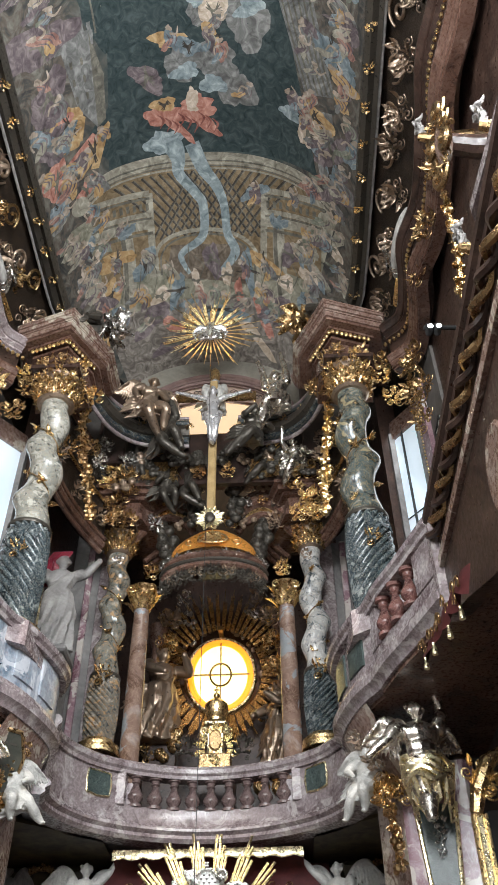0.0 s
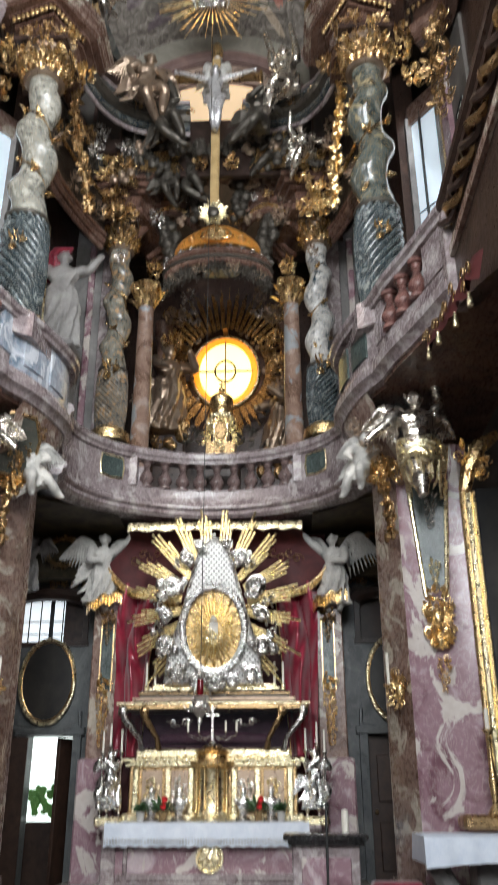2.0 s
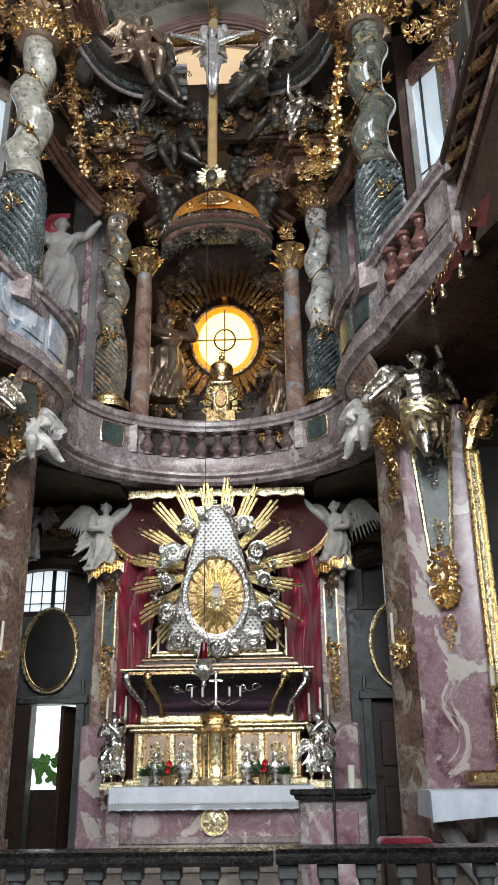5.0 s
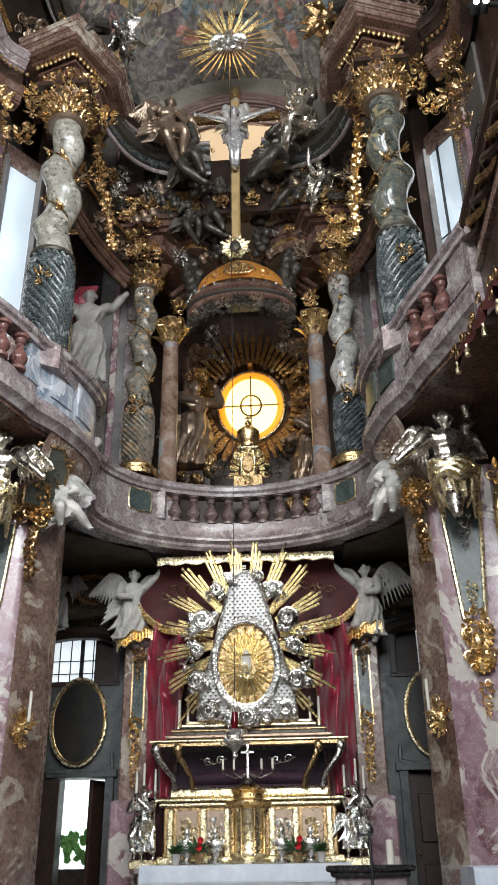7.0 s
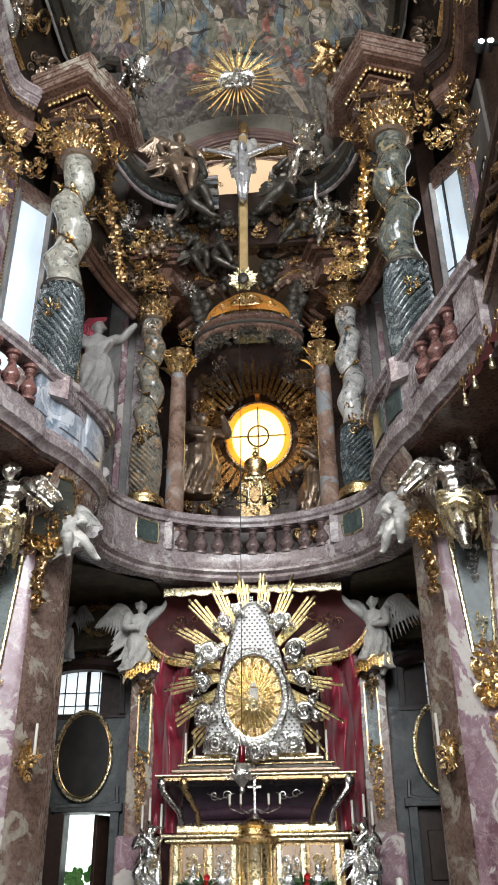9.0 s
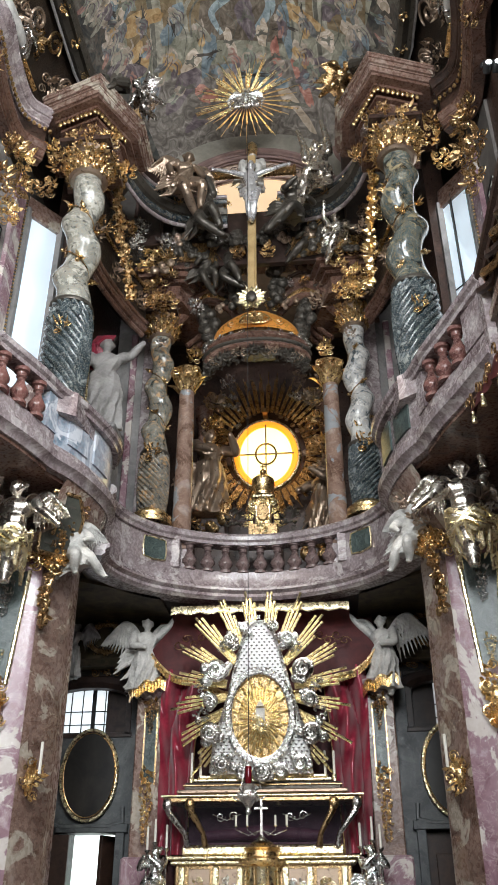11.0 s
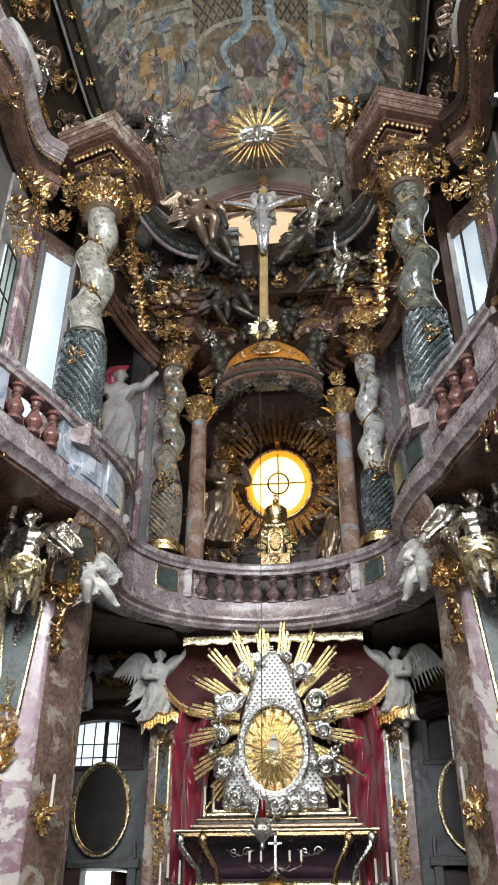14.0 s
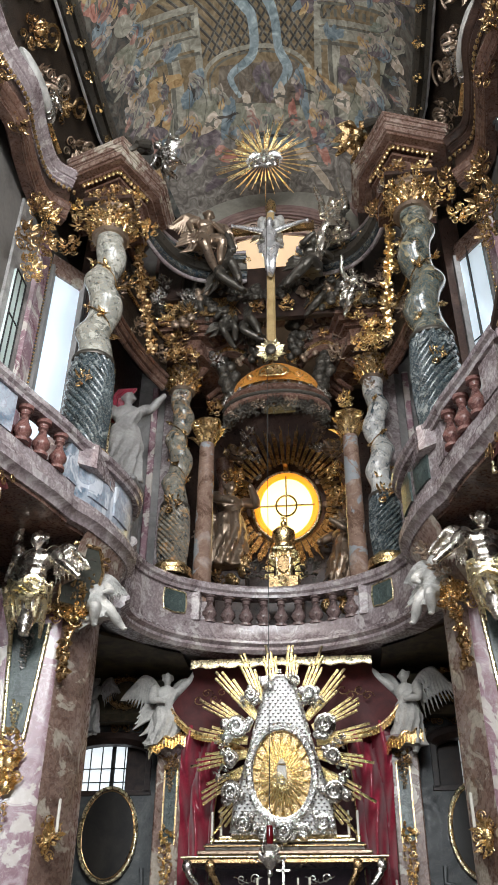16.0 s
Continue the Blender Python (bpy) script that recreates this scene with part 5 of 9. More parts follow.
# angels on pilasters beside the altarpiece
for sx in (-1, 1):
    pil = thing("altar_pilaster", "marble altar pilaster with green inlay and gilded drops", "pilaster", "altar pilasters")
    part("shaft", Shape().box((sx * 1.83, 13.95, 2.65), (0.44, 0.5, 4.1), bevel=0.02), PIER, pil)
    part("foot", Shape().box((sx * 1.86, 13.9, 1.5), (0.56, 0.62, 1.75), bevel=0.03), PINK, pil)
    part("console", Shape().lathe((sx * 1.82, 13.72, 4.66), [(0.1, 0), (0.17, 0.05), (0.2, 0.1), (0.3, 0.13), (0.32, 0.2)], 16), RAIL, pil)
    hem = [[(sx * (1.86 + 0.32 * math.cos(a)), 13.68 - 0.3 * math.sin(a), 4.86 - 0.16 * q_ + 0.03 * math.sin(9 * a) + 0.1 * math.cos(a) * sx) for a in np.linspace(0, math.pi, 40)] for q_ in (0, 1)]
    part("gilded_fringe", Shape().grid([[(x + 0.012 * (i % 2), y - 0.02 * (i % 2), z) for i, (x, y, z) in enumerate(r)] for r in hem]).tube(hem[0], 0.022, 6), GOLD, pil, "gilded fringe below the angel")
    part("inlay", Shape().box((sx * 1.8, 13.69, 3.95), (0.16, 0.03, 1.1)), INLAY, pil, "green marble inlay strip")
    for x in (-0.1, 0.1):
        part("gilded_edge", Shape().box((sx * 1.8 + x, 13.685, 3.95), (0.02, 0.035, 1.15)), GOLD, pil)
    s = Shape()
    bouquet(s, (sx * 1.8, 13.66, 4.55), (0, -1, 0), 0.19, 20, 8, 4, 5, 0.8)
    drop(s, (sx * 1.8, 13.66, 4.4), (0, -1, 0), 0.09, 0.3, 22)
    part("upper_drop", s, GOLDDARK, pil, "gilded capital drop")
    s = Shape()
    drop(s, (sx * 1.8, 13.62, 3.5), (0, -1, 0), 0.19, 0.95, 25)
    part("lower_drop", s, GOLD, pil, "gilded hanging ornament")
    fg = figure([((0.28, -0.05, 0.92), (0.42, -0.02, 1.12)) if sx < 0 else ((0.2, -0.12, 0.62), (0.05, -0.18, 0.6)),
                 ((-0.2, -0.12, 0.62), (-0.05, -0.18, 0.6)) if sx < 0 else ((-0.28, -0.05, 0.92), (-0.42, -0.02, 1.08))], None, 0.85, 0.62 if sx < 0 else 0.75, -sx * 20, 1.2, 1.05, 3 + sx)
    statue("angel_statue", fg, WHITE, pose(sx * 1.93, 13.6, 4.66 if sx < 0 else 4.6) @ Matrix.Diagonal((1.3, 1.3, 1.3, 1)), "grey-white stucco angel standing beside the altar canopy", group="altar angels")

# silver kneeling angels with candles at the ends of the mensa
for sx in (-1, 1):
    fg = figure([((0.2, -0.16, 0.7), (0.05, -0.26, 0.85)), ((-0.2, -0.16, 0.7), (-0.05, -0.26, 0.85))], (((0.1, -0.25, 0.35), (0.1, 0.1, 0.12)), ((-0.1, -0.2, 0.3), (-0.1, 0.12, 0.1))), 0.8, 0.0, sx * 25, 1.2, 1.1, 8)
    statue("silver_angel", fg, SILVER, pose(sx * 1.5, 13.1, 1.55) @ Matrix.Diagonal((0.92, 0.92, 0.92, 1)), "polished silver angel bearing candles at the altar's end", group="silver angels")
    solo("angel_plinth", Shape().box((sx * 1.5, 13.1, 1.5), (0.36, 0.36, 0.12), bevel=0.02), GOLDPALE, "gilded plinth under a silver angel", "plinth", "angel plinths")
    for k, (dx, dz) in enumerate(((-0.12, 0.0), (0.05, 0.08), (0.16, -0.02))):
        cd = thing("candlestick", "slender silver candlestick with a tall white candle", "candlestick", "altar candlesticks", (sx * (1.5 + dx), 13.2, 1.46))
        part("stem", Shape().lathe((0, 0, 0), [(0.07, 0), (0.05, 0.05), (0.02, 0.1), (0.035, 0.4), (0.015, 0.6), (0.015, 0.95 + dz), (0.05, 1.0 + dz)], 12), SILVERDULL, cd)
        part("candle", Shape().lathe((0, 0, 1.0 + dz), [(0.018, 0), (0.017, 0.3), (0.004, 0.31)], 10), WAX, cd, "white wax candle")
for x in (-1.12, -0.98, 0.98, 1.12):
    cd = thing("shelf_candle", "tall white candle in a gilded socket on the shrine", "candle", "shrine candles", (x * 0.95, 13.3, 3.43))
    part("socket", Shape().lathe((0, 0, -0.3), [(0.05, 0), (0.03, 0.04), (0.02, 0.1), (0.04, 0.3)], 10), GOLDPALE, cd)
    part("candle", Shape().lathe((0, 0, 0), [(0.02, 0), (0.018, 0.33), (0.004, 0.34)], 10), WAX, cd)
for x in (-0.36, -0.2, 0.2, 0.36):
    cd = thing("bracket_candle", "short white candle on a silver bracket arm", "candle", "bracket candles", (x, 12.98, 2.72))
    part("candle", Shape().lathe((0, 0, 0), [(0.016, 0), (0.016, 0.13), (0.003, 0.14)], 8), WAX, cd)
    part("arm", Shape().tube([(0, 0, 0), (0, 0.01, -0.05), (-x * 0.5, 0.02, -0.12), (-x, 0.04, -0.05)], 0.009, 6).lathe((0, 0, -0.02), [(0.01, 0), (0.03, 0.02)], 8), SILVERDULL, cd)

# pots and flowers on the mensa
for x, red in ((-1.0, 0), (-0.68, 1), (0.68, 1), (1.0, 0)):
    q = random.Random(int(x * 100))
    pl = thing("potted_plant", "small green plant with red flowers in a pot" if red else "small bushy green plant in a white pot", "plant", "altar plants", (x, 12.86, 1.5))
    part("pot", Shape().lathe((0, 0, 0), [(0.045, 0), (0.065, 0.12), (0.07, 0.13), (0.05, 0.12)], 14), GOLDDARK if red else WHITE, pl)
    s = Shape()
    for k in range(90):
        d = Vector((q.gauss(0, 1), q.gauss(0, 1), abs(q.gauss(0, 0.9)) + 0.1)).normalized()
        ln = q.uniform(0.05, 0.16) * (1.5 if red else 1)
        s.grid([[Vector((0, 0, 0.13)) + d * ln * 0.4, Vector((0.01, 0, 0.13)) + d * ln * 0.4], [Vector((-0.018, 0, 0.13)) + d * ln * 0.75, Vector((0.02, 0.005, 0.14)) + d * ln * 0.75], [Vector((0, 0, 0.12)) + d * ln * 1.15, Vector((0.004, 0, 0.12)) + d * ln * 1.15]])
    tagged(part("foliage", s, LEAFGREEN, pl, smooth=0), kind="stuff")
    if red:
        for k in range(2):
            s = Shape()
            o = Vector((q.uniform(-0.06, 0.06), -0.08, 0.2 + 0.09 * k))
            for a in range(7):
                d = Vector((math.cos(a * 0.9), -0.6, math.sin(a * 0.9)))
                leaf(s, o, d, Vector((0, -1, 0)), 0.06, 0.025, 0.5)
            part("flower", s, REDFLOWER, pl, "red blossom")

# ---- upper altar ----
for col in [o for o in scene.objects if o.name.startswith("twisted_column")]:
    big = abs(col.location.x) > 2.2
    capital(0.34 if big else 0.26, 0.6 if big else 0.55, col, 4.45 if big else 3.83)
    s = Shape()
    bouquet(s, (0, -0.33 if big else -0.26, 1.25), (0, -1, 0.1), 0.22 if not big else 0.18, 31, 7, 2, 5, 1.3)
    part("gilded_mount", s, OLDGOLD, col)

for sx in (-1, 1):
    # entablature above the slim columns, broken and rolled towards the middle
    ent = thing("inner_entablature", "dark brown broken entablature above the slim column", "cornice", "inner entablatures")

    def plan(k):
        return [(sx * (1.4 - k), 12.5 - k), (sx * (2.25 + k), 12.45 - k), (sx * (2.4 + k), 13.5), (sx * (1.2 - k * 0.5), 13.9), (sx * (1.1 - k), 13.4)]
    for nm, z0, z1, k in (("architrave", 11.86, 12.0, 0.0), ("frieze", 12.0, 12.3, -0.06), ("bed_moulding", 12.3, 12.38, 0.04), ("cornice", 12.38, 12.5, 0.13), ("cyma", 12.5, 12.58, 0.2)):
        part(nm, Shape().prism(plan(k), z0, z1, "z"), ALTARBROWN, ent)
    for i, (yy, rr, zz) in enumerate(((12.75, 0.0, 0.0), (13.0, -0.16, -0.06))):
        arc = [(sx * (1.95 + rr - 0.95 * math.sin(a) * 1.0), yy, 12.58 + zz + 0.75 * (1 - math.cos(a))) for a in np.linspace(0, 1.5, 14)]
        part("rolled_pediment", Shape().tube(arc, [0.16, 0.17, 0.15, 0.12], 10), ALTARBROWN, ent, "brown rolled pediment")
    vol = smooth_path([(sx * 1.1, 13.3, 13.2), (sx * 1.28, 13.35, 12.75), (sx * 1.02, 13.5, 12.3), (sx * 1.18, 13.6, 11.9), (sx * 1.45, 13.5, 11.55)], 6)
    for o in (0.0, 0.14, 0.28):
        part("scrolled_bracket", Shape().tube([p + Vector((-sx * o * 0.4, o, -o * 0.2)) for p in vol], [0.06, 0.09, 0.09, 0.07, 0.05], 8), ALTARBROWN, ent)
    for i, (x, y, z, sz) in enumerate(((1.9, 12.38, 12.15, 0.36), (1.75, 12.3, 12.75, 0.34), (2.1, 12.3, 12.6, 0.25), (1.86, 12.36, 11.8, 0.26), (1.62, 12.34, 12.42, 0.22), (2.05, 12.3, 13.0, 0.26))):
        s = Shape()
        bouquet(s, (sx * x, y, z), (0, -1, 0.1), sz, 40 + i, 10, 5, 8, 0.9)
        part("gilded_trophy", s, GOLD if (sx > 0) == (i % 3 != 2) else GOLDDARK, ent, "gilded carved trophy")
    # gold caps and strip beside the niche
    scap = thing("pilaster_capital", "gilded leaf capital on a slim column", "capital", "slim capitals")
    part("bell", Shape().lathe((sx * 1.34, 13.1, 10.15), [(0.15, 0), (0.17, 0.04), (0.15, 0.08), (0.2, 0.36), (0.26, 0.42), (0.26, 0.48)], 18), GOLDDARK, scap)
    for k in range(8):
        a = math.pi + math.pi * (k % 4 + 0.5 * (k // 4)) / 3.5
        o = Vector((math.cos(a), math.sin(a), 0))
        s = Shape()
        leaf(s, Vector((sx * 1.34, 13.1, 10.15 + 0.17 * (k // 4))) + o * 0.15, Vector((0, 0, 1)) + o * 0.4, o, 0.28, 0.075, 0.9)
        part("leaf", s, GOLD, scap)
    for x in (1.27, 1.63):
        s = Shape()
        scroll(s, (sx * (x - 0.11), 12.88, 10.53), Vector((1, 0, 0)), Vector((0, 0, 1)), 0.09, 1 if x < 1.5 else -1)
        part("volute", s, GOLD, scap)
    solo("strip_base", Shape().box((sx * 1.34, 13.14, 6.74), (0.42, 0.4, 0.46)), RAIL, "mauve marble base block of a slim column", "base", "slim bases")
    # flat pilasters of the side walls
    for x, w, mt in ((2.12, 0.34, RAIL), (2.5, 0.12, PINK), (1.98, 0.1, PINK)):
        solo("wall_pilaster", Shape().box((sx * x, 13.46, 9.3), (w, 0.1, 5.1), bevel=0.015), mt, "flat marble wall pilaster behind a column", "pilaster", "wall pilasters", kind="structure")
    # inner walls that close the upper storey's sides; near-black brown stands in for shade
    solo("wall_return", Shape().prism([(sx * 3.18, 11.05), (sx * 3.5, 11.05), (sx * 3.5, 13.9), (sx * 2.9, 13.9), (sx * 2.85, 13.5)], 6.5, 15.3, "z"), BROWN, "brown marble wall behind the column, darkened for the shaded gap", "wall", kind="structure")

# plain dark boards added to stand for the deep shade in the attic
solo("attic_wall", Shape().box((0, 14.6, 13.2), (5.9, 0.3, 1.9)), DARKWOOD, "attic backing above the upper altar, dark in place of shade", "wall", kind="structure")
solo("attic_parapet", Shape().box((0, 12.36, 13.2), (4.2, 0.12, 1.36)), DARKWOOD, "dark backing that stands for shade behind the cross group", "wall", kind="structure")
solo("attic_ceiling", Shape().box((0, 14.4, 16.5), (8, 3.9, 0.2)), DARKWOOD, "closing slab above the upper altar, dark in place of shade", "ceiling", kind="structure")
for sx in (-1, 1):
    solo("attic_side", Shape().box((sx * 2.05, 13.2, 14.3), (0.5, 2.2, 2.6)), DARKWOOD, "attic side backing, dark in place of shade", "wall", kind="structure")
    solo("spandrel_wall", Shape().prism([(sx * 1.6, 12.3), (sx * 4.0, 12.3), (sx * 4.0, 12.6), (sx * 1.6, 12.6)], 13.3, 16.2, "z"), PLASTER, "grey painted spandrel beside the arch", "wall", kind="structure")

# canopy over the window of light
can = thing("niche_canopy", "dark carved canopy with an orange gilded dome over the window", "canopy")
for k, (z, r, th, mt) in enumerate(((11.62, 1.06, 0.07, ALTARBROWN), (11.74, 1.1, 0.05, BRONZE), (11.86, 1.02, 0.09, ALTARBROWN), (12.0, 0.96, 0.045, GOLDDARK))):
    arc = [(r * math.cos(a), 14.3 - 0.38 * math.sin(a), z + 0.2 * math.sin(a)) for a in np.linspace(0, math.pi, 25)]
    part("arched_rim", Shape().tube(arc, th, 8), mt, can)
rows = []
for i in range(8):
    k = i / 7
    rows.append([(0.92 * math.cos(a) * (1 - 0.55 * k * k), 14.2 - 0.4 * math.sin(a) * (1 - 0.3 * k), 12.02 + 0.66 * k ** 0.8 + 0.14 * math.sin(a) * (1 - k)) for a in np.linspace(0, math.pi, 25)])
ORANGE = metal("orange_gilding", (0.95, 0.42, 0.09), (0.34, 0.1, 0.02), 0.3, 7, 0.9, 0.5)
part("dome", Shape().grid(rows), ORANGE, can, "orange gilded dome")
s = Shape()
for k in range(5):
    scroll(s, (-0.5 + 0.25 * k, 13.78 + 0.06 * abs(k - 2), 12.33), Vector((1, 0, 0)), Vector((0, 0.3, 1)).normalized(), 0.1, 1 if k % 2 else -1, 1.3, 0.12)
part("dome_scrolls", s, GOLD, can)
s = Shape()
for k in range(13):
    a = math.pi * (k + 0.5) / 13
    bouquet(s, (1.08 * math.cos(a), 14.28 - 0.42 * math.sin(a), 11.9 + 0.2 * math.sin(a)), (math.cos(a) * 0.5, -1, 0), 0.1, 60 + k, 6, 2, 3)
part("crest", s, SILVERDULL, can, "tarnished silver cresting")
s = Shape()
for k in range(15):
    a = math.pi * (k + 0.5) / 15
    p = Vector((1.02 * math.cos(a), 14.3 - 0.36 * math.sin(a), 11.45 + 0.18 * math.sin(a)))
    scroll(s, p, Vector((1, 0, 0)), Vector((0, 0, 1)), 0.12, 1 if k % 2 else -1, 1.4, 0.16)
    bouquet(s, p - Vector((0, 0, 0.18)), (0, -1, -0.2), 0.14, 80 + k, 6, 1, 3)
part("hanging_carving", s, BRONZE, can, "dark carved scroll fringe")
part("oval_rim", Shape().tube([(0.3 * math.cos(a), 13.74 + 0.05 * abs(math.cos(a)), 12.36 + 0.13 * math.sin(a)) for a in np.linspace(0, 2 * math.pi, 33)], 0.022, 6), GOLD, can, "gilded oval rim")
s = Shape()
for k in range(12):
    a = 2 * math.pi * k / 12
    leaf(s, Vector((0.05 * math.cos(a), 13.75, 12.36 + 0.03 * math.sin(a))), Vector((math.cos(a), 0, 0.5 * math.sin(a))), Vector((0, -1, 0)), 0.17, 0.03, 0.2)
part("sunburst", s, GOLD, can)
part("back_bracket", Shape().box((0, 14.8, 12.3), (0.8, 0.7, 0.16), bevel=0.05), DARKWOOD, can)
for k in range(3):
    r = 0.9 - 0.12 * k
    arc = [(r * math.cos(a), 14.34 - 0.3 * math.sin(a) + 0.05 * k, 11.56 + 0.1 * k + 0.17 * math.sin(a)) for a in np.linspace(0, math.pi, 25)]
    part("inner_moulding", Shape().tube(arc, 0.055, 8), ALTARBROWN if k % 2 else DARKWOOD, can)
for k in range(9):
    a = math.pi * (k + 0.5) / 9
    s = Shape()
    bouquet(s, (0.98 * math.cos(a), 14.3 - 0.36 * math.sin(a), 11.5 + 0.2 * math.sin(a)), (math.cos(a) * 0.3, -1, -0.1), 0.2, 2100 + k, 8, 5, 5)
    part("fringe_carving", s, BRONZELIT if k % 2 else BRONZE, can)
can.matrix_world = Matrix.Translation((0, 0.07, 1.5)) @ Matrix.Scale(0.9, 4) @ Matrix.Translation((0, -0.07, -1.5))

# window of light: frame, bars, rays
rim = [(0.68 * math.cos(a), -0.02, 0.8 * math.sin(a)) for a in np.linspace(0, 2 * math.pi, 49)]
part("window_frame", Shape().tube(rim, 0.05, 8), GOLD, sun, "glowing gilded ring")
for a in (0, 90):
    part("glazing_bar", Shape().box((0, -0.06, 0), (0.028, 0.03, 1.5) if a else (1.28, 0.03, 0.028)), GOLDDARK, sun)
part("glazing_ring", Shape().tube([(0.21 * math.cos(a), -0.06, 0.24 * math.sin(a)) for a in np.linspace(0, 2 * math.pi, 33)], 0.02, 6), GOLDDARK, sun)
glory = thing("gilded_glory", "burst of gilded rays round the oval window", "ray burst")
rod_rays(glory, (0, 14.85, 9.85), (0, -1, 0), 0.84, 1.75, 18, GOLD, 9, 1.05, 0.017, "ray", (35, 145), rods=4)
rod_rays(glory, (0, 15.0, 9.85), (0, -1, 0), 0.82, 1.3, 13, GOLDDARK, 10, 1.1, 0.026, "ray", (-70, 35))
rod_rays(glory, (0, 15.0, 9.85), (0, -1, 0), 0.82, 1.45, 14, GOLDDARK, 11, 1.1, 0.026, "ray", (145, 290))
for k in range(22):
    a = math.pi * (-0.25 + 1.5 * k / 21)
    s = Shape()
    cloud(s, (0.93 * math.cos(a), 15.1, 9.9 + 1.04 * math.sin(a)), 0.13, 200 + k, 4)
    part("cloud", s, (BRONZELIT, GOLDDARK, SILVERDULL)[k % 3], glory)
for k, (x, z, size) in enumerate(((-0.78, 11.1, 0.17), (-1.0, 10.9, 0.15), (-0.62, 10.88, 0.12), (0.82, 11.05, 0.17), (1.05, 10.98, 0.14), (0.62, 11.15, 0.12))):
    s = Shape()
    cloud(s, (x, 14.84, z), size, 260 + k, 6)
    part("cloud", s, SILVERDULL, glory, "tarnished silver cloud")
for k, (x, z) in enumerate(((-1.2, 9.0), (-1.05, 8.75), (1.22, 10.4), (-1.12, 10.45))):
    s = Shape()
    bouquet(s, (x, 14.9, z), (0, -1, 0.2), 0.2, 280 + k, 9, 4, 4)
    part("leaf_spray", s, GOLD, glory, "gilded leaf spray")
part("mount", Shape().box((0, 15.1, 10.78), (0.1, 0.54, 0.1)), GOLDDARK, glory)

reli = thing("crowned_reliquary", "gilded crowned reliquary with rays below the window", "reliquary", at=(0, 14.1, 7.62))
part("plinth", Shape().box((0, 0, 0.03), (0.55, 0.4, 0.3)), GOLDDARK, reli)
part("pedestal", Shape().box((0, 0.05, -0.62), (0.7, 0.5, 1.05)), BROWN, reli)
part("shrine_body", Shape().box((0, 0, 0.4), (0.3, 0.28, 0.62), bevel=0.03), GOLD, reli)
part("arched_door", Shape().lathe((0, -0.15, 0.42), [(0.1, -0.01), (0.12, 0), (0.1, 0.02)], 20, TURNX @ Matrix.Diagonal((1, 1.6, 1, 1))), GOLDDARK, reli)
part("cornice", Shape().box((0, 0, 0.74), (0.42, 0.36, 0.1), bevel=0.03), GOLDPALE, reli)
s = Shape()
for kx in (-1, 1):
    s.lathe((kx * 0.12, -0.14, 0.14), [(0.035, 0), (0.025, 0.05), (0.02, 0.3), (0.035, 0.4)], 10)
    scroll(s, (kx * 0.2, -0.1, 0.62), Vector((1, 0, 0)), Vector((0, 0, 1)), 0.08, kx, 1.4, 0.2)
bouquet(s, (0, -0.15, 0.68), (0, -1, 0), 0.11, 41, 7, 2, 5)
bouquet(s, (0, -0.2, 0.06), (0, -1, 0), 0.13, 42, 8, 4, 5)
part("relief", s, GOLDPALE, reli, "pale gilded columns and scrolls")
crwn = part("crown", Shape().lathe((0, 0, 0.8), [(0.17, 0), (0.18, 0.05), (0.15, 0.08), (0.22, 0.22), (0.21, 0.34), (0.13, 0.42), (0.05, 0.46)], 20), GOLD, reli)
part("crown_orb", Shape().ell((0, 0, 1.32), 0.06).box((0, 0, 1.43), (0.03, 0.03, 0.14)).box((0, 0, 1.44), (0.1, 0.03, 0.03)), GOLD, crwn)
rod_rays(reli, (0, 0.05, 0.35), (0, -1, 0), 0.2, 0.42, 12, GOLDPALE, 12, 1.0, 0.02, "ray")
for sx in (-1, 1):
    s = Shape()
    bouquet(s, (sx * 0.5, -0.05, 0.3), (0, -1, 0), 0.25, 15, 8, 4, 4, 1.3)
    part("side_scroll", s, BRONZE, reli)

# bronze saints beside the window
for sx, z, h, tn in ((-1, 8.25, 1.95, 35), (1, 7.7, 1.6, -40)):
    fg = figure([((0.2, -0.2, 0.7), (0.08, -0.3, 0.82)), ((-0.22, -0.15, 0.68), (-0.12, -0.3, 0.6))], None, 1.0, 0, tn, 1.25, 1.0, 21 + sx)
    statue("saint_statue", fg, BRONZELIT, pose(sx * 1.1, 14.6, z) @ Matrix.Diagonal((h, h, h, 1)), "dark bronzed robed saint beside the glowing window", group="bronzed saints", voxel=0.01)
    s = Shape()
    cloud(s, (sx * 1.0, 14.5, z - 0.05), 0.32, 240 + sx, 8)
    solo("console_block", Shape().box((sx * 1.05, 14.75, (z + 6.4) / 2), (0.6, 0.4, z - 6.4)), BROWN, "dark marble block below a cloud console", "block", "console blocks")
    solo("cloud_console", s, GOLDDARK, "dull gilded cloud console carrying a saint", "console", "cloud consoles")
    for k in range(6):
        s = Shape()
        bouquet(s, (sx * (1.22 - 0.04 * k), 14.6, 8.1 + 0.55 * k), (-sx * 0.4, -1, 0), 0.3, 260 + k + sx, 9, 5, 6)
        solo("niche_carving", s, (GOLDDARK, OLDGOLD, BRONZELIT)[k % 3], "dull gilded carving at the niche's edge", "ornament", "niche carvings")
    solo("niche_column", Shape().lathe((sx * 1.25, 14.75, 6.5), [(0.17, 0), (0.17, 1.2), (0.13, 1.3), (0.12, 3.8), (0.18, 4.0), (0.2, 4.3)], 16), ALTARBROWN, "dark marble niche column", "column", "niche columns")

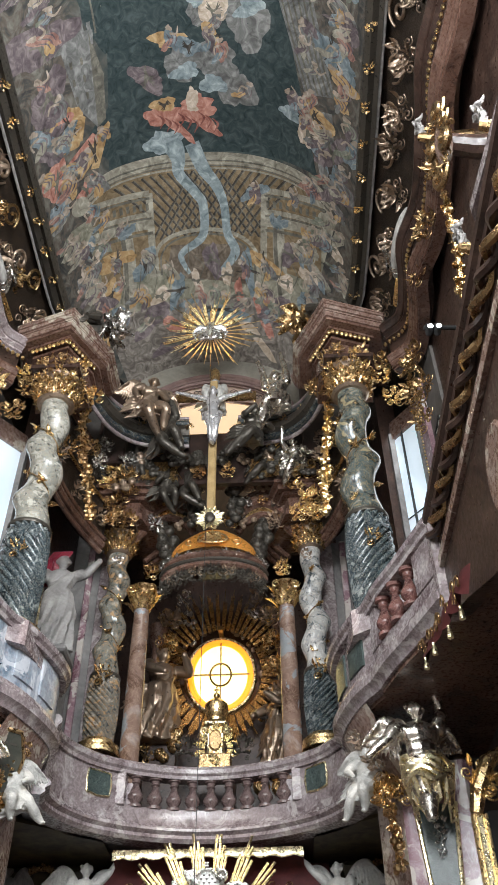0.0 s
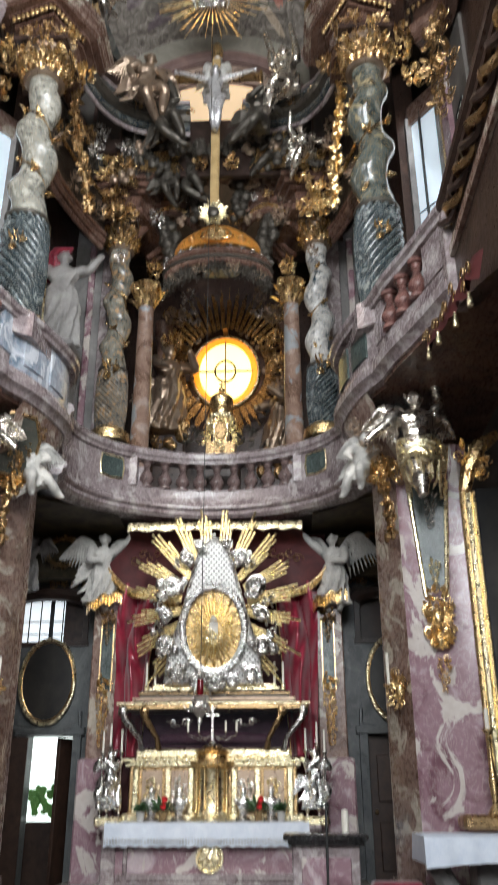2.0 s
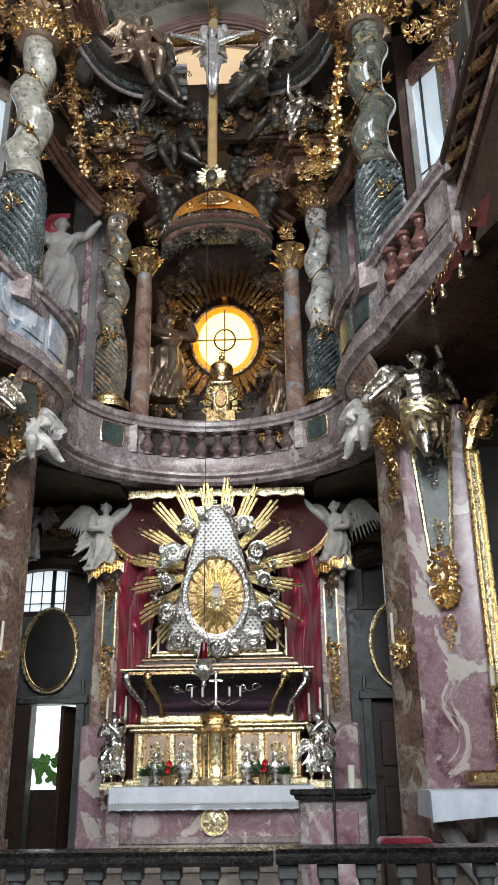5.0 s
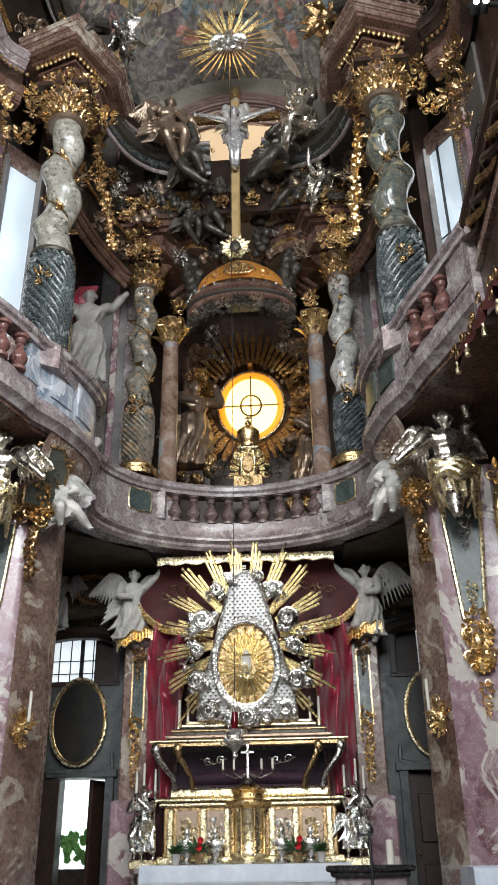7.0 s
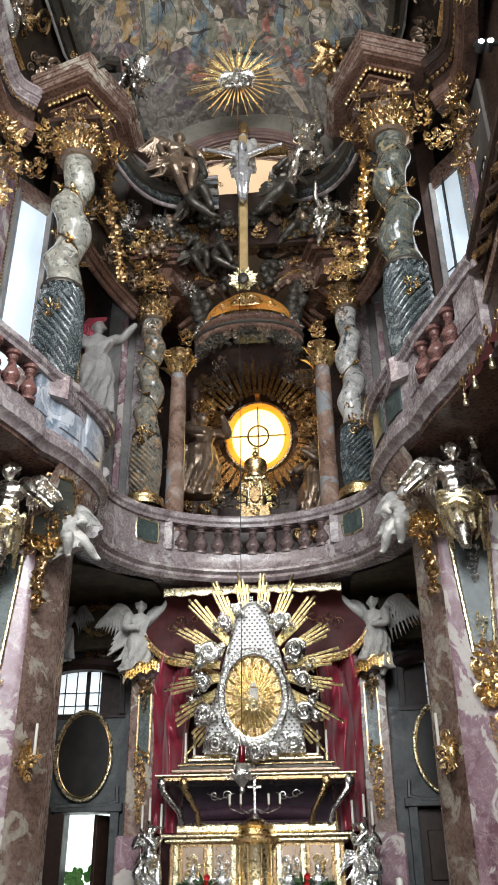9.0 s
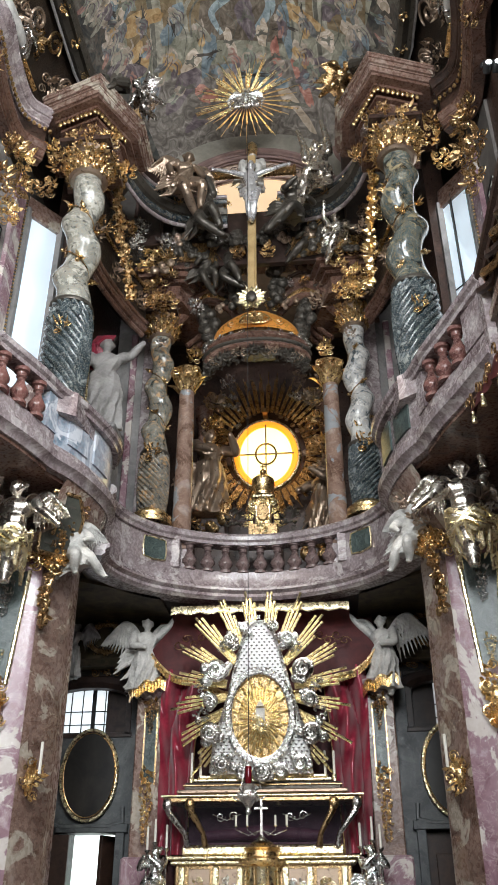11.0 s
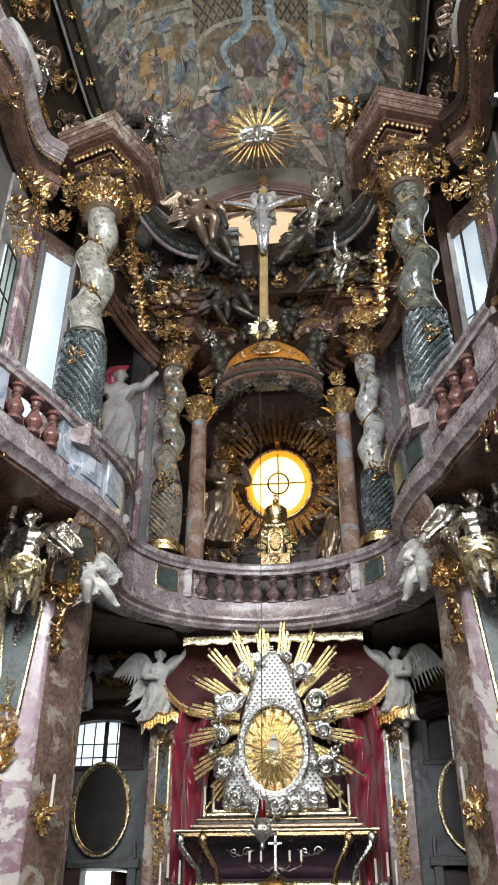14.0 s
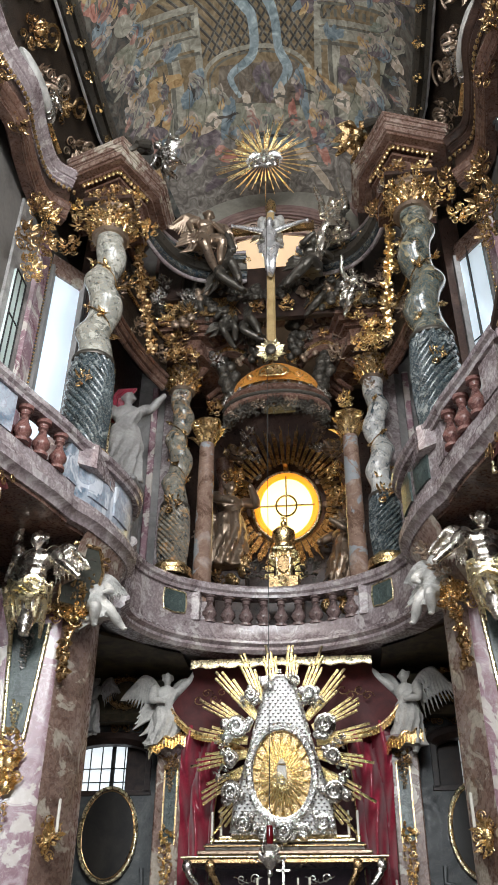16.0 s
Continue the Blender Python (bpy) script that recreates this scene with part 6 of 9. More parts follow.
# white statue in the side bay
fg = figure([((0.22, -0.05, 0.78), (0.33, -0.1, 0.9)), ((-0.19, -0.1, 0.62), (-0.16, -0.2, 0.55))], None, 0.95, 0, 10, 1.1, 0.95, 33)
statue("white_saint", fg, DIMSTUCCO, pose(-2.62, 12.0, 8.72) @ Matrix.Diagonal((1.95, 1.95, 1.95, 1)), "pale stucco saint holding a staff beside a column", voxel=0.01)
solo("saint_pedestal", Shape().box((-2.62, 12.05, 7.6), (0.6, 0.6, 2.2), bevel=0.04).box((-2.62, 12.0, 8.66), (0.72, 0.7, 0.12), bevel=0.03), GREYWALL, "grey marble pedestal of the white saint", "pedestal")
solo("saint_staff", Shape().tube([(-2.82, 11.75, 8.75), (-2.85, 11.72, 11.0)], 0.018, 8), GOLDPALE, "thin gilded staff of the white saint", "staff")
s = Shape()
for k in range(7):
    s.tube([(-2.95 + 0.03 * k, 12.1, 10.1), (-2.93 + 0.05 * k, 12.0, 10.55 + 0.03 * (k % 3)), (-2.85 + 0.05 * k, 12.15, 10.85)], 0.035, 6)
solo("red_drapery", s, VELVET, "bunched crimson drapery behind the white saint", "drapery")

# crucifix group
cru = thing("crucifix", "gilded wooden cross with a silver carved figure and rosette", "crucifix")
part("upright", Shape().box((0, 11.85, 13.08), (0.17, 0.1, 3.74), bevel=0.015), CROSSGOLD, cru)
part("crossbeam", Shape().box((0, 11.85, 14.47), (1.72, 0.1, 0.16), bevel=0.015), GOLDDARK, cru)
for x in (-0.86, 0.86):
    part("beam_end", Shape().box((x, 11.84, 14.47), (0.06, 0.13, 0.24), bevel=0.02), GOLDDARK, cru)
part("fillet", Shape().box((0, 11.78, 12.4), (0.11, 0.04, 2.2)), CROSSGOLD, cru)
fg = figure([((0.27, 0.0, 0.86), (0.47, 0.02, 0.95)), ((-0.27, 0.0, 0.86), (-0.47, 0.02, 0.95))], (((0.05, -0.05, 0.27), (0.015, 0.0, 0.02)), ((-0.03, -0.06, 0.27), (-0.01, -0.02, 0.02))), 0, 0, 0, 0.74, 0.9, 5, False)
for k in range(6):
    fg.tube([(0.12, -0.02, 0.53 - 0.012 * k), (0, -0.1, 0.5 - 0.02 * k), (-0.13, -0.01, 0.52 - 0.02 * k)], 0.018, 6)
cf = statue("carved_figure", fg, FIGURESILVER, pose(0, 11.68, 12.98) @ Matrix.Diagonal((1.62, 1.62, 1.62, 1)), "silver carved figure on the cross", voxel=0.01)
cf.parent = cru
for key in ("category", "group", "kind"):
    if key in cf:
        del cf[key]
s = Shape()
for k in range(16):
    a = 2 * math.pi * k / 16
    d = Vector((math.cos(a), 0, math.sin(a)))
    leaf(s, Vector((0, 11.74, 11.22)) + d * 0.1, d, Vector((0, -1, 0)), 0.2 if k % 2 else 0.15, 0.04, 0.2)
ros = part("rosette", s, GOLDPALE, cru, "pale gilded sunflower rosette")
part("rosette_eye", Shape().ell((0, 11.7, 11.22), (0.1, 0.05, 0.12)), BRONZE, ros)

fg = figure([((0.2, -0.02, 0.62), (0.16, -0.12, 0.5)), ((-0.2, -0.02, 0.62), (-0.16, -0.12, 0.5))], (((0.13, -0.25, 0.4), (0.12, -0.1, 0.1)), ((-0.13, -0.25, 0.4), (-0.12, -0.1, 0.1))), 0.8, 0, 0, 1.35, 1.15, 44)
statue("enthroned_figure", fg, WHITE, pose(0, 12.05, 14.1) @ Matrix.Diagonal((1.15, 1.15, 1.15, 1)), "pale gilded enthroned figure above the cross", voxel=0.012)
solo("triangular_halo", Shape().lathe((0, 12.0, 15.18), [(0.05, 0), (0.11, 0.04), (0.12, 0.14), (0.1, 0.26), (0.04, 0.34), (0.02, 0.38)], 14), GOLD, "gilded tiara of the enthroned figure", "tiara")
GROUP = [
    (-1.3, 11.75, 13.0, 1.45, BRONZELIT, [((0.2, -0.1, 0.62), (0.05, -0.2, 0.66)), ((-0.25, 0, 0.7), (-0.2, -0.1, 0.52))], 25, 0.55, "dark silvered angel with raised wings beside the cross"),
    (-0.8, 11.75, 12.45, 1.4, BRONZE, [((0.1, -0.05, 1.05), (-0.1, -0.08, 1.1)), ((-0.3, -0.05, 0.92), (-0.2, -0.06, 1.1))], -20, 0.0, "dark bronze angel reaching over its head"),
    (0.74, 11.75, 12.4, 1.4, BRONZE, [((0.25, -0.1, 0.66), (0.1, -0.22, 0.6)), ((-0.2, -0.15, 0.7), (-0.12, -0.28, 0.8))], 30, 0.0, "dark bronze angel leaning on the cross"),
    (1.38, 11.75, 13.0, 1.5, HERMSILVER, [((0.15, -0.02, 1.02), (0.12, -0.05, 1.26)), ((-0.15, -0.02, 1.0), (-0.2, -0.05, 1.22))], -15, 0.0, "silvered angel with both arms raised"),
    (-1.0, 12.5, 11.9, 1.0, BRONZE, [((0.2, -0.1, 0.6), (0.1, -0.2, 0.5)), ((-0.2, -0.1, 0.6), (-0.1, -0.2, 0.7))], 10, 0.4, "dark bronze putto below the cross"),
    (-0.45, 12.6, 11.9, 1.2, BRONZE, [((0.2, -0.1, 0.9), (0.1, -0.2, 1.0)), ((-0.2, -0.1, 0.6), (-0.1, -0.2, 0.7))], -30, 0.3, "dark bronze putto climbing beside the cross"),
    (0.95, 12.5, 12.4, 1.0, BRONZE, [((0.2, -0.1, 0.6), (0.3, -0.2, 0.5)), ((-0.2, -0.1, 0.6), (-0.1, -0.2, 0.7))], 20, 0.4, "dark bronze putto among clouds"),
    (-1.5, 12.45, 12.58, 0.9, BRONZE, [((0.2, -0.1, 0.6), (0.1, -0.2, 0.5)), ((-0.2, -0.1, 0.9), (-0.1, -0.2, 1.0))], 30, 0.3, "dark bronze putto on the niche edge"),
    (1.75, 12.15, 12.2, 1.1, HERMSILVER, [((0.2, -0.1, 0.6), (0.3, -0.2, 0.5)), ((-0.2, -0.1, 0.9), (-0.15, -0.2, 1.15))], 0, 0.3, "silvered cherub holding a rod above the column"),
]
for i, (x, y, z, h, mt, arms, tn, wg, lab) in enumerate(GROUP):
    q = random.Random(2000 + i)
    side_ = 1 if x < 0 else -1
    legs_ = (((0.16 * side_ + 0.04, -0.2, 0.4), (0.24 * side_, -0.06, 0.14)), ((-0.1 + 0.1 * side_, -0.14, 0.3), (-0.04 + 0.3 * side_, 0.06, 0.06)))
    fg = figure(arms, legs_, 0.4, wg, tn, 1.2, 1.15, 50 + i)
    statue("angel_figure", fg, mt, pose(x, y - (0.38 if abs(x) > 1.1 and z > 12.9 else 0.12), z, 6, side_ * (-5 if abs(x) < 1.0 else q.uniform(3, 10)), 0) @ Matrix.Diagonal((h, h, h, 1)), lab, group="angels round the cross")
bank = thing("cloud_bank", "dark bronze clouds behind the cross group", "cloud")
for k in range(30):
    q = random.Random(300 + k)
    s = Shape()
    x = -1.75 + 3.5 * k / 29 + q.uniform(-0.1, 0.1)
    cloud(s, (x, 12.25 + q.uniform(-0.25, 0.1), 13.05 + 0.3 * math.cos(x * 1.4) + q.uniform(-0.4, 0.25)), 0.2, 320 + k, 5)
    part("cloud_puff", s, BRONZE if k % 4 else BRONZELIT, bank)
# dark hanging clusters of cloud balls on both sides of the niche's crown
for sx in (-1, 1):
    for k, (x0, y0, z0, x1, z1, n) in enumerate(((0.42, 12.75, 12.95, 0.38, 12.0, 16), (1.0, 13.0, 12.1, 0.82, 10.9, 22))):
        cl = thing("cloud_cluster", "hanging cluster of dark bronzed cloud balls", "cloud", "cloud clusters")
        q = random.Random(900 + k)
        for i in range(n):
            f = i / (n - 1)
            r_ = q.uniform(0.08, 0.14)
            s = Shape()
            c = Vector((sx * (x0 + (x1 - x0) * f) + q.uniform(-0.13, 0.13), y0 + q.uniform(-0.1, 0.12), z0 + (z1 - z0) * f + q.uniform(-0.05, 0.05)))
            s.ell(c, (r_, r_ * 0.8, r_), None, 12, 8)
            scroll(s, c + Vector((0, -r_ * 0.72, 0)), Vector((1, 0, 0)), Vector((0, 0, 1)), r_ * 0.62, q.choice((-1, 1)), 1.5, 0.14)
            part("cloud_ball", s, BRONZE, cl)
for sx in (-1, 1):
    # gold trellis panel
    tr = thing("gold_trellis", "gilded trellis panel below the arch", "trellis", "gold trellises")
    part("ground", Shape().prism([(sx * 0.7, 12.55), (sx * 1.45, 12.68), (sx * 1.42, 13.08), (sx * 0.75, 13.08)], 12.24, 12.28, "y"), GOLD, tr)
    s = Shape()
    for k in range(9):
        for dd in (-1, 1):
            x = sx * (0.75 + 0.075 * k)
            s.tube([(x - dd * 0.13, 12.225, 12.6), (x + dd * 0.13, 12.225, 13.06)], 0.011, 4)
    part("lattice", s, GOLDDARK, tr)
    # dark rolled cornice that swings from the big column to the cross
    roll = smooth_path([(sx * 2.4, 10.0, 13.62), (sx * 2.2, 10.6, 13.5), (sx * 1.95, 11.2, 13.45), (sx * 1.6, 11.75, 13.58), (sx * 1.1, 12.05, 13.7), (sx * 0.5, 12.1, 13.72)], 7)
    gc = thing("swinging_cornice", "dark green rolled cornice hung with gilded leaves", "cornice", "swinging cornices")
    for dz, dy, r in ((0, 0, 0.17), (0.17, -0.1, 0.07), (-0.2, 0.02, 0.09), (0.28, -0.14, 0.04), (-0.32, 0.05, 0.04)):
        part("roll", Shape().tube([p + Vector((0, dy, dz)) for p in roll], r, 8), RAIL if r < 0.05 else GREENDARK if dz else BRONZE, gc)
    s = Shape()
    for k in range(5, len(roll), 6):
        bouquet(s, roll[k] + Vector((0, -0.12, 0.05)), (0, -1, 0.3), 0.16, 400 + k, 6, 2, 4)
    part("leafwork", s, GOLDDARK, gc)
    # hanging gold garland beside the column
    hg = Shape()
    swag(hg, [(-2.17, 10.45, 13.0), (-2.24, 10.5, 12.4), (-2.14, 10.55, 11.8), (-2.0, 10.6, 11.1), (-1.9, 10.7, 10.5)] if sx < 0 else [(2.1, 10.4, 13.2), (2.2, 10.5, 12.5), (2.1, 10.5, 11.8), (2.06, 10.6, 11.1), (2.0, 10.7, 10.5)], 0.12, 17 + sx)
    solo("gilded_garland", hg, GOLDDARK if sx < 0 else GOLD, "gilded garland of leaves hanging beside the column", "garland", "hanging garlands")

# dark concave screens between the large and the slim columns, ribbed, with a moulded foot
for sx in (-1, 1):
    line = smooth_path([(sx * 2.62, 10.25, 0), (sx * 2.62, 10.9, 0), (sx * 2.5, 11.6, 0), (sx * 2.3, 12.2, 0), (sx * 2.12, 12.5, 0)], 6)
    sc = thing("concave_screen", "dark ribbed concave entablature between the columns", "entablature", "concave screens")
    rows = []
    for z, o in ((11.25, 0.0), (11.6, 0.05), (12.1, 0.02), (12.7, -0.05), (13.3, -0.1)):
        rows.append([(p.x - sx * o + sx * 0.012 * (i % 3 == 0), p.y, z) for i, p in enumerate(line)] + [(p.x + sx * 0.14, p.y + 0.05, z) for p in reversed(line)])
    part("panel", Shape().grid(rows, True), COVE, sc)
    for z, o, r in ((11.22, 0.02, 0.085), (11.36, 0.06, 0.05), (11.08, 0.0, 0.05), (12.2, 0.05, 0.035), (13.2, 0.02, 0.07)):
        part("moulding", Shape().tube([(p.x - sx * o, p.y, z + 0.12 * math.sin(math.pi * i / len(line))) for i, p in enumerate(line)], r, 8), ALTARBROWN if r > 0.04 else OLDGOLD, sc)
    for k in range(7):
        s = Shape()
        p = line[2 + 3 * k]
        bouquet(s, (p.x - sx * 0.08, p.y - 0.03, 11.75 + 0.5 * (k % 3)), (-sx * 0.8, -0.6, -0.1), 0.2, 1900 + k, 8, 4, 5, 1.4)
        part("relief", s, (BRONZELIT, GOLDDARK, BRONZE)[k % 3], sc)

# broken pediment over the niche: swept marble mouldings with dark puffs between
for sx in (-1, 1):
    pd = thing("broken_pediment", "swept red-brown marble pediment moulding over the niche", "pediment", "broken pediments")
    line = smooth_path([(sx * 1.95, 12.75, 11.72), (sx * 1.6, 12.85, 11.9), (sx * 1.3, 12.95, 12.3), (sx * 0.95, 13.0, 12.52), (sx * 0.6, 13.1, 12.42), (sx * 0.42, 13.15, 12.22)], 7)
    for dz, dy, r, mt in ((0.0, 0.0, 0.11, ALTARBROWN), (0.13, -0.08, 0.075, PIER), (0.24, -0.13, 0.05, ALTARBROWN), (-0.12, 0.02, 0.06, OLDGOLD), (-0.24, 0.06, 0.09, ALTARBROWN)):
        part("moulding", Shape().tube([p + Vector((0, dy, dz)) for p in line], r, 8), mt, pd)
    for k in range(6):
        s = Shape()
        p = line[3 + 6 * k] if 3 + 6 * k < len(line) else line[-1]
        bouquet(s, p + Vector((0, -0.18, 0.05 - 0.1 * (k % 2))), (0, -1, -0.1), 0.15, 1500 + k, 8, 4, 6)
        part("carved_leafwork", s, (OLDGOLD, SILVERDULL, BRONZELIT)[k % 3], pd)
    for k in range(7):
        s = Shape()
        qq = random.Random(1600 + k)
        cloud(s, (sx * qq.uniform(0.5, 1.5), 12.9 + qq.uniform(-0.1, 0.2), qq.uniform(11.75, 12.9)), 0.14, 1610 + k, 5)
        part("dark_puff", s, BRONZELIT if k % 2 else BRONZE, pd)

# carved clusters over the dark woodwork beside and above the niche
CARVE = [(1.62, 12.35, 11.75, 0.22), (1.2, 12.9, 12.0, 0.24), (0.9, 13.1, 12.5, 0.24), (1.35, 12.6, 13.0, 0.26), (2.2, 12.4, 13.1, 0.24), (0.62, 12.9, 12.95, 0.22),
         (1.3, 13.5, 11.3, 0.22), (1.2, 13.7, 10.9, 0.2), (2.3, 11.6, 12.9, 0.22), (2.05, 11.3, 12.3, 0.2), (1.1, 14.6, 10.9, 0.22), (0.75, 14.6, 11.35, 0.22), (0.4, 13.9, 11.75, 0.14),
         (1.75, 12.5, 10.9, 0.14), (0.25, 13.85, 12.75, 0.2), (0.66, 13.65, 12.7, 0.22), (0.98, 13.35, 12.95, 0.24), (0.35, 13.1, 13.15, 0.22), (0.3, 12.22, 12.75, 0.2), (0.75, 12.2, 13.35, 0.22), (1.2, 12.18, 13.35, 0.22), (1.7, 12.1, 13.0, 0.24), (1.65, 12.15, 12.7, 0.2), (2.15, 11.9, 13.25, 0.2), (2.35, 12.3, 11.7, 0.2), (0.3, 12.5, 13.0, 0.22), (1.95, 12.2, 11.6, 0.18)]
for sx in (-1, 1):
    for i, (x, y, z, r) in enumerate(CARVE):
        s = Shape()
        bouquet(s, (sx * x, y, z), (-sx * 0.2, -1, -0.2), r, 1000 + i * 3 + sx, 9, 5, 7, 1.1)
        part("carved_boss", s, (GOLDDARK, GOLD, SILVERDULL, BRONZELIT)[(i * 2 + (sx > 0)) % 4], [o for o in scene.objects if o.name.startswith("inner_entablature")][0 if sx < 0 else 1], ("dull gilded", "bright gilded", "tarnished silver", "lit-toned bronze")[(i * 2 + (sx > 0)) % 4] + " carved boss")

# ---- piers: herms, inlays, gilded drops ----
for sx in (-1, 1):
    fg = figure([((0.2, 0.0, 0.94), (0.14, -0.04, 1.1)), ((-0.26, -0.02, 0.68), (-0.4, 0.0, 0.56))] if sx > 0 else [((0.26, -0.02, 0.68), (0.4, 0.0, 0.56)), ((-0.2, 0.0, 0.94), (-0.14, -0.04, 1.1))], (((0.06, 0, 0.4), (0.05, 0, 0.3)), ((-0.06, 0, 0.4), (-0.05, 0, 0.3))), 0, 0.42, sx * 12, 1.25, 1.05, 60, False)
    fg.tube([(0, 0, 0.55), (0, 0, 0.3), (0, -0.02, 0.12)], [0.12, 0.085, 0.035], 14)
    statue("silver_herm", fg, HERMSILVER, pose(sx * 2.74, 9.22, 4.84) @ Matrix.Diagonal((1.56, 1.56, 1.56, 1)), "polished silver winged herm bearing the gallery on its arm", group="silver herms")
    sk = Shape()
    for i in range(5):
        o = 0.05 * i
        sk.tube([(sx * 2.76 + 0.26 * math.cos(a), 9.22 + 0.2 * math.sin(a), 5.66 - o + 0.05 * math.sin(4 * a + i)) for a in np.linspace(0, 6.28, 25)], 0.035, 6)
    for k in (-1, 1):
        sk.tube([(sx * 2.76 + 0.24 * k, 9.12, 5.62), (sx * 2.78 + 0.22 * k, 9.25, 5.4), (sx * 2.83 + 0.18 * k, 9.5, 5.1)], [0.07, 0.06, 0.02], 8)
    for k in range(6):
        a = math.pi * (1.0 + k / 5)
        sk.tube([(sx * 2.76 + 0.22 * math.cos(a), 9.22 + 0.18 * math.sin(a), 5.5), (sx * 2.78 + 0.17 * math.cos(a + 0.2), 9.27 + 0.14 * math.sin(a), 5.25), (sx * 2.8 + 0.1 * math.cos(a), 9.36 + 0.1 * math.sin(a), 5.16 + 0.07 * (k % 2))], [0.045, 0.03, 0.008], 7)
    solo("herm_drapery", sk, GOLDPALE, "gilded waistcloth of the silver herm", "drapery", "herm drapery")
    inl = thing("pier_inlay", "tapering green marble inlay with gilded edges on the pier", "inlay", "pier inlays")
    yv = 9.73

    def pt(x, z, d=0.0):
        return (sx * x, 9.86 - 0.2 * (x - 2.6) - 0.02 - d, z)
    part("marble_strip", Shape().grid([[pt(2.78, 4.05, 0.02), pt(3.0, 4.05, 0.02)], [pt(2.68, 5.4, 0.02), pt(3.1, 5.4, 0.02)]]).grid([[pt(2.78, 4.05, -0.03), pt(3.0, 4.05, -0.03)], [pt(2.68, 5.4, -0.03), pt(3.1, 5.4, -0.03)]]), INLAY, inl)
    for a, b in ((2.77, 2.66), (3.01, 3.12)):
        part("gilded_edge", Shape().tube([pt(a, 3.98, 0.03), pt(b, 5.4, 0.03)], 0.028, 8), GOLDPALE, inl)
    s = Shape()
    drop(s, pt(2.89, 5.2, 0.05), (0, -1, 0), 0.13, 0.4, 500)
    part("upper_drop", s, SILVERDULL, inl)
    s = Shape()
    drop(s, pt(2.89, 4.35, 0.05), (0, -1, 0), 0.1, 0.25, 505)
    part("middle_drop", s, GOLDPALE, inl)
    s = Shape()
    bouquet(s, pt(2.89, 3.9, 0.05), (0, -1, 0), 0.22, 510, 9, 4, 6, 1.1)
    for zc, sz in ((3.72, 0.22), (3.46, 0.2)):
        s.ell(pt(2.89, zc, 0.05), (0.07, 0.05, 0.1), None, 12, 8)
        for k in range(7):
            a = radians(-90 + (k - 3) * 26)
            leaf(s, pt(2.89, zc + 0.05, 0.05), Vector((math.cos(a), 0, math.sin(a))), Vector((0, -1, 0)), sz, sz * 0.17, 0.5)
        for k in (-1, 1):
            scroll(s, pt(2.89 + 0.12 * k, zc + 0.1, 0.06), Vector((1, 0, 0)), Vector((0, 0, 1)), 0.075, k, 1.4, 0.22)
    bouquet(s, pt(2.89, 3.5, 0.06), (0, -1, 0), 0.2, 512, 8, 4, 5, 1.0)
    drop(s, pt(2.89, 3.2, 0.05), (0, -1, 0), 0.13, 0.3, 515)
    part("mask_cartouche", s, GOLD, inl, "gilded mask cartouche with hanging leaves")
    # gilded capital at the pier's inner corner
    cap = thing("pier_capital", "gilded scrolled capital with fruit hanging at the pier", "capital", "pier capitals")
    s = Shape()
    for k in range(4):
        scroll(s, (sx * (2.3 + 0.12 * k), 9.86 - 0.04 * k, 5.72 - 0.05 * (k % 2)), Vector((sx, -0.3, 0)).normalized(), Vector((0, 0, 1)), 0.13, sx * (1 if k % 2 else -1), 1.6, 0.2)
    part("volute_row", s, OLDGOLD, cap)
    s = Shape()
    bouquet(s, (sx * 2.36, 9.8, 5.56), (-sx * 0.5, -1, 0), 0.27, 520, 16, 8, 16, 0.9)
    bouquet(s, (sx * 2.56, 9.75, 5.55), (0, -1, 0), 0.2, 521, 8, 3, 8, 1)
    part("acanthus_boss", s, OLDGOLD, cap)
    s = Shape()
    swag(s, [(sx * 2.36, 9.84, 5.4), (sx * 2.42, 9.8, 5.1), (sx * 2.42, 9.88, 4.75)], 0.1, 523)
    part("fruit_drop", s, GOLDDARK, cap, "dull gilded fruit drop")
    part("abacus", Shape().prism([(sx * 2.18, 10.4), (sx * 2.44, 9.72), (sx * 2.7, 9.72), (sx * 2.7, 10.9), (sx * 2.2, 10.9)], 5.86, 5.98, "z"), PIER, cap)
    s = Shape()
    bouquet(s, (sx * 2.4, 10.0, 2.95), (-sx * 0.9, -1, 0), 0.2, 530, 10, 4, 6, 1.5)
    s.ell((sx * 2.42, 10.02, 2.95), (0.06, 0.06, 0.17), None, 12, 8)
    solo("pier_sconce", s, GOLD, "gilded leafy sconce on the pier's side", "sconce", "pier sconces")
    solo("sconce_candle", Shape().lathe((sx * 2.28, 9.92, 3.0), [(0.018, 0), (0.018, 0.34), (0.004, 0.35)], 10), WAX, "white candle on the pier sconce", "candle", "sconce candles")
    # white putto perched at the end of the gallery
    fg = figure([((0.2, -0.14, 0.64), (0.06, -0.24, 0.62)), ((-0.22, -0.06, 0.86), (-0.3, -0.1, 1.05))] if sx < 0 else [((0.22, -0.06, 0.8), (0.34, 0.0, 0.92)), ((-0.2, -0.14, 0.64), (-0.05, -0.24, 0.58))],
                (((0.13, -0.24, 0.42), (0.12, -0.1, 0.2)), ((-0.1, -0.12, 0.3), (-0.16, -0.06, 0.06))) if sx > 0 else (((0.16, -0.14, 0.32), (0.3, -0.08, 0.1)), ((-0.12, -0.24, 0.42), (-0.12, -0.1, 0.2))), 0.5, 0.62, -sx * 30, 1.3, 1.6, 70)
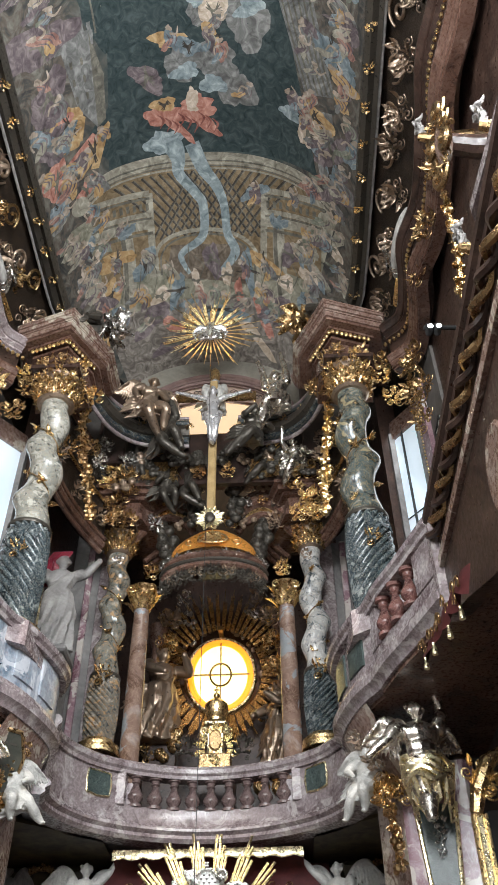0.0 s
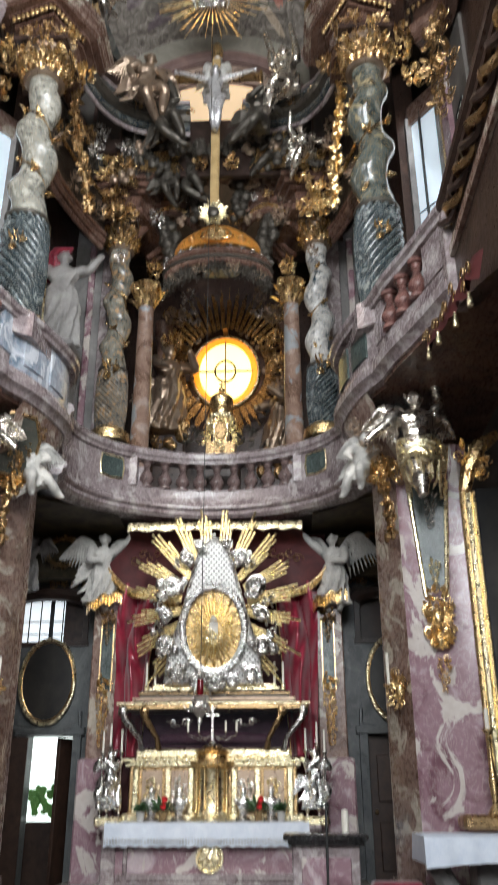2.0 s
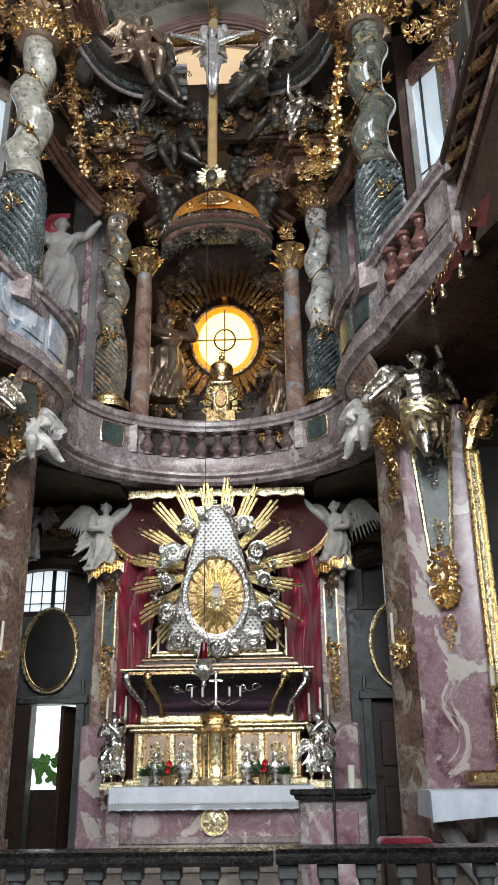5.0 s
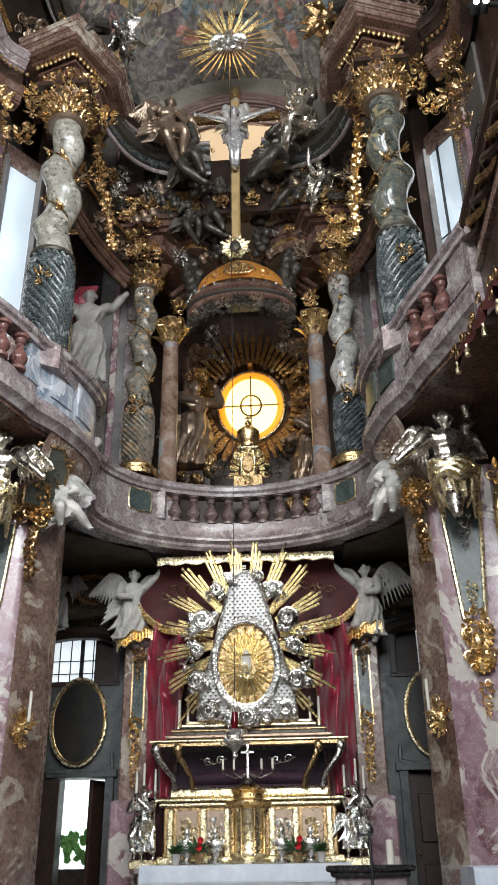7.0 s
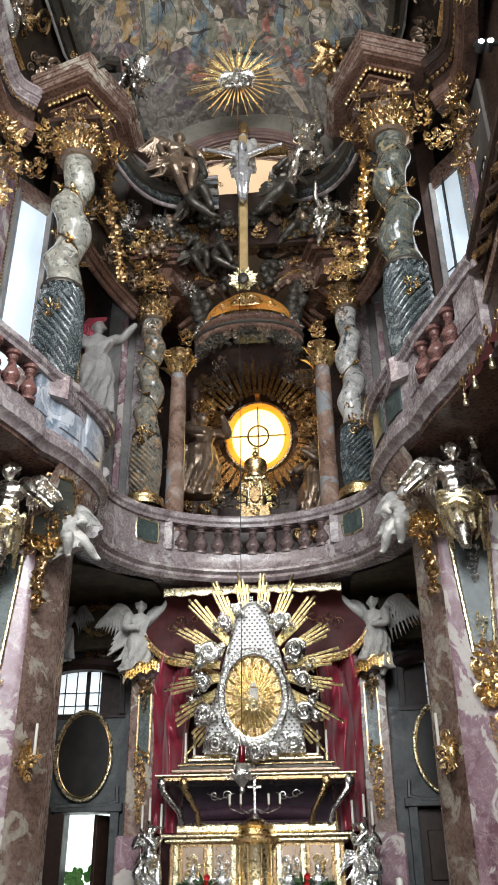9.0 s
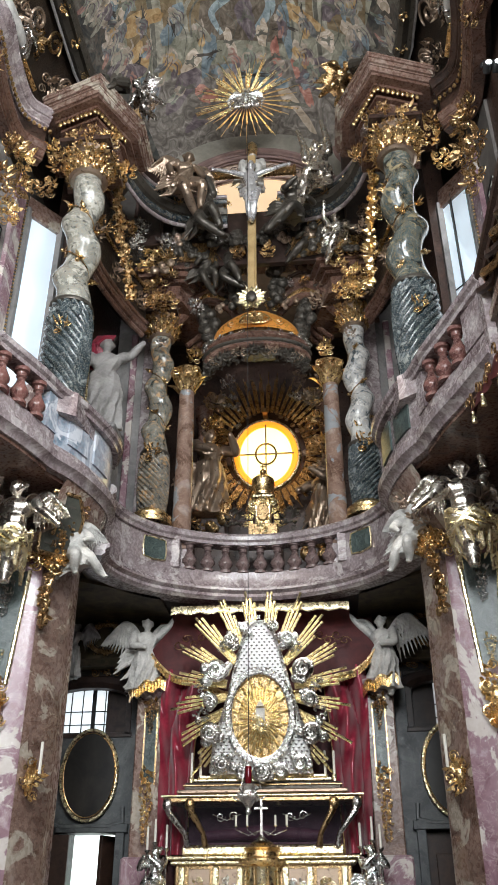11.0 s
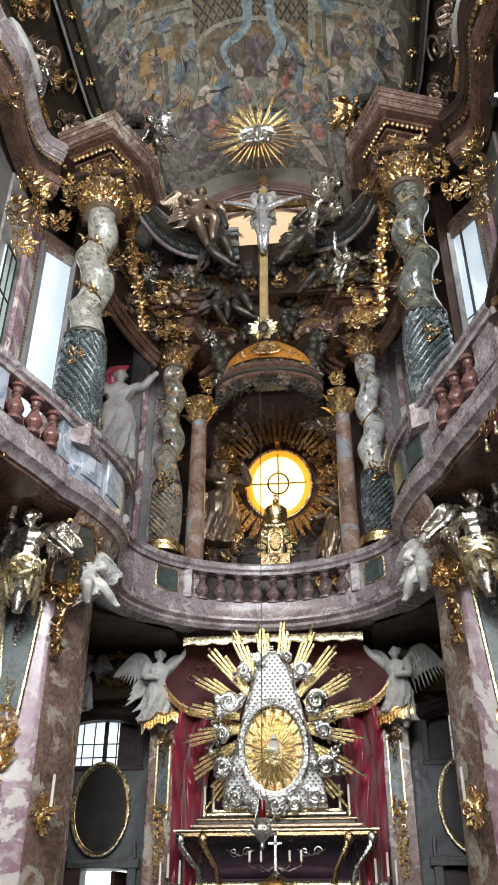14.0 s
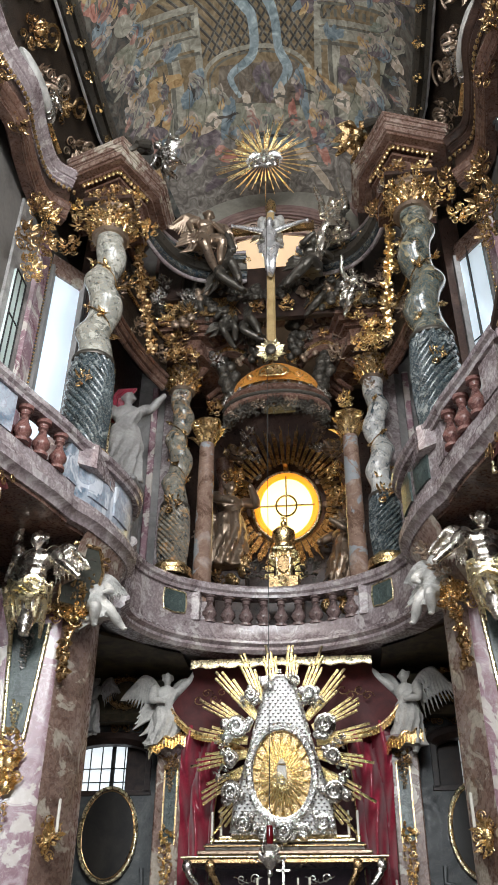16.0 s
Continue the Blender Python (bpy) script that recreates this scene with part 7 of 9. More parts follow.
    statue("white_putto", fg, WHITE, pose(sx * 2.0, 10.0, 5.22, 10, sx * 14, 0) @ Matrix.Diagonal((0.92, 0.92, 0.92, 1)), "white stucco winged putto perched below the gallery", group="white putti", voxel=0.01)
    # carved relief on the corbel
    s = Shape()
    for k in range(4):
        bouquet(s, (sx * (2.12 + 0.06 * k), 9.95 - 0.1 * k, 6.28 - 0.17 * k), (-sx * 0.8, -1, -0.2), 0.16, 1800 + k, 7, 3, 4)
    solo("corbel_carving", s, BRONZELIT if sx > 0 else GOLDDARK, "dark carved leafwork on the gallery corbel", "ornament", "corbel carvings")
# inscription tablet on the west corbel, its lines too worn to read
tb = thing("inscription_tablet", "dark green tablet with gilt rim and worn lettering", "tablet", at=(-2.2, 9.55, 6.02))
rot = Matrix.Rotation(radians(--1 * 42), 4, "Z") @ Matrix.Rotation(radians(14), 4, "X")
tb.matrix_world = Matrix.Translation((-2.3, 9.68, 5.96)) @ rot @ Matrix.Diagonal((0.95, 1.0, 1.3, 1))
part("slab", Shape().prism([(-0.24, -0.3), (0.24, -0.3), (0.3, 0.1), (0.18, 0.32), (-0.18, 0.32), (-0.3, 0.1)], -0.03, 0.05, "y"), OLIVESTONE, tb)
part("rim", Shape().tube([(-0.24, -0.03, -0.3), (0.24, -0.03, -0.3), (0.3, -0.03, 0.1), (0.18, -0.03, 0.32), (-0.18, -0.03, 0.32), (-0.3, -0.03, 0.1), (-0.24, -0.03, -0.3)], 0.025, 6), GOLDDARK, tb)
for k in range(5):
    for j, (bx, bw_) in enumerate(((-0.12, 0.13), (0.06, 0.17)) if k % 2 else ((-0.08, 0.2), (0.11, 0.1))):
        part("lettering_bar", Shape().box((bx, -0.034, 0.2 - 0.1 * k), (bw_, 0.006, 0.022)), BRONZE, tb)

# ---- side bays beside the high altar ----
DOORWOOD = matte("old_door_wood", (0.025, 0.013, 0.009), (0.06, 0.032, 0.022), 0.45, 8)
for sx in (-1, 1):
    w = thing("window_low", "segment-headed window with a dark iron grid", "window", "low windows", kind="structure")
    part("window_frame", Shape().box((sx * 3.04, 14.52, 5.18), (1.5, 0.1, 0.1)).box((sx * 3.04, 14.52, 4.28), (1.5, 0.1, 0.08)).box((sx * 2.36, 14.52, 4.73), (0.1, 0.1, 0.9)).box((sx * 3.72, 14.52, 4.73), (0.1, 0.1, 0.9)), DARKWOOD, w)
    part("arched_head", Shape().tube([(sx * 3.04 + 0.72 * math.cos(a), 14.54, 4.97 + 0.2 * math.sin(a)) for a in np.linspace(0, math.pi, 15)], 0.13, 8), DARKWOOD, w)
    part("pane", Shape().box((sx * 3.04, 14.8, 4.7), (1.36, 0.02, 0.9)), BRIGHTDAY if sx < 0 else glow("dim_daylight", (0.75, 0.78, 0.8), 0.45), w)
    for k in range(7):
        part("glazing_bar", Shape().box((sx * 3.04 - 0.6 + 0.2 * k, 14.74, 4.7), (0.07 if k == 3 else 0.015, 0.03, 0.86)), IRON, w)
    for z in (4.5, 4.72):
        part("glazing_bar", Shape().box((sx * 3.04, 14.74, z), (1.3, 0.03, 0.015)), IRON, w)
    # dark sheet over the pane's inner side, imitating shade in the reveal
    part("reveal_shade", Shape().box((sx * 2.62, 14.72, 4.72), (0.36, 0.04, 0.84)), DARKWOOD, w, "dark panel standing for the reveal's shade")
    ovp = thing("oval_painting", "dark oval portrait in a thin gilded frame", "painting", "oval paintings", (sx * 2.94, 14.44, 3.65))
    part("canvas", Shape().lathe((0, 0, 0), [(0.45, -0.02), (0.46, 0.0), (0.45, 0.02)], 40, TURNX @ Matrix.Diagonal((1, 1.5, 1, 1))), CANVAS, ovp)
    ofr = part("frame", Shape().tube([(0.47 * math.cos(a), -0.02, 0.7 * math.sin(a)) for a in np.linspace(0, 2 * math.pi, 49)], 0.028, 8), GOLDPALE, ovp, "thin gilded frame")
    part("inner_fillet", Shape().tube([(0.43 * math.cos(a), -0.02, 0.65 * math.sin(a)) for a in np.linspace(0, 2 * math.pi, 49)], 0.012, 6), GOLDDARK, ofr)
    part("hood", Shape().tube([(-0.6, -0.03, -0.5), (-0.62, -0.03, -0.72), (-0.4, -0.04, -0.78), (0.4, -0.04, -0.78), (0.62, -0.03, -0.72), (0.6, -0.03, -0.5)], 0.035, 6), BAYWALL, ovp)
    dr = thing("door_low", "dark wooden sacristy door in a grey stone surround" if sx > 0 else "open dark door with bright daylight beyond", "door", "sacristy doors", kind="structure")
    for x in (2.36, 3.27):
        part("jamb", Shape().box((sx * x, 14.47, 1.62), (0.14, 0.12, 2.35)), BAYWALL, dr)
    part("lintel", Shape().box((sx * 2.82, 14.46, 2.84), (1.16, 0.16, 0.13)), BAYWALL, dr)
    if sx > 0:
        dleaf = part("leaf", Shape().box((2.82, 14.62, 1.6), (0.8, 0.06, 2.3)), DOORWOOD, dr)
        for z in (1.1, 2.1):
            part("panel", Shape().box((2.82, 14.57, z), (0.52, 0.04, 0.7), bevel=0.02), DOORWOOD, dleaf)
        part("handle", Shape().ell((2.52, 14.55, 1.6), 0.035), GOLDDARK, dleaf)
    else:
        part("leaf", Shape().box((-2.55, 14.9, 1.6), (0.06, 0.75, 2.3), Matrix.Rotation(radians(-22), 4, "Z")), DOORWOOD, dr)
        part("dark_leaf", Shape().box((-3.5, 14.42, 1.6), (0.66, 0.05, 2.3)), DOORWOOD, dr)
GARDEN = glow("bright_yard", (0.9, 1.0, 0.97), 1.6)
solo("backdrop_yard", Shape().box((-3.1, 15.9, 2.0), (1.0, 0.03, 2.2)), GARDEN, "bright yard beyond the open door", "backdrop", kind="structure")
s = Shape()
q = random.Random(5)
for k in range(70):
    c = Vector((q.uniform(-3.4, -2.75), 15.75 + q.uniform(-0.05, 0.05), q.uniform(1.55, 1.95)))
    leaf(s, c, Vector((q.uniform(-1, 1), 0, q.uniform(-0.4, 1))), Vector((0, -1, 0)), 0.14, 0.045, 0.4)
solo("yard_shrub", s, matte("lit_leaf", (0.1, 0.3, 0.06), (0.25, 0.5, 0.15), 0.6, 9), "sunlit green shrub in the yard", "shrub", kind="stuff")
solo("yard_gate", Shape().box((-3.1, 15.7, 0.94), (0.7, 0.04, 1.02)), DOORWOOD, "dark gate in the yard below the shrub", "gate")
# painted stucco and seated figure above the low windows
for sx in (-1, 1):
    s = Shape()
    for k in range(9):
        bouquet(s, (sx * (2.15 + 0.2 * (k % 5)), 14.42, 5.45 + 0.35 * (k // 5)), (0, -1, -0.2), 0.24, 600 + k, 7, 3, 4)
    solo("bay_stucco", s, GOLDDARK, "dull gilded stucco above the bay window", "stucco", "bay stucco")
    wr = thing("stucco_wreath", "dull gilded leaf wreath over the bay window", "wreath", "stucco wreaths")
    part("ring", Shape().tube([(sx * 2.72 + 0.3 * math.cos(a), 13.98, 5.78 + 0.24 * math.sin(a)) for a in np.linspace(0, 2 * math.pi, 33)], 0.04, 8), GOLDDARK, wr)
    part("ground", Shape().box((sx * 2.72, 14.28, 5.72), (1.5, 0.5, 0.74), bevel=0.1), OLIVEPLASTER, wr, "olive painted stucco ground")
    for k in range(12):
        a = 2 * math.pi * k / 12
        s = Shape()
        bouquet(s, (sx * 2.72 + 0.3 * math.cos(a), 13.96, 5.78 + 0.24 * math.sin(a)), (0, -1, -0.2), 0.1, 2200 + k, 6, 1, 3)
        part("leaf_tuft", s, OLDGOLD if k % 2 else GOLDDARK, wr)
    fg = figure([((0.2, -0.1, 0.62), (0.1, -0.2, 0.55)), ((-0.2, -0.1, 0.62), (-0.1, -0.2, 0.55))], None, 0.9, 0.6, sx * 40, 1.1, 1.2, 81)
    statue("bay_angel", fg, DIMSTUCCO, pose(sx * 3.2, 13.7, 5.0) @ Matrix.Diagonal((0.95, 0.95, 0.95, 1)), "stucco angel above the bay window, its dimness put into the grey", group="bay angels")
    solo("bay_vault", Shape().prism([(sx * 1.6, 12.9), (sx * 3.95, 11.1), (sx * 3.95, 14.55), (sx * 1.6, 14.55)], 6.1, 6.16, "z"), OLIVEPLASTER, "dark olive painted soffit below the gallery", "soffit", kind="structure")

# ---- communion rail, plinth, side altar ----
rail = thing("communion_rail", "black marble communion rail with grey balusters", "rail")
part("top_slab", Shape().sweep([(-3.9, 7.0, 0.985), (0.9, 7.0, 0.985)], [(-0.2, 0), (0.16, 0), (0.18, 0.03), (0.13, 0.07), (0.15, 0.1), (0.0, 0.12), (-0.16, 0.1), (-0.2, 0.05)]), BLACKSTONE, rail)
part("gate_slab", Shape().sweep([(0.92, 7.02, 0.995), (3.9, 7.02, 0.995)], [(-0.2, 0), (0.16, 0), (0.18, 0.03), (0.13, 0.07), (0.15, 0.1), (0.0, 0.12), (-0.16, 0.1), (-0.2, 0.05)]), BLACKSTONE, rail)
part("base", Shape().box((0, 7.0, 0.25), (7.8, 0.36, 0.5)), BLACKSTONE, rail)
rb = None
for k in range(26):
    x = -3.6 + 7.2 * k / 25
    if rb is None:
        rb = part("baluster", Shape().box((0, 0, 0.45), (0.15, 0.16, 0.1), bevel=0.01).lathe((0, 0, 0), [(0.08, 0), (0.05, 0.05), (0.08, 0.16), (0.045, 0.32), (0.07, 0.4), (0.07, 0.42)], 12), BAYWALL, rail, "grey stone baluster")
        b = rb
    else:
        b = new("baluster", rb.data)
        b.parent = rail
    b.location = (x, 7.0, 0.49)
plin = thing("stone_ambo", "pink marble ambo block with a dark moulded top", "ambo")
part("body", Shape().box((1.42, 8.45, 0.93), (0.6, 0.5, 1.0), bevel=0.01), RAIL, plin)
part("panel", Shape().box((1.42, 8.19, 0.95), (0.44, 0.03, 0.7), bevel=0.01), PINK, plin)
part("top", Shape().box((1.42, 8.42, 1.46), (0.76, 0.62, 0.05), bevel=0.015).box((1.42, 8.42, 1.42), (0.68, 0.56, 0.05), bevel=0.015), BLACKSTONE, plin)
part("microphone_stand", Shape().tube([(1.42, 8.1, 0.45), (1.43, 8.12, 1.75)], 0.012, 8).box((1.4, 8.12, 1.72), (0.12, 0.02, 0.02)), IRON, plin)
cd = thing("large_candle", "thick white candle standing on the ambo", "candle", at=(1.62, 8.5, 1.49))
part("wax", Shape().lathe((0, 0, 0), [(0.035, 0), (0.033, 0.19), (0.006, 0.2)], 14), WAX, cd)
solo("red_cushion", Shape().box((2.15, 9.2, 0.98), (0.5, 0.4, 0.1), bevel=0.05), VELVET, "red velvet cushion on a stool", "cushion")
solo("stool", Shape().box((2.15, 9.2, 0.69), (0.46, 0.36, 0.48), bevel=0.03), DARKWOOD, "small dark wooden stool", "stool")
side = thing("side_altar_table", "grey marble side altar with a white cloth", "altar")
part("table", Shape().box((3.1, 9.05, 1.38), (1.3, 0.75, 0.1), bevel=0.02), GREYWALL, side)
part("curved_foot", Shape().tube([(2.62, 8.95, 1.36), (2.52, 8.95, 1.15), (2.66, 8.95, 0.9), (2.9, 8.95, 0.62)], [0.1, 0.12, 0.11, 0.12], 10), GREYWALL, side)
part("front_slab", Shape().box((3.35, 9.2, 0.9), (0.9, 0.4, 0.9)), GREYWALL, side)
rows = []
for i in range(50):
    k = i / 49
    x = 2.36 + 1.55 * k
    wv = 0.012 * math.sin(k * 40)
    rows.append([(x, 9.45, 1.46), (x, 8.68, 1.455), (x, 8.64 + wv, 1.43), (x + 0.0, 8.62 + wv * 1.4, 1.18 + 0.05 * abs(math.sin(k * 3)))])
part("cloth", Shape().grid(rows).grid([[(2.36, 8.66, 1.455), (2.36, 9.45, 1.455)], [(2.4, 8.64, 1.2), (2.34, 9.45, 1.22)]]), CLOTH, side, "white linen cloth", 60)
gfr = thing("side_altar_painting", "bright gilded frame of a dark side altar painting", "picture frame")
for x, mt, w_ in ((3.27, GOLD, 0.035), (3.33, GOLDPALE, 0.05), (3.4, GOLD, 0.03)):
    part("frame_member", Shape().tube([(x, 9.55, 1.75), (x, 9.55, 5.2)], w_, 8), mt, gfr)
part("canvas", Shape().box((3.68, 9.6, 3.5), (0.5, 0.05, 3.5)), CANVAS, gfr)
s = Shape()
bouquet(s, (3.4, 9.5, 5.55), (0, -1, 0), 0.3, 700, 9, 5, 5)
s.tube([(3.3, 9.52, 5.2), (3.36, 9.48, 5.45), (3.52, 9.45, 5.75), (3.75, 9.45, 5.9)], [0.08, 0.1, 0.1, 0.06], 8)
part("crest", s, GOLD, gfr)
solo("tabernacle_shelf", Shape().box((3.3, 9.35, 1.56), (0.9, 0.35, 0.14), bevel=0.03), GOLDDARK, "gilded shelf on the side altar", "shelf")
cdl = thing("candlestick", "gilded candlestick with a white candle on the side altar", "candlestick", at=(3.2, 9.25, 1.63))
part("stem", Shape().lathe((0, 0, 0), [(0.09, 0), (0.06, 0.05), (0.03, 0.1), (0.05, 0.3), (0.02, 0.5), (0.02, 0.75), (0.07, 0.82)], 14), GOLD, cdl)
part("candle", Shape().lathe((0, 0, 0.82), [(0.025, 0), (0.024, 0.2), (0.005, 0.21)], 10), WAX, cdl)

# hanging sanctuary lamp
lamp = thing("sanctuary_lamp", "silver sanctuary lamp with red glass hung on a long cord", "lamp", at=(0, 11.0, 2.8))
part("cord", Shape().tube([(0, 0, 0.6), (0, 0, 13.85)], 0.006, 6), IRON, lamp)
part("bowl", Shape().lathe((0, 0, 0), [(0.015, -0.14), (0.035, -0.11), (0.025, -0.07), (0.08, 0.0), (0.13, 0.06), (0.1, 0.12), (0.13, 0.16), (0.09, 0.2)], 20), SILVER, lamp)
redg, rn, rl, rbsdf = node_mat("ruby_glass")
rbsdf.inputs["Base Color"].default_value = (0.09, 0.003, 0.006, 1)
rbsdf.inputs["Roughness"].default_value = 0.08
part("red_glass", Shape().lathe((0, 0, 0.2), [(0.036, 0), (0.042, 0.04), (0.042, 0.2), (0.038, 0.21)], 16), redg, lamp, "dark ruby glass")
for k in range(3):
    a = 2.1 * k
    part("chain", Shape().tube([(0.16 * math.cos(a), 0.16 * math.sin(a), 0.14), (0, 0, 0.62)], 0.006, 5), SILVERDULL, lamp)
s = Shape()
for k in range(6):
    a = 1.05 * k
    o = Vector((math.cos(a), math.sin(a), 0))
    leaf(s, o * 0.12 + Vector((0, 0, 0.02)), o + Vector((0, 0, 0.3)), Vector((0, 0, 1)), 0.12, 0.04, 0.6)
part("leaf_rim", s, SILVER, lamp)

# dove in a burst of rays
dove = thing("dove_glory", "silver dove in a burst of gilded rays hanging below the vault", "ray burst", at=(0, 10.75, 15.25))
rod_rays(dove, (0, 0.05, 0.08), (0, -1, -0.5), 0.2, 1.12, 34, GOLD, 30, 0.86, 0.014, "ray", rods=2, ragged=0.6)
rod_rays(dove, (0, 0.04, 0.08), (0, -1, -0.5), 0.22, 1.0, 11, GOLDPALE, 33, 0.86, 0.02, "ray", (20, 220), rods=3, ragged=0.4)
s = Shape()
s.ell((0, -0.1, 0), (0.09, 0.09, 0.17)).ell((0, -0.15, -0.17), 0.06).ell((0, -0.17, -0.23), (0.02, 0.03, 0.04))
for sd in (-1, 1):
    for k in range(6):
        s.tube([(sd * 0.06, -0.1, 0.03), (sd * (0.2 + 0.03 * k), -0.08, 0.14 - 0.05 * k), (sd * (0.33 - 0.01 * k), -0.04, 0.1 - 0.08 * k)], [0.035, 0.04, 0.012], 6, 0.5)
for k in range(5):
    s.tube([(0, -0.08, 0.12), (-0.08 + 0.04 * k, -0.04, 0.32)], [0.03, 0.02], 6, 0.5)
part("dove", s, SILVER, dove, "silver dove with spread wings")
s = Shape()
s.ell((0, 0.02, 0.02), (0.24, 0.08, 0.2), None, 14, 9)
cloud(s, (0, 0.02, 0.02), 0.2, 31, 9)
part("cloud", s, SILVERDULL, dove)
for sx in (-1, 1):
    fg = figure([((0.25, -0.15, 0.7), (0.4, -0.2, 0.75)), ((-0.25, -0.1, 0.7), (-0.38, -0.2, 0.62))], (((0.14, -0.2, 0.38), (0.2, 0.05, 0.2)), ((-0.1, -0.18, 0.36), (-0.14, 0.1, 0.16))), 0.4, 0.45, sx * 40, 1.2, 1.35, 90)
    statue("hovering_angel", fg, SILVERDULL if sx < 0 else GOLDDARK, pose(sx * 1.42, 10.0, 13.95, 20, sx * 35, 0) @ Matrix.Diagonal((0.92, 0.92, 0.92, 1)), "silvered angel hovering beside the column cornice" if sx < 0 else "dull gilded angel hovering beside the column cornice", group="hovering angels")
    s = Shape()
    scroll(s, (sx * 2.35, 9.2, 14.0), Vector((1, 0, 0)), Vector((0, 0.2, 1)).normalized(), 0.26, sx, 1.3, 0.24)
    s.tube([(sx * 2.1, 9.15, 13.95), (sx * 1.95, 9.3, 14.1), (sx * 2.0, 9.6, 14.35), (sx * 2.4, 9.7, 14.5)], [0.06, 0.1, 0.1, 0.06], 8)
    solo("cornice_scroll", s, BRONZE, "dark scroll crowning the cornice block", "scroll", "cornice scrolls")
    # gilded beads, leaves and masks of the cornice block
    s = Shape()
    ex = 0.0 if sx < 0 else -0.12
    for a, b in (((2.385 + ex, 9.29), (2.03 + ex, 10.0)), ((2.385 + ex, 9.29), (3.12 + ex, 9.53))):
        for k in range(9):
            f = (k + 0.5) / 9
            s.ell((sx * (a[0] + (b[0] - a[0]) * f), a[1] + (b[1] - a[1]) * f - 0.02, 13.4), (0.038, 0.035, 0.055), None, 6, 5)
    tagged(part("bead_row", s, GOLD, [o for o in scene.objects if o.name.startswith("entablature_block")][0 if sx < 0 else 1], "gilded egg moulding"), kind="stuff")
    cc = thing("cornice_carving", "gilded leaf carving under the cornice block", "ornament", "cornice carvings")
    for k, p in enumerate(((2.75, 9.5, 12.95), (2.2, 9.55, 12.95), (3.1, 9.75, 12.7), (2.0, 10.1, 12.8), (3.3, 9.9, 12.3), (3.2, 9.8, 13.1))):
        s = Shape()
        bouquet(s, (sx * p[0], p[1], p[2]), (0, -1, -0.2), 0.26, 720 + k, 9, 5, 8)
        part("leaf_boss", s, GOLD if (k + (sx > 0)) % 2 else GOLDDARK, cc)

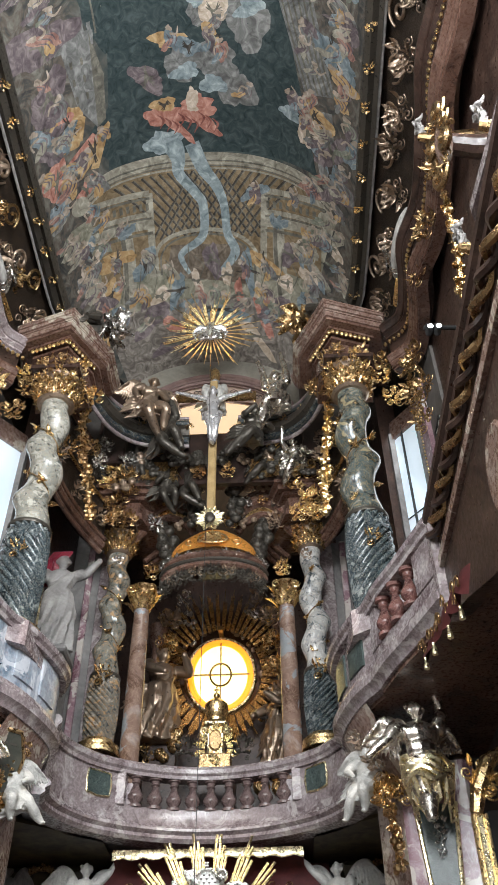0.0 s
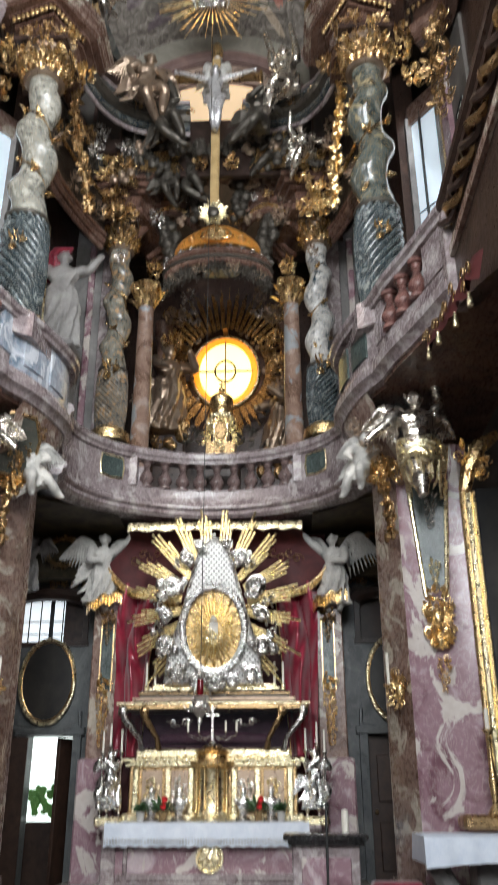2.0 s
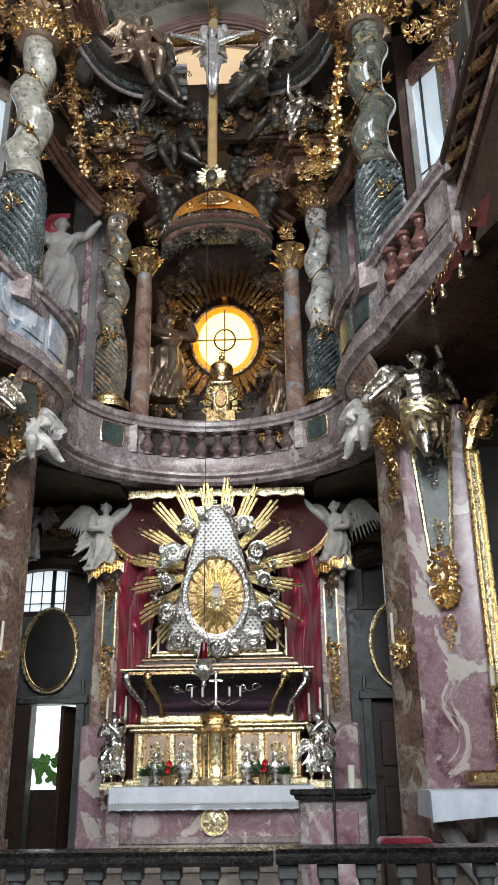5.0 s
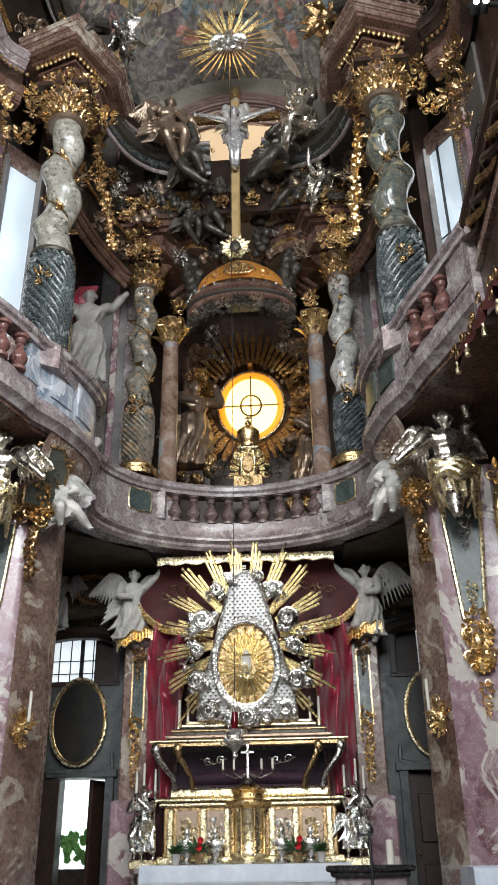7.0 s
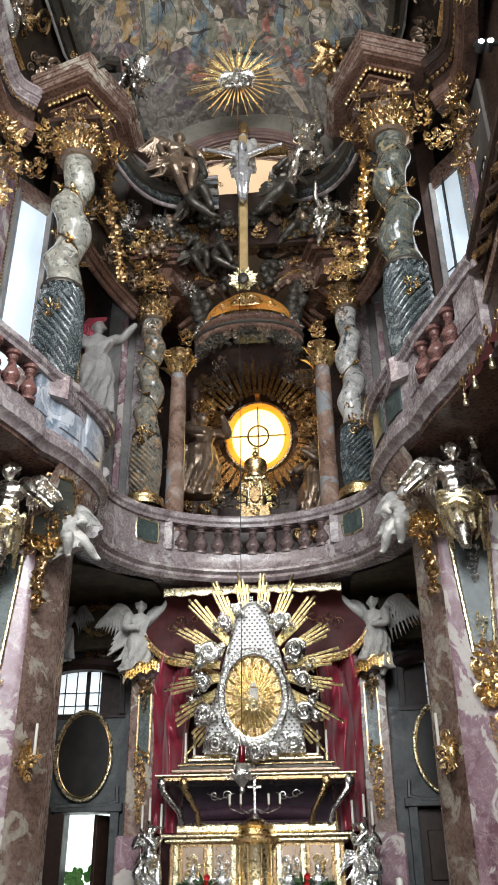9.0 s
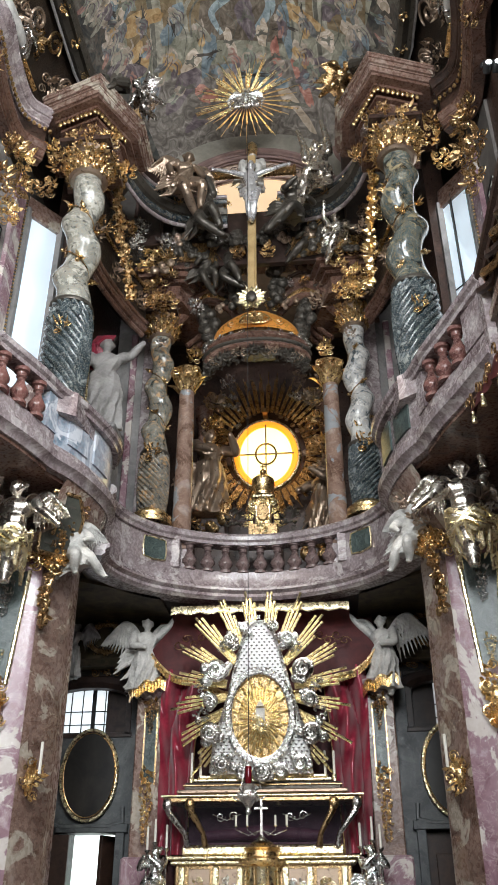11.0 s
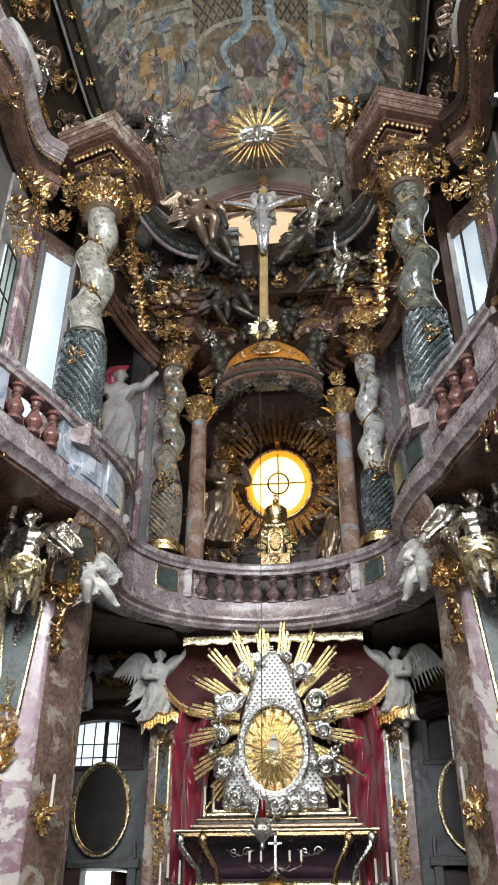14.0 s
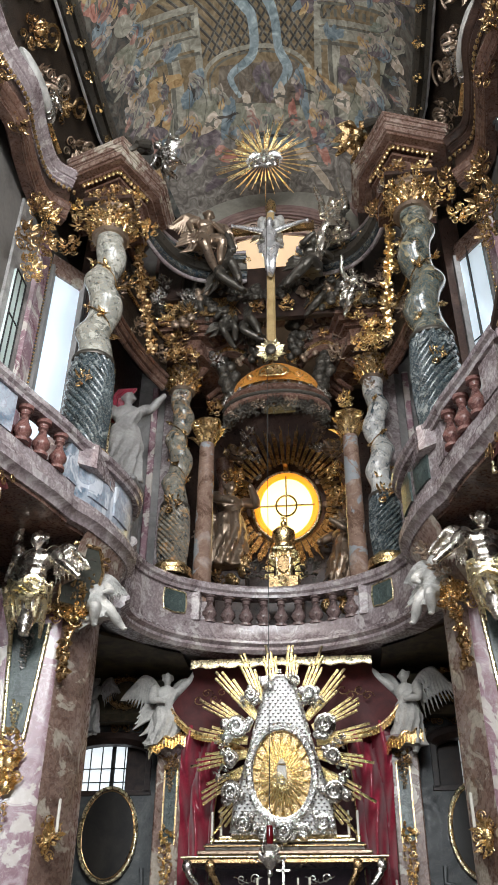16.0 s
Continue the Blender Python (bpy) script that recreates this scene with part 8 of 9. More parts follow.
# ---- tall side windows and nave cornice ----
for sx in (-1, 1):
    wn = thing("window_tall", "tall bright window with a stone frame beside the column", "window", "tall windows", kind="structure")
    p0, p1 = Vector((sx * 3.72, 10.3, 0)), Vector((sx * 3.32, 10.85, 0))
    part("pane", Shape().prism([(p0.x, p0.y), (p1.x, p1.y), (p1.x + sx * 0.02, p1.y + 0.03), (p0.x + sx * 0.02, p0.y + 0.03)], 8.2, 12.1, "z"), DAY, wn)
    for p, w_ in ((p0, 0.1), (p1, 0.1), (p0.lerp(p1, 0.62), 0.02))[:3 if sx > 0 else 2]:
        part("frame_post", Shape().box((p.x, p.y - 0.04, 10.2), (w_, 0.12, 4.1)), GREYWALL if w_ > 0.05 else IRON, wn)
    part("head", Shape().prism([(p0.x, p0.y - 0.1), (p1.x, p1.y - 0.1), (p1.x, p1.y + 0.05), (p0.x, p0.y + 0.05)], 12.1, 12.5, "z"), PIER, wn)
    for z in (10.3,) if sx > 0 else ():
        a_, b_ = p0 + Vector((0, -0.03, z)), p1 + Vector((0, -0.03, z))
        part("glazing_bar", Shape().tube([a_, b_], 0.012, 5), IRON, wn)
    # bay wall towards the nave: plaster, pale west and shade-darkened east, red marble strip and beads
    bw = thing("bay_wall", "pale wall strip with red marble band and gilded beads", "wall", kind="structure")
    part("plaster_strip", Shape().prism([(sx * 3.78, 10.2), (sx * 3.85, 9.0), (sx * 4.0, 9.0), (sx * 3.95, 10.3)], 7.0, 12.6, "z"), DIMSTUCCO if sx < 0 else PLASTER, bw)
    part("marble_band", Shape().prism([(sx * 3.7, 10.05), (sx * 3.72, 9.72), (sx * 3.8, 9.72), (sx * 3.8, 10.1)], 7.0, 12.6, "z"), PINK, bw)
    s = Shape()
    for k in range(60):
        s.ell((sx * 3.69, 10.07, 7.8 + 0.075 * k), 0.022, None, 5, 4)
    tagged(part("bead_row", s, GOLD, bw), kind="stuff")
    part("side_pane", Shape().box((sx * 3.82, 9.35, 9.8), (0.04, 0.4, 2.6)), PALEGLASS, bw, "pale leaded pane")
    for y_ in (9.16, 9.35, 9.54):
        part("lead_bar", Shape().box((sx * 3.79, y_, 9.8), (0.02, 0.022, 2.6)), IRON, bw)
    for z_ in (8.9, 10.2, 11.1):
        part("lead_bar", Shape().box((sx * 3.79, 9.35, z_), (0.02, 0.4, 0.022)), IRON, bw)
    # undulating nave cornice
    co = thing("nave_cornice", "undulating brown marble cornice with gilded beads along the nave", "cornice", "nave cornices")
    pth = smooth_path([(sx * 3.3, 9.5, 0), (sx * 3.62, 9.1, 0), (sx * 3.6, 8.3, 0), (sx * 3.5, 7.6, 0), (sx * 3.66, 6.8, 0), (sx * 3.6, 5.6, 0), (sx * 3.5, 4.6, 0), (sx * 3.62, 3.4, 0), (sx * 3.6, 0, 0), (sx * 3.6, -8.5, 0)], 6)
    CP = [(-0.3, 0), (0.0, 0), (0.0, 0.04), (0.04, 0.05), (0.04, 0.09), (0.1, 0.13), (0.1, 0.16), (0.13, 0.17), (0.17, 0.23), (0.2, 0.25), (0.2, 0.3), (0.16, 0.31), (-0.3, 0.31)]
    # the east crown is browner and darker, colour doing the work of shade
    for nm, z, mt in (("crown_moulding", 13.3, RAIL if sx < 0 else BROWN), ("lower_moulding", 12.55, ALTARBROWN)):
        part(nm, Shape().sweep([p + Vector((0, 0, z)) for p in pth], [(sx * o if z > 13 else sx * o * 0.6, u) for o, u in CP]), mt, co)
    part("frieze", Shape().sweep([p + Vector((0, 0, 12.85)) for p in pth], [(sx * o, u) for o, u in [(-0.3, 0), (-0.02, 0), (-0.02, 0.46), (-0.3, 0.46)]]), BROWN, co)
    s = Shape()
    for k in range(150):
        p, d = along(pth, 0.1 * k)
        s.ell((p.x - sx * 0.06, p.y, 13.24), (0.035, 0.04, 0.045), None, 6, 4)
    tagged(part("bead_row", s, GOLD, co), kind="stuff")
    fc = thing("frieze_carving", "dull gilded leaf carving under the nave cornice", "ornament", "frieze carvings")
    for k, (y, z) in enumerate(((9.3, 12.4), (8.9, 12.2), (8.7, 11.3), (9.1, 11.0), (7.6, 12.7), (6.7, 12.6), (5.6, 12.4), (9.4, 11.9))):
        s = Shape()
        bouquet(s, (sx * 3.55, y, z), (-sx, -0.6, -0.1), 0.3, 740 + k, 10, 6, 8, 1.2)
        # no bright gilding on the east, whose shade is carried by dull gold
        part("leaf_boss", s, GOLDDARK if k % 3 or sx > 0 else GOLD, fc)
    cs = thing("cove_stucco", "dull gilded scroll stucco on the dark cove", "stucco", "cove stucco")
    for k in range(13):
        s = Shape()
        y = 9.4 - 0.75 * k
        zz = 14.3 + 0.25 * math.sin(k * 2.1)
        bouquet(s, (sx * (3.35 + 0.1 * math.sin(k)), y, zz), (-sx, -0.3, -0.8), 0.34, 760 + k, 9, 5, 6)
        scroll(s, (sx * 3.2, y + 0.3, zz + 0.3), Vector((0, 1, 0)), Vector((-sx * 0.5, 0, 1)).normalized(), 0.24, 1 if k % 2 else -1, 1.5, 0.12)
        part("scroll_boss", s, GOLDDARK if k % 2 and sx < 0 else BRONZELIT, cs)
    fo = Shape()
    for k in range(26):
        y = 9.7 - 0.62 * k
        bouquet(fo, (sx * 2.86, y, 15.0), (-sx * 0.3, -0.5, -1), 0.13, 800 + k, 5, 2, 4)
    tagged(part("gilded_mount", fo, GOLD, [o for o in scene.objects if o.name.startswith("fresco_frame")][0 if sx < 0 else 1], "gilded leaf mounts on the frame"), kind="stuff")
    # white oval imitates the window's sheen on the cove; trellis beside it
    ct = thing("cove_sheen_panel", "pale oval standing for window sheen on the cove, with gilt trellis", "cartouche", "cove cartouches")
    part("shield", Shape().ell((sx * 3.5, 7.9, 13.95), (0.16, 0.7, 0.36), Matrix.Rotation(radians(sx * 30), 4, "Y"), 20, 12), WHITE, ct, "pale oval in place of a window's sheen")
    part("trellis_ground", Shape().box((sx * 3.55, 8.75, 13.95), (0.08, 0.6, 0.5), Matrix.Rotation(radians(sx * 30), 4, "Y")), GOLD, ct)
    fg = figure([((0.25, -0.1, 0.7), (0.35, -0.2, 0.6)), ((-0.25, -0.1, 0.7), (-0.3, -0.2, 0.85))], None, 0.3, 0.5, sx * 70, 1.25, 1.4, 95)
    statue("cove_putto", fg, SILVERDULL, pose(sx * 3.35, 8.25, 13.65) @ Matrix.Diagonal((0.8, 0.8, 0.8, 1)), "silvered putto seated on the nave cornice", group="cove putti")

# things of the east side of the nave only
for i, (x, y, z) in enumerate(((3.25, 5.09, 12.2), (3.4, 3.82, 9.95), (3.3, 5.03, 9.6))):
    fg = figure([((0.25, -0.1, 0.7), (0.35, -0.2, 0.6)), ((-0.25, -0.1, 0.7), (-0.3, -0.2, 0.85))], None, 0.3, 0.22, 70, 1.5, 1.6, 97 + i)
    # white putti in the greyer stucco, so their shade is in the colour
    statue("wall_putto", fg, DIMSTUCCO, pose(x, y, z) @ Matrix.Diagonal((0.42, 0.42, 0.42, 1)), "small white stucco putto on the nave wall, greyed for shade", group="wall putti")
    solo("putto_bracket", Shape().tube([(3.92, y, z - 0.02), (x + 0.2, y, z - 0.06), (x - 0.05, y, z + 0.03)], [0.1, 0.09, 0.05], 8), GOLDDARK, "dull gilded bracket under a wall putto", "bracket", "putto brackets")
wc = thing("wall_cartouche", "gilded scrolled cartouche with a plain shield on the nave wall", "cartouche")
part("shield", Shape().ell((3.28, 4.6, 11.1), (0.09, 0.24, 0.34), None, 18, 12), PIER, wc, "brown marble shield")
part("corbel", Shape().tube([(3.95, 4.6, 10.95), (3.6, 4.6, 11.0), (3.32, 4.6, 11.1)], [0.16, 0.14, 0.12], 10), BROWN, wc)
for i, (dy, dz, sz) in enumerate(((-0.24, 0.3, 0.17), (0.24, 0.3, 0.17), (-0.24, -0.3, 0.18), (0.24, -0.3, 0.18), (-0.3, 0.0, 0.13), (0.3, 0.0, 0.13))):
    s = Shape()
    scroll(s, (3.24, 4.6 + dy, 11.1 + dz), Vector((0.2, -1, 0)).normalized(), Vector((0, 0, 1)), sz, 1 if dy * dz > 0 else -1, 1.4, 0.24)
    # scrolls dulled to suit the shaded east wall
    part("scroll", s, GOLDDARK, wc)
for i, dz in enumerate((0.42, -0.42)):
    s = Shape()
    bouquet(s, (3.25, 4.6, 11.1 + dz), (-1, -0.4, 0), 0.16, 900 + i, 8, 0, 5, 1.4)
    part("leaf_crest", s, GOLDDARK, wc)
s = Shape()
swag(s, [(3.35, 5.2, 10.9), (3.38, 5.4, 10.2), (3.4, 5.7, 9.6)], 0.1, 901)
solo("cartouche_chain", s, OLDGOLD, "gilded bead drop below the wall cartouche", "ornament")
tri = thing("tribune_bay", "projecting brown marble tribune with pale edges", "tribune")
part("body", Shape().prism([(3.17, 4.17), (3.58, 5.05), (4.0, 5.05), (4.0, 2.4), (3.3, 2.6)], 8.0, 8.9, "z"), BROWN, tri)
part("ledge", Shape().prism([(3.12, 4.15), (3.56, 5.1), (4.0, 5.1), (4.0, 2.3), (3.25, 2.5)], 8.9, 9.02, "z"), RAIL, tri)
part("inset_panel", Shape().prism([(3.26, 4.4), (3.5, 4.92), (3.49, 4.93), (3.25, 4.41)], 8.2, 8.75, "z"), INLAY, tri)
spot = thing("spotlight", "twin black spotlights clamped to the nave wall", "spotlight", at=(3.15, 6.3, 9.75))
part("bracket", Shape().tube([(0.78, 0.1, 0.1), (0.2, 0, 0.05), (-0.12, -0.05, 0)], 0.03, 8), IRON, spot)
LENS = glow("lamp_lens", (0.9, 0.95, 1.0), 6.0)
for k in (0, 1):
    lampb = part("housing", Shape().lathe((-0.06 + 0.1 * k, -0.05, -0.02), [(0.035, -0.08), (0.045, -0.05), (0.045, 0.06)], 12, Matrix.Rotation(radians(60), 4, "X")), IRON, spot)
    part("lens", Shape().ell((-0.06 + 0.1 * k, -0.13, -0.06), (0.035, 0.02, 0.03)), LENS, lampb, "lit white lens")
for sx in (-1, 1):
    rp = [o for o in scene.objects if o.name.startswith("nave_gallery_parapet")][0 if sx < 0 else 1]
    for off, mt in ((0.0, GOLDDARK), (math.pi, BROWN)):
        pts = [(sx * 2.87 + 0.055 * math.cos(k * 0.55 + off), 7.15 - 0.05 * k, 7.32 + 0.055 * math.sin(k * 0.55 + off)) for k in range(150)]
        part("rope_moulding", Shape().tube(pts, 0.045, 6), mt, rp, "twisted rope moulding")
    part("medallion", Shape().lathe((sx * 2.9, 4.75, 6.2), [(0.3, 0), (0.33, 0.02), (0.28, 0.04)], 30, Matrix.Rotation(radians(90), 4, "Y") @ Matrix.Diagonal((1.3, 1, 1, 1))), PIER, rp, "pale oval medallion")
    part("band", Shape().box((sx * 2.9, 0, 6.98), (0.06, 14.4, 0.12)), PIER, rp)
    cv = thing("hanging_valance", "red and silver tasselled valance under the gallery", "valance", "gallery valances")
    rows = [[(sx * (2.78 + 0.03 * math.sin(k * 1.3)), 8.0 - 0.09 * k, 6.5 - 0.02 * k), (sx * (2.7 + 0.04 * math.sin(k * 1.3)), 8.0 - 0.09 * k, 6.33 - 0.022 * k - 0.1 * abs(math.sin(k * 0.55)))] for k in range(26)]
    part("cloth", Shape().grid(rows), REDPAINT, cv, smooth=80)
    s = Shape()
    for k in range(0, 26, 2):
        scroll(s, Vector(rows[k][1]) + Vector((-sx * 0.02, 0, 0.12)), Vector((0, 1, 0)), Vector((0, 0, 1)), 0.07, 1, 1.2, 0.14)
    part("scroll_embroidery", s, GOLDDARK, cv)
    for k in range(3, 26, 6):
        p = Vector(rows[k][1])
        part("tassel", Shape().lathe(p - Vector((0, 0, 0.12)), [(0.03, 0), (0.025, 0.08), (0.012, 0.1), (0.02, 0.13)], 8), GOLDPALE, cv)

# ---- paint of the fresco: plain shapes on the vault, a hair below it ----


def on_vault(x, y, drop_=0.012):
    drop_ *= 0.28
    y = min(y, 12.19)
    return (x, y, vault_z(x, y, half_width(y)) - drop_)


def daub(s, x, y, rx, ry, seed=0, turn_=0.0, drop_=0.012, wob=1.0):
    """A patch of paint with a wandering outline."""
    q = random.Random(seed)
    ph = [q.uniform(0, 6.28) for _ in range(4)]
    rows = []
    n = max(2, int(max(rx, ry) / 0.06))
    for f in [0.02] + [(i + 1) / n for i in range(n)]:
        row = []
        for k in range(28):
            a = 2 * math.pi * k / 28
            w = f * (1 + wob * (0.2 * math.sin(2 * a + ph[0]) + 0.15 * math.sin(3 * a + ph[1]) + 0.08 * math.sin(5 * a + ph[2]) + 0.06 * math.sin(9 * a + ph[3])))
            u, v = rx * w * math.cos(a), ry * w * math.sin(a)
            row.append(on_vault(x + u * math.cos(turn_) - v * math.sin(turn_), y + u * math.sin(turn_) + v * math.cos(turn_), drop_))
        rows.append(row)
    s.grid(rows, True)


def stripe(s, pts, width, drop_=0.01):
    line = smooth_path([(x, y, 0) for x, y in pts], 10)
    if isinstance(width, (int, float)):
        width = [width, width]
    ws = np.interp(np.linspace(0, 1, len(line)), np.linspace(0, 1, len(width)), width)
    rows = []
    for i, p in enumerate(line):
        d = (line[min(i + 1, len(line) - 1)] - line[max(i - 1, 0)]).normalized()
        n = Vector((-d.y, d.x, 0)) * ws[i] * 0.5
        rows.append([on_vault(p.x + n.x * (2 * j / 6 - 1), p.y + n.y * (2 * j / 6 - 1), drop_) for j in range(7)])
    s.grid(rows)


def paint(name, a, b):
    m, nodes, links, bsdf = node_mat("fresco_" + name)
    vec = nodes.new("ShaderNodeTexCoord").outputs["Object"]
    fold = noise_tex(nodes, links, vec, 4.5, 7, 1.4, 0.6)
    tone = ramp(nodes, [(0.32, [c * 0.7 for c in a]), (0.44, [c * 1.15 for c in a]), (0.54, [(p + q) * 0.58 for p, q in zip(a, b)]), (0.66, [c * 1.4 for c in b])])
    links.new(fold.outputs[0], tone.inputs[0])
    links.new(tone.outputs[0], bsdf.inputs["Base Color"])
    bsdf.inputs["Roughness"].default_value = 0.8
    bsdf.inputs["Specular IOR Level"].default_value = 0.12
    return m


def painted(name, shape, mat):
    ob = part(name, shape, mat, ceiling, smooth=180)
    return tagged(ob, "painted " + name.replace("_", " ") + " in the faded ceiling fresco")


def patch(s, a, b, c, d, drop_=0.014, n=0):
    """A four-cornered patch of paint: a to b along its top, d to c along its foot."""
    n = max(n, 2, int(max(math.dist(a, b), math.dist(b, c), math.dist(c, d)) / 0.06))
    rows = []
    for i in range(n + 1):
        k = i / n
        p = (a[0] + (d[0] - a[0]) * k, a[1] + (d[1] - a[1]) * k)
        q_ = (b[0] + (c[0] - b[0]) * k, b[1] + (c[1] - b[1]) * k)
        rows.append([on_vault(p[0] + (q_[0] - p[0]) * j / n, p[1] + (q_[1] - p[1]) * j / n, drop_) for j in range(n + 1)])
    s.grid(rows)


STONEP = paint("stone", (0.21, 0.195, 0.155), (0.32, 0.3, 0.245))
STONESHADE = paint("stone_shade", (0.1, 0.095, 0.078), (0.15, 0.14, 0.115))
COFFER = paint("ochre", (0.15, 0.11, 0.065), (0.21, 0.16, 0.1))
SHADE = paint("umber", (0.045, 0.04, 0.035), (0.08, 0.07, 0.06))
SKYDARK = paint("dark_sky", (0.03, 0.044, 0.045), (0.052, 0.066, 0.066))
CLOUDP = paint("cloud", (0.17, 0.21, 0.22), (0.29, 0.33, 0.335))
ROSE = paint("rose", (0.3, 0.13, 0.1), (0.42, 0.24, 0.19))
ORANGEP = paint("orange", (0.3, 0.19, 0.09), (0.4, 0.29, 0.16))
FLESH = paint("flesh", (0.36, 0.29, 0.22), (0.5, 0.43, 0.36))
BLUEP = paint("blue", (0.12, 0.15, 0.165), (0.22, 0.255, 0.265))
MAUVE = paint("mauve", (0.1, 0.08, 0.085), (0.18, 0.15, 0.15))
GREENP = paint("green", (0.14, 0.15, 0.115), (0.22, 0.23, 0.19))
OLIVE = paint("olive", (0.17, 0.165, 0.125), (0.27, 0.255, 0.2))
GREYP = paint("grey", (0.12, 0.12, 0.115), (0.21, 0.21, 0.2))

# dark sky and the pale ground of the foot
s = Shape()
patch(s, (-1.2, 3.5), (1.3, 3.5), (2.2, 7.95), (-1.8, 7.9), 0.004, 20)
for i, (x, y) in enumerate(((-1.5, 5.0), (-1.6, 7.3), (1.7, 7.2), (1.4, 5.6))):
    daub(s, x, y, 0.35, 0.6, i, 0.2, 0.006 + 0.001 * i)
painted("dark_sky", s, SKYDARK)
s = Shape()
patch(s, (-2.55, 8.6), (2.55, 8.6), (2.1, 11.0), (-2.1, 11.0), 0.003, 20)
painted("olive_ground", s, OLIVE)

# the great painted arch with coffers
s = Shape()
rows = []
for j in range(61):
    x = -2.2 + 4.5 * j / 60
    top = 8.06 + 0.1 * (abs(x) / 2.0) ** 2.2
    rows.append([on_vault(x, top + (10.2 - top) * k, 0.008) for k in np.linspace(0, 1, 31)])
s.grid(rows)
painted("coffered_ground", s, COFFER)
s, s2 = Shape(), Shape()
for k in range(26):
    for d in (-1, 1):
        x = -2.1 + 0.17 * k
        a, b = (x, 8.3), (x + d * 0.95, 9.6)
        if abs(b[0]) < 1.25 and abs(x) < 1.9:
            stripe(s, [a, ((a[0] + b[0]) / 2, 8.95), b], 0.04, 0.011)
            stripe(s2, [(a[0] + 0.03, a[1]), ((a[0] + b[0]) / 2 + 0.03, 8.95), (b[0] + 0.03, b[1])], 0.018, 0.013)
painted("coffer_rib", s, SHADE)
painted("coffer_rib_light", s2, STONESHADE)
s, s2 = Shape(), Shape()
ARCHLINE = [(-2.35, 8.2), (-1.9, 8.0), (-1.12, 8.0), (0.06, 8.02), (1.31, 8.06), (2.0, 8.12), (2.45, 8.3)]
for o, w in ((0.0, 0.15), (0.14, 0.06), (0.24, 0.04)):
    stripe(s, [(x, y + o) for x, y in ARCHLINE], w, 0.016)
for o in (0.09, 0.19):
    stripe(s2, [(x, y + o) for x, y in ARCHLINE], 0.03, 0.018)
stripe(s, [(-1.12, 10.3), (-1.1, 9.8), (-0.75, 9.56), (-0.05, 9.48), (0.6, 9.6), (1.0, 9.95), (1.02, 10.7)], 0.08, 0.016)
stripe(s2, [(-1.04, 10.3), (-1.0, 9.88), (-0.7, 9.65), (-0.05, 9.57), (0.55, 9.69), (0.92, 10.0), (0.94, 10.7)], 0.04, 0.017)
painted("arch_band", s, STONEP)
painted("arch_shadow", s2, STONESHADE)
s = Shape()
patch(s, (-0.8, 9.75), (0.75, 9.8), (0.9, 10.6), (-0.95, 10.4), 0.012)
painted("inner_arch_shadow", s, paint("brown", (0.1, 0.08, 0.06), (0.17, 0.14, 0.11)))
# entablatures, pilasters and columns on both sides of it
for sx, x0, x1, xc, y0 in ((-1, -2.25, -1.14, -1.66, 8.42), (1, 1.2, 2.35, 1.47, 8.45)):
    s, s2 = Shape(), Shape()
    edge = x1 if sx < 0 else x0
    for y, w in ((0.0, 0.12), (0.42, 0.1), (0.62, 0.2)):
        stripe(s, [(x0, y0 + y), ((x0 + x1) / 2, y0 + y + 0.12), (x1, y0 + y + 0.2)] if sx < 0 else [(x0, y0 + y + 0.2), ((x0 + x1) / 2, y0 + y + 0.12), (x1, y0 + y)], w, 0.017)
    for y, w in ((0.1, 0.05), (0.5, 0.04), (0.8, 0.06)):
        stripe(s2, [(x0, y0 + y), ((x0 + x1) / 2, y0 + y + 0.12), (x1, y0 + y + 0.2)] if sx < 0 else [(x0, y0 + y + 0.2), ((x0 + x1) / 2, y0 + y + 0.12), (x1, y0 + y)], w, 0.019)
    for k in range(9):
        x = x0 + (x1 - x0) * (k + 0.5) / 9
        yy = y0 + 0.2 + 0.2 * ((x - x0) / (x1 - x0) if sx < 0 else (x1 - x) / (x1 - x0))
        patch(s2, (x - 0.03, yy), (x + 0.03, yy), (x + 0.03, yy + 0.14), (x - 0.03, yy + 0.14), 0.02, 2)
    patch(s, (edge - 0.07, y0 + 0.2), (edge + 0.07, y0 + 0.2), (edge + 0.0, 10.3), (edge - 0.14, 10.3), 0.0165, 6)
    painted("entablature", s, STONEP)
    painted("entablature_shadow", s2, STONESHADE)
    s, s2, s3 = Shape(), Shape(), Shape()
    stripe(s, [(xc, 9.3), (xc, 9.9), (xc + sx * 0.08, 10.8)], [0.22, 0.25, 0.28], 0.018)
    stripe(s2, [(xc - 0.07, 9.35), (xc - 0.07, 9.9), (xc - 0.07 + sx * 0.08, 10.8)], 0.08, 0.022)
    for k in range(5):
        daub(s3, xc - 0.12 + 0.06 * k, 9.2 + 0.05 * (k % 2), 0.06, 0.12, k, 0.2 * k, 0.024)
    painted("column", s, STONEP)
    painted("column_shading", s2, STONESHADE)
    painted("column_capital", s3, BLUEP)

# tower, banners and leaning pillars
s, s2 = Shape(), Shape()
patch(s, (-2.2, 5.25), (-1.75, 5.35), (-1.85, 7.0), (-2.1, 6.5), 0.02)
patch(s, (-2.32, 5.2), (-1.68, 5.32), (-1.7, 5.55), (-2.28, 5.5), 0.022)
patch(s2, (-1.75, 5.35), (-1.62, 6.1), (-1.7, 6.9), (-1.85, 7.0), 0.023)
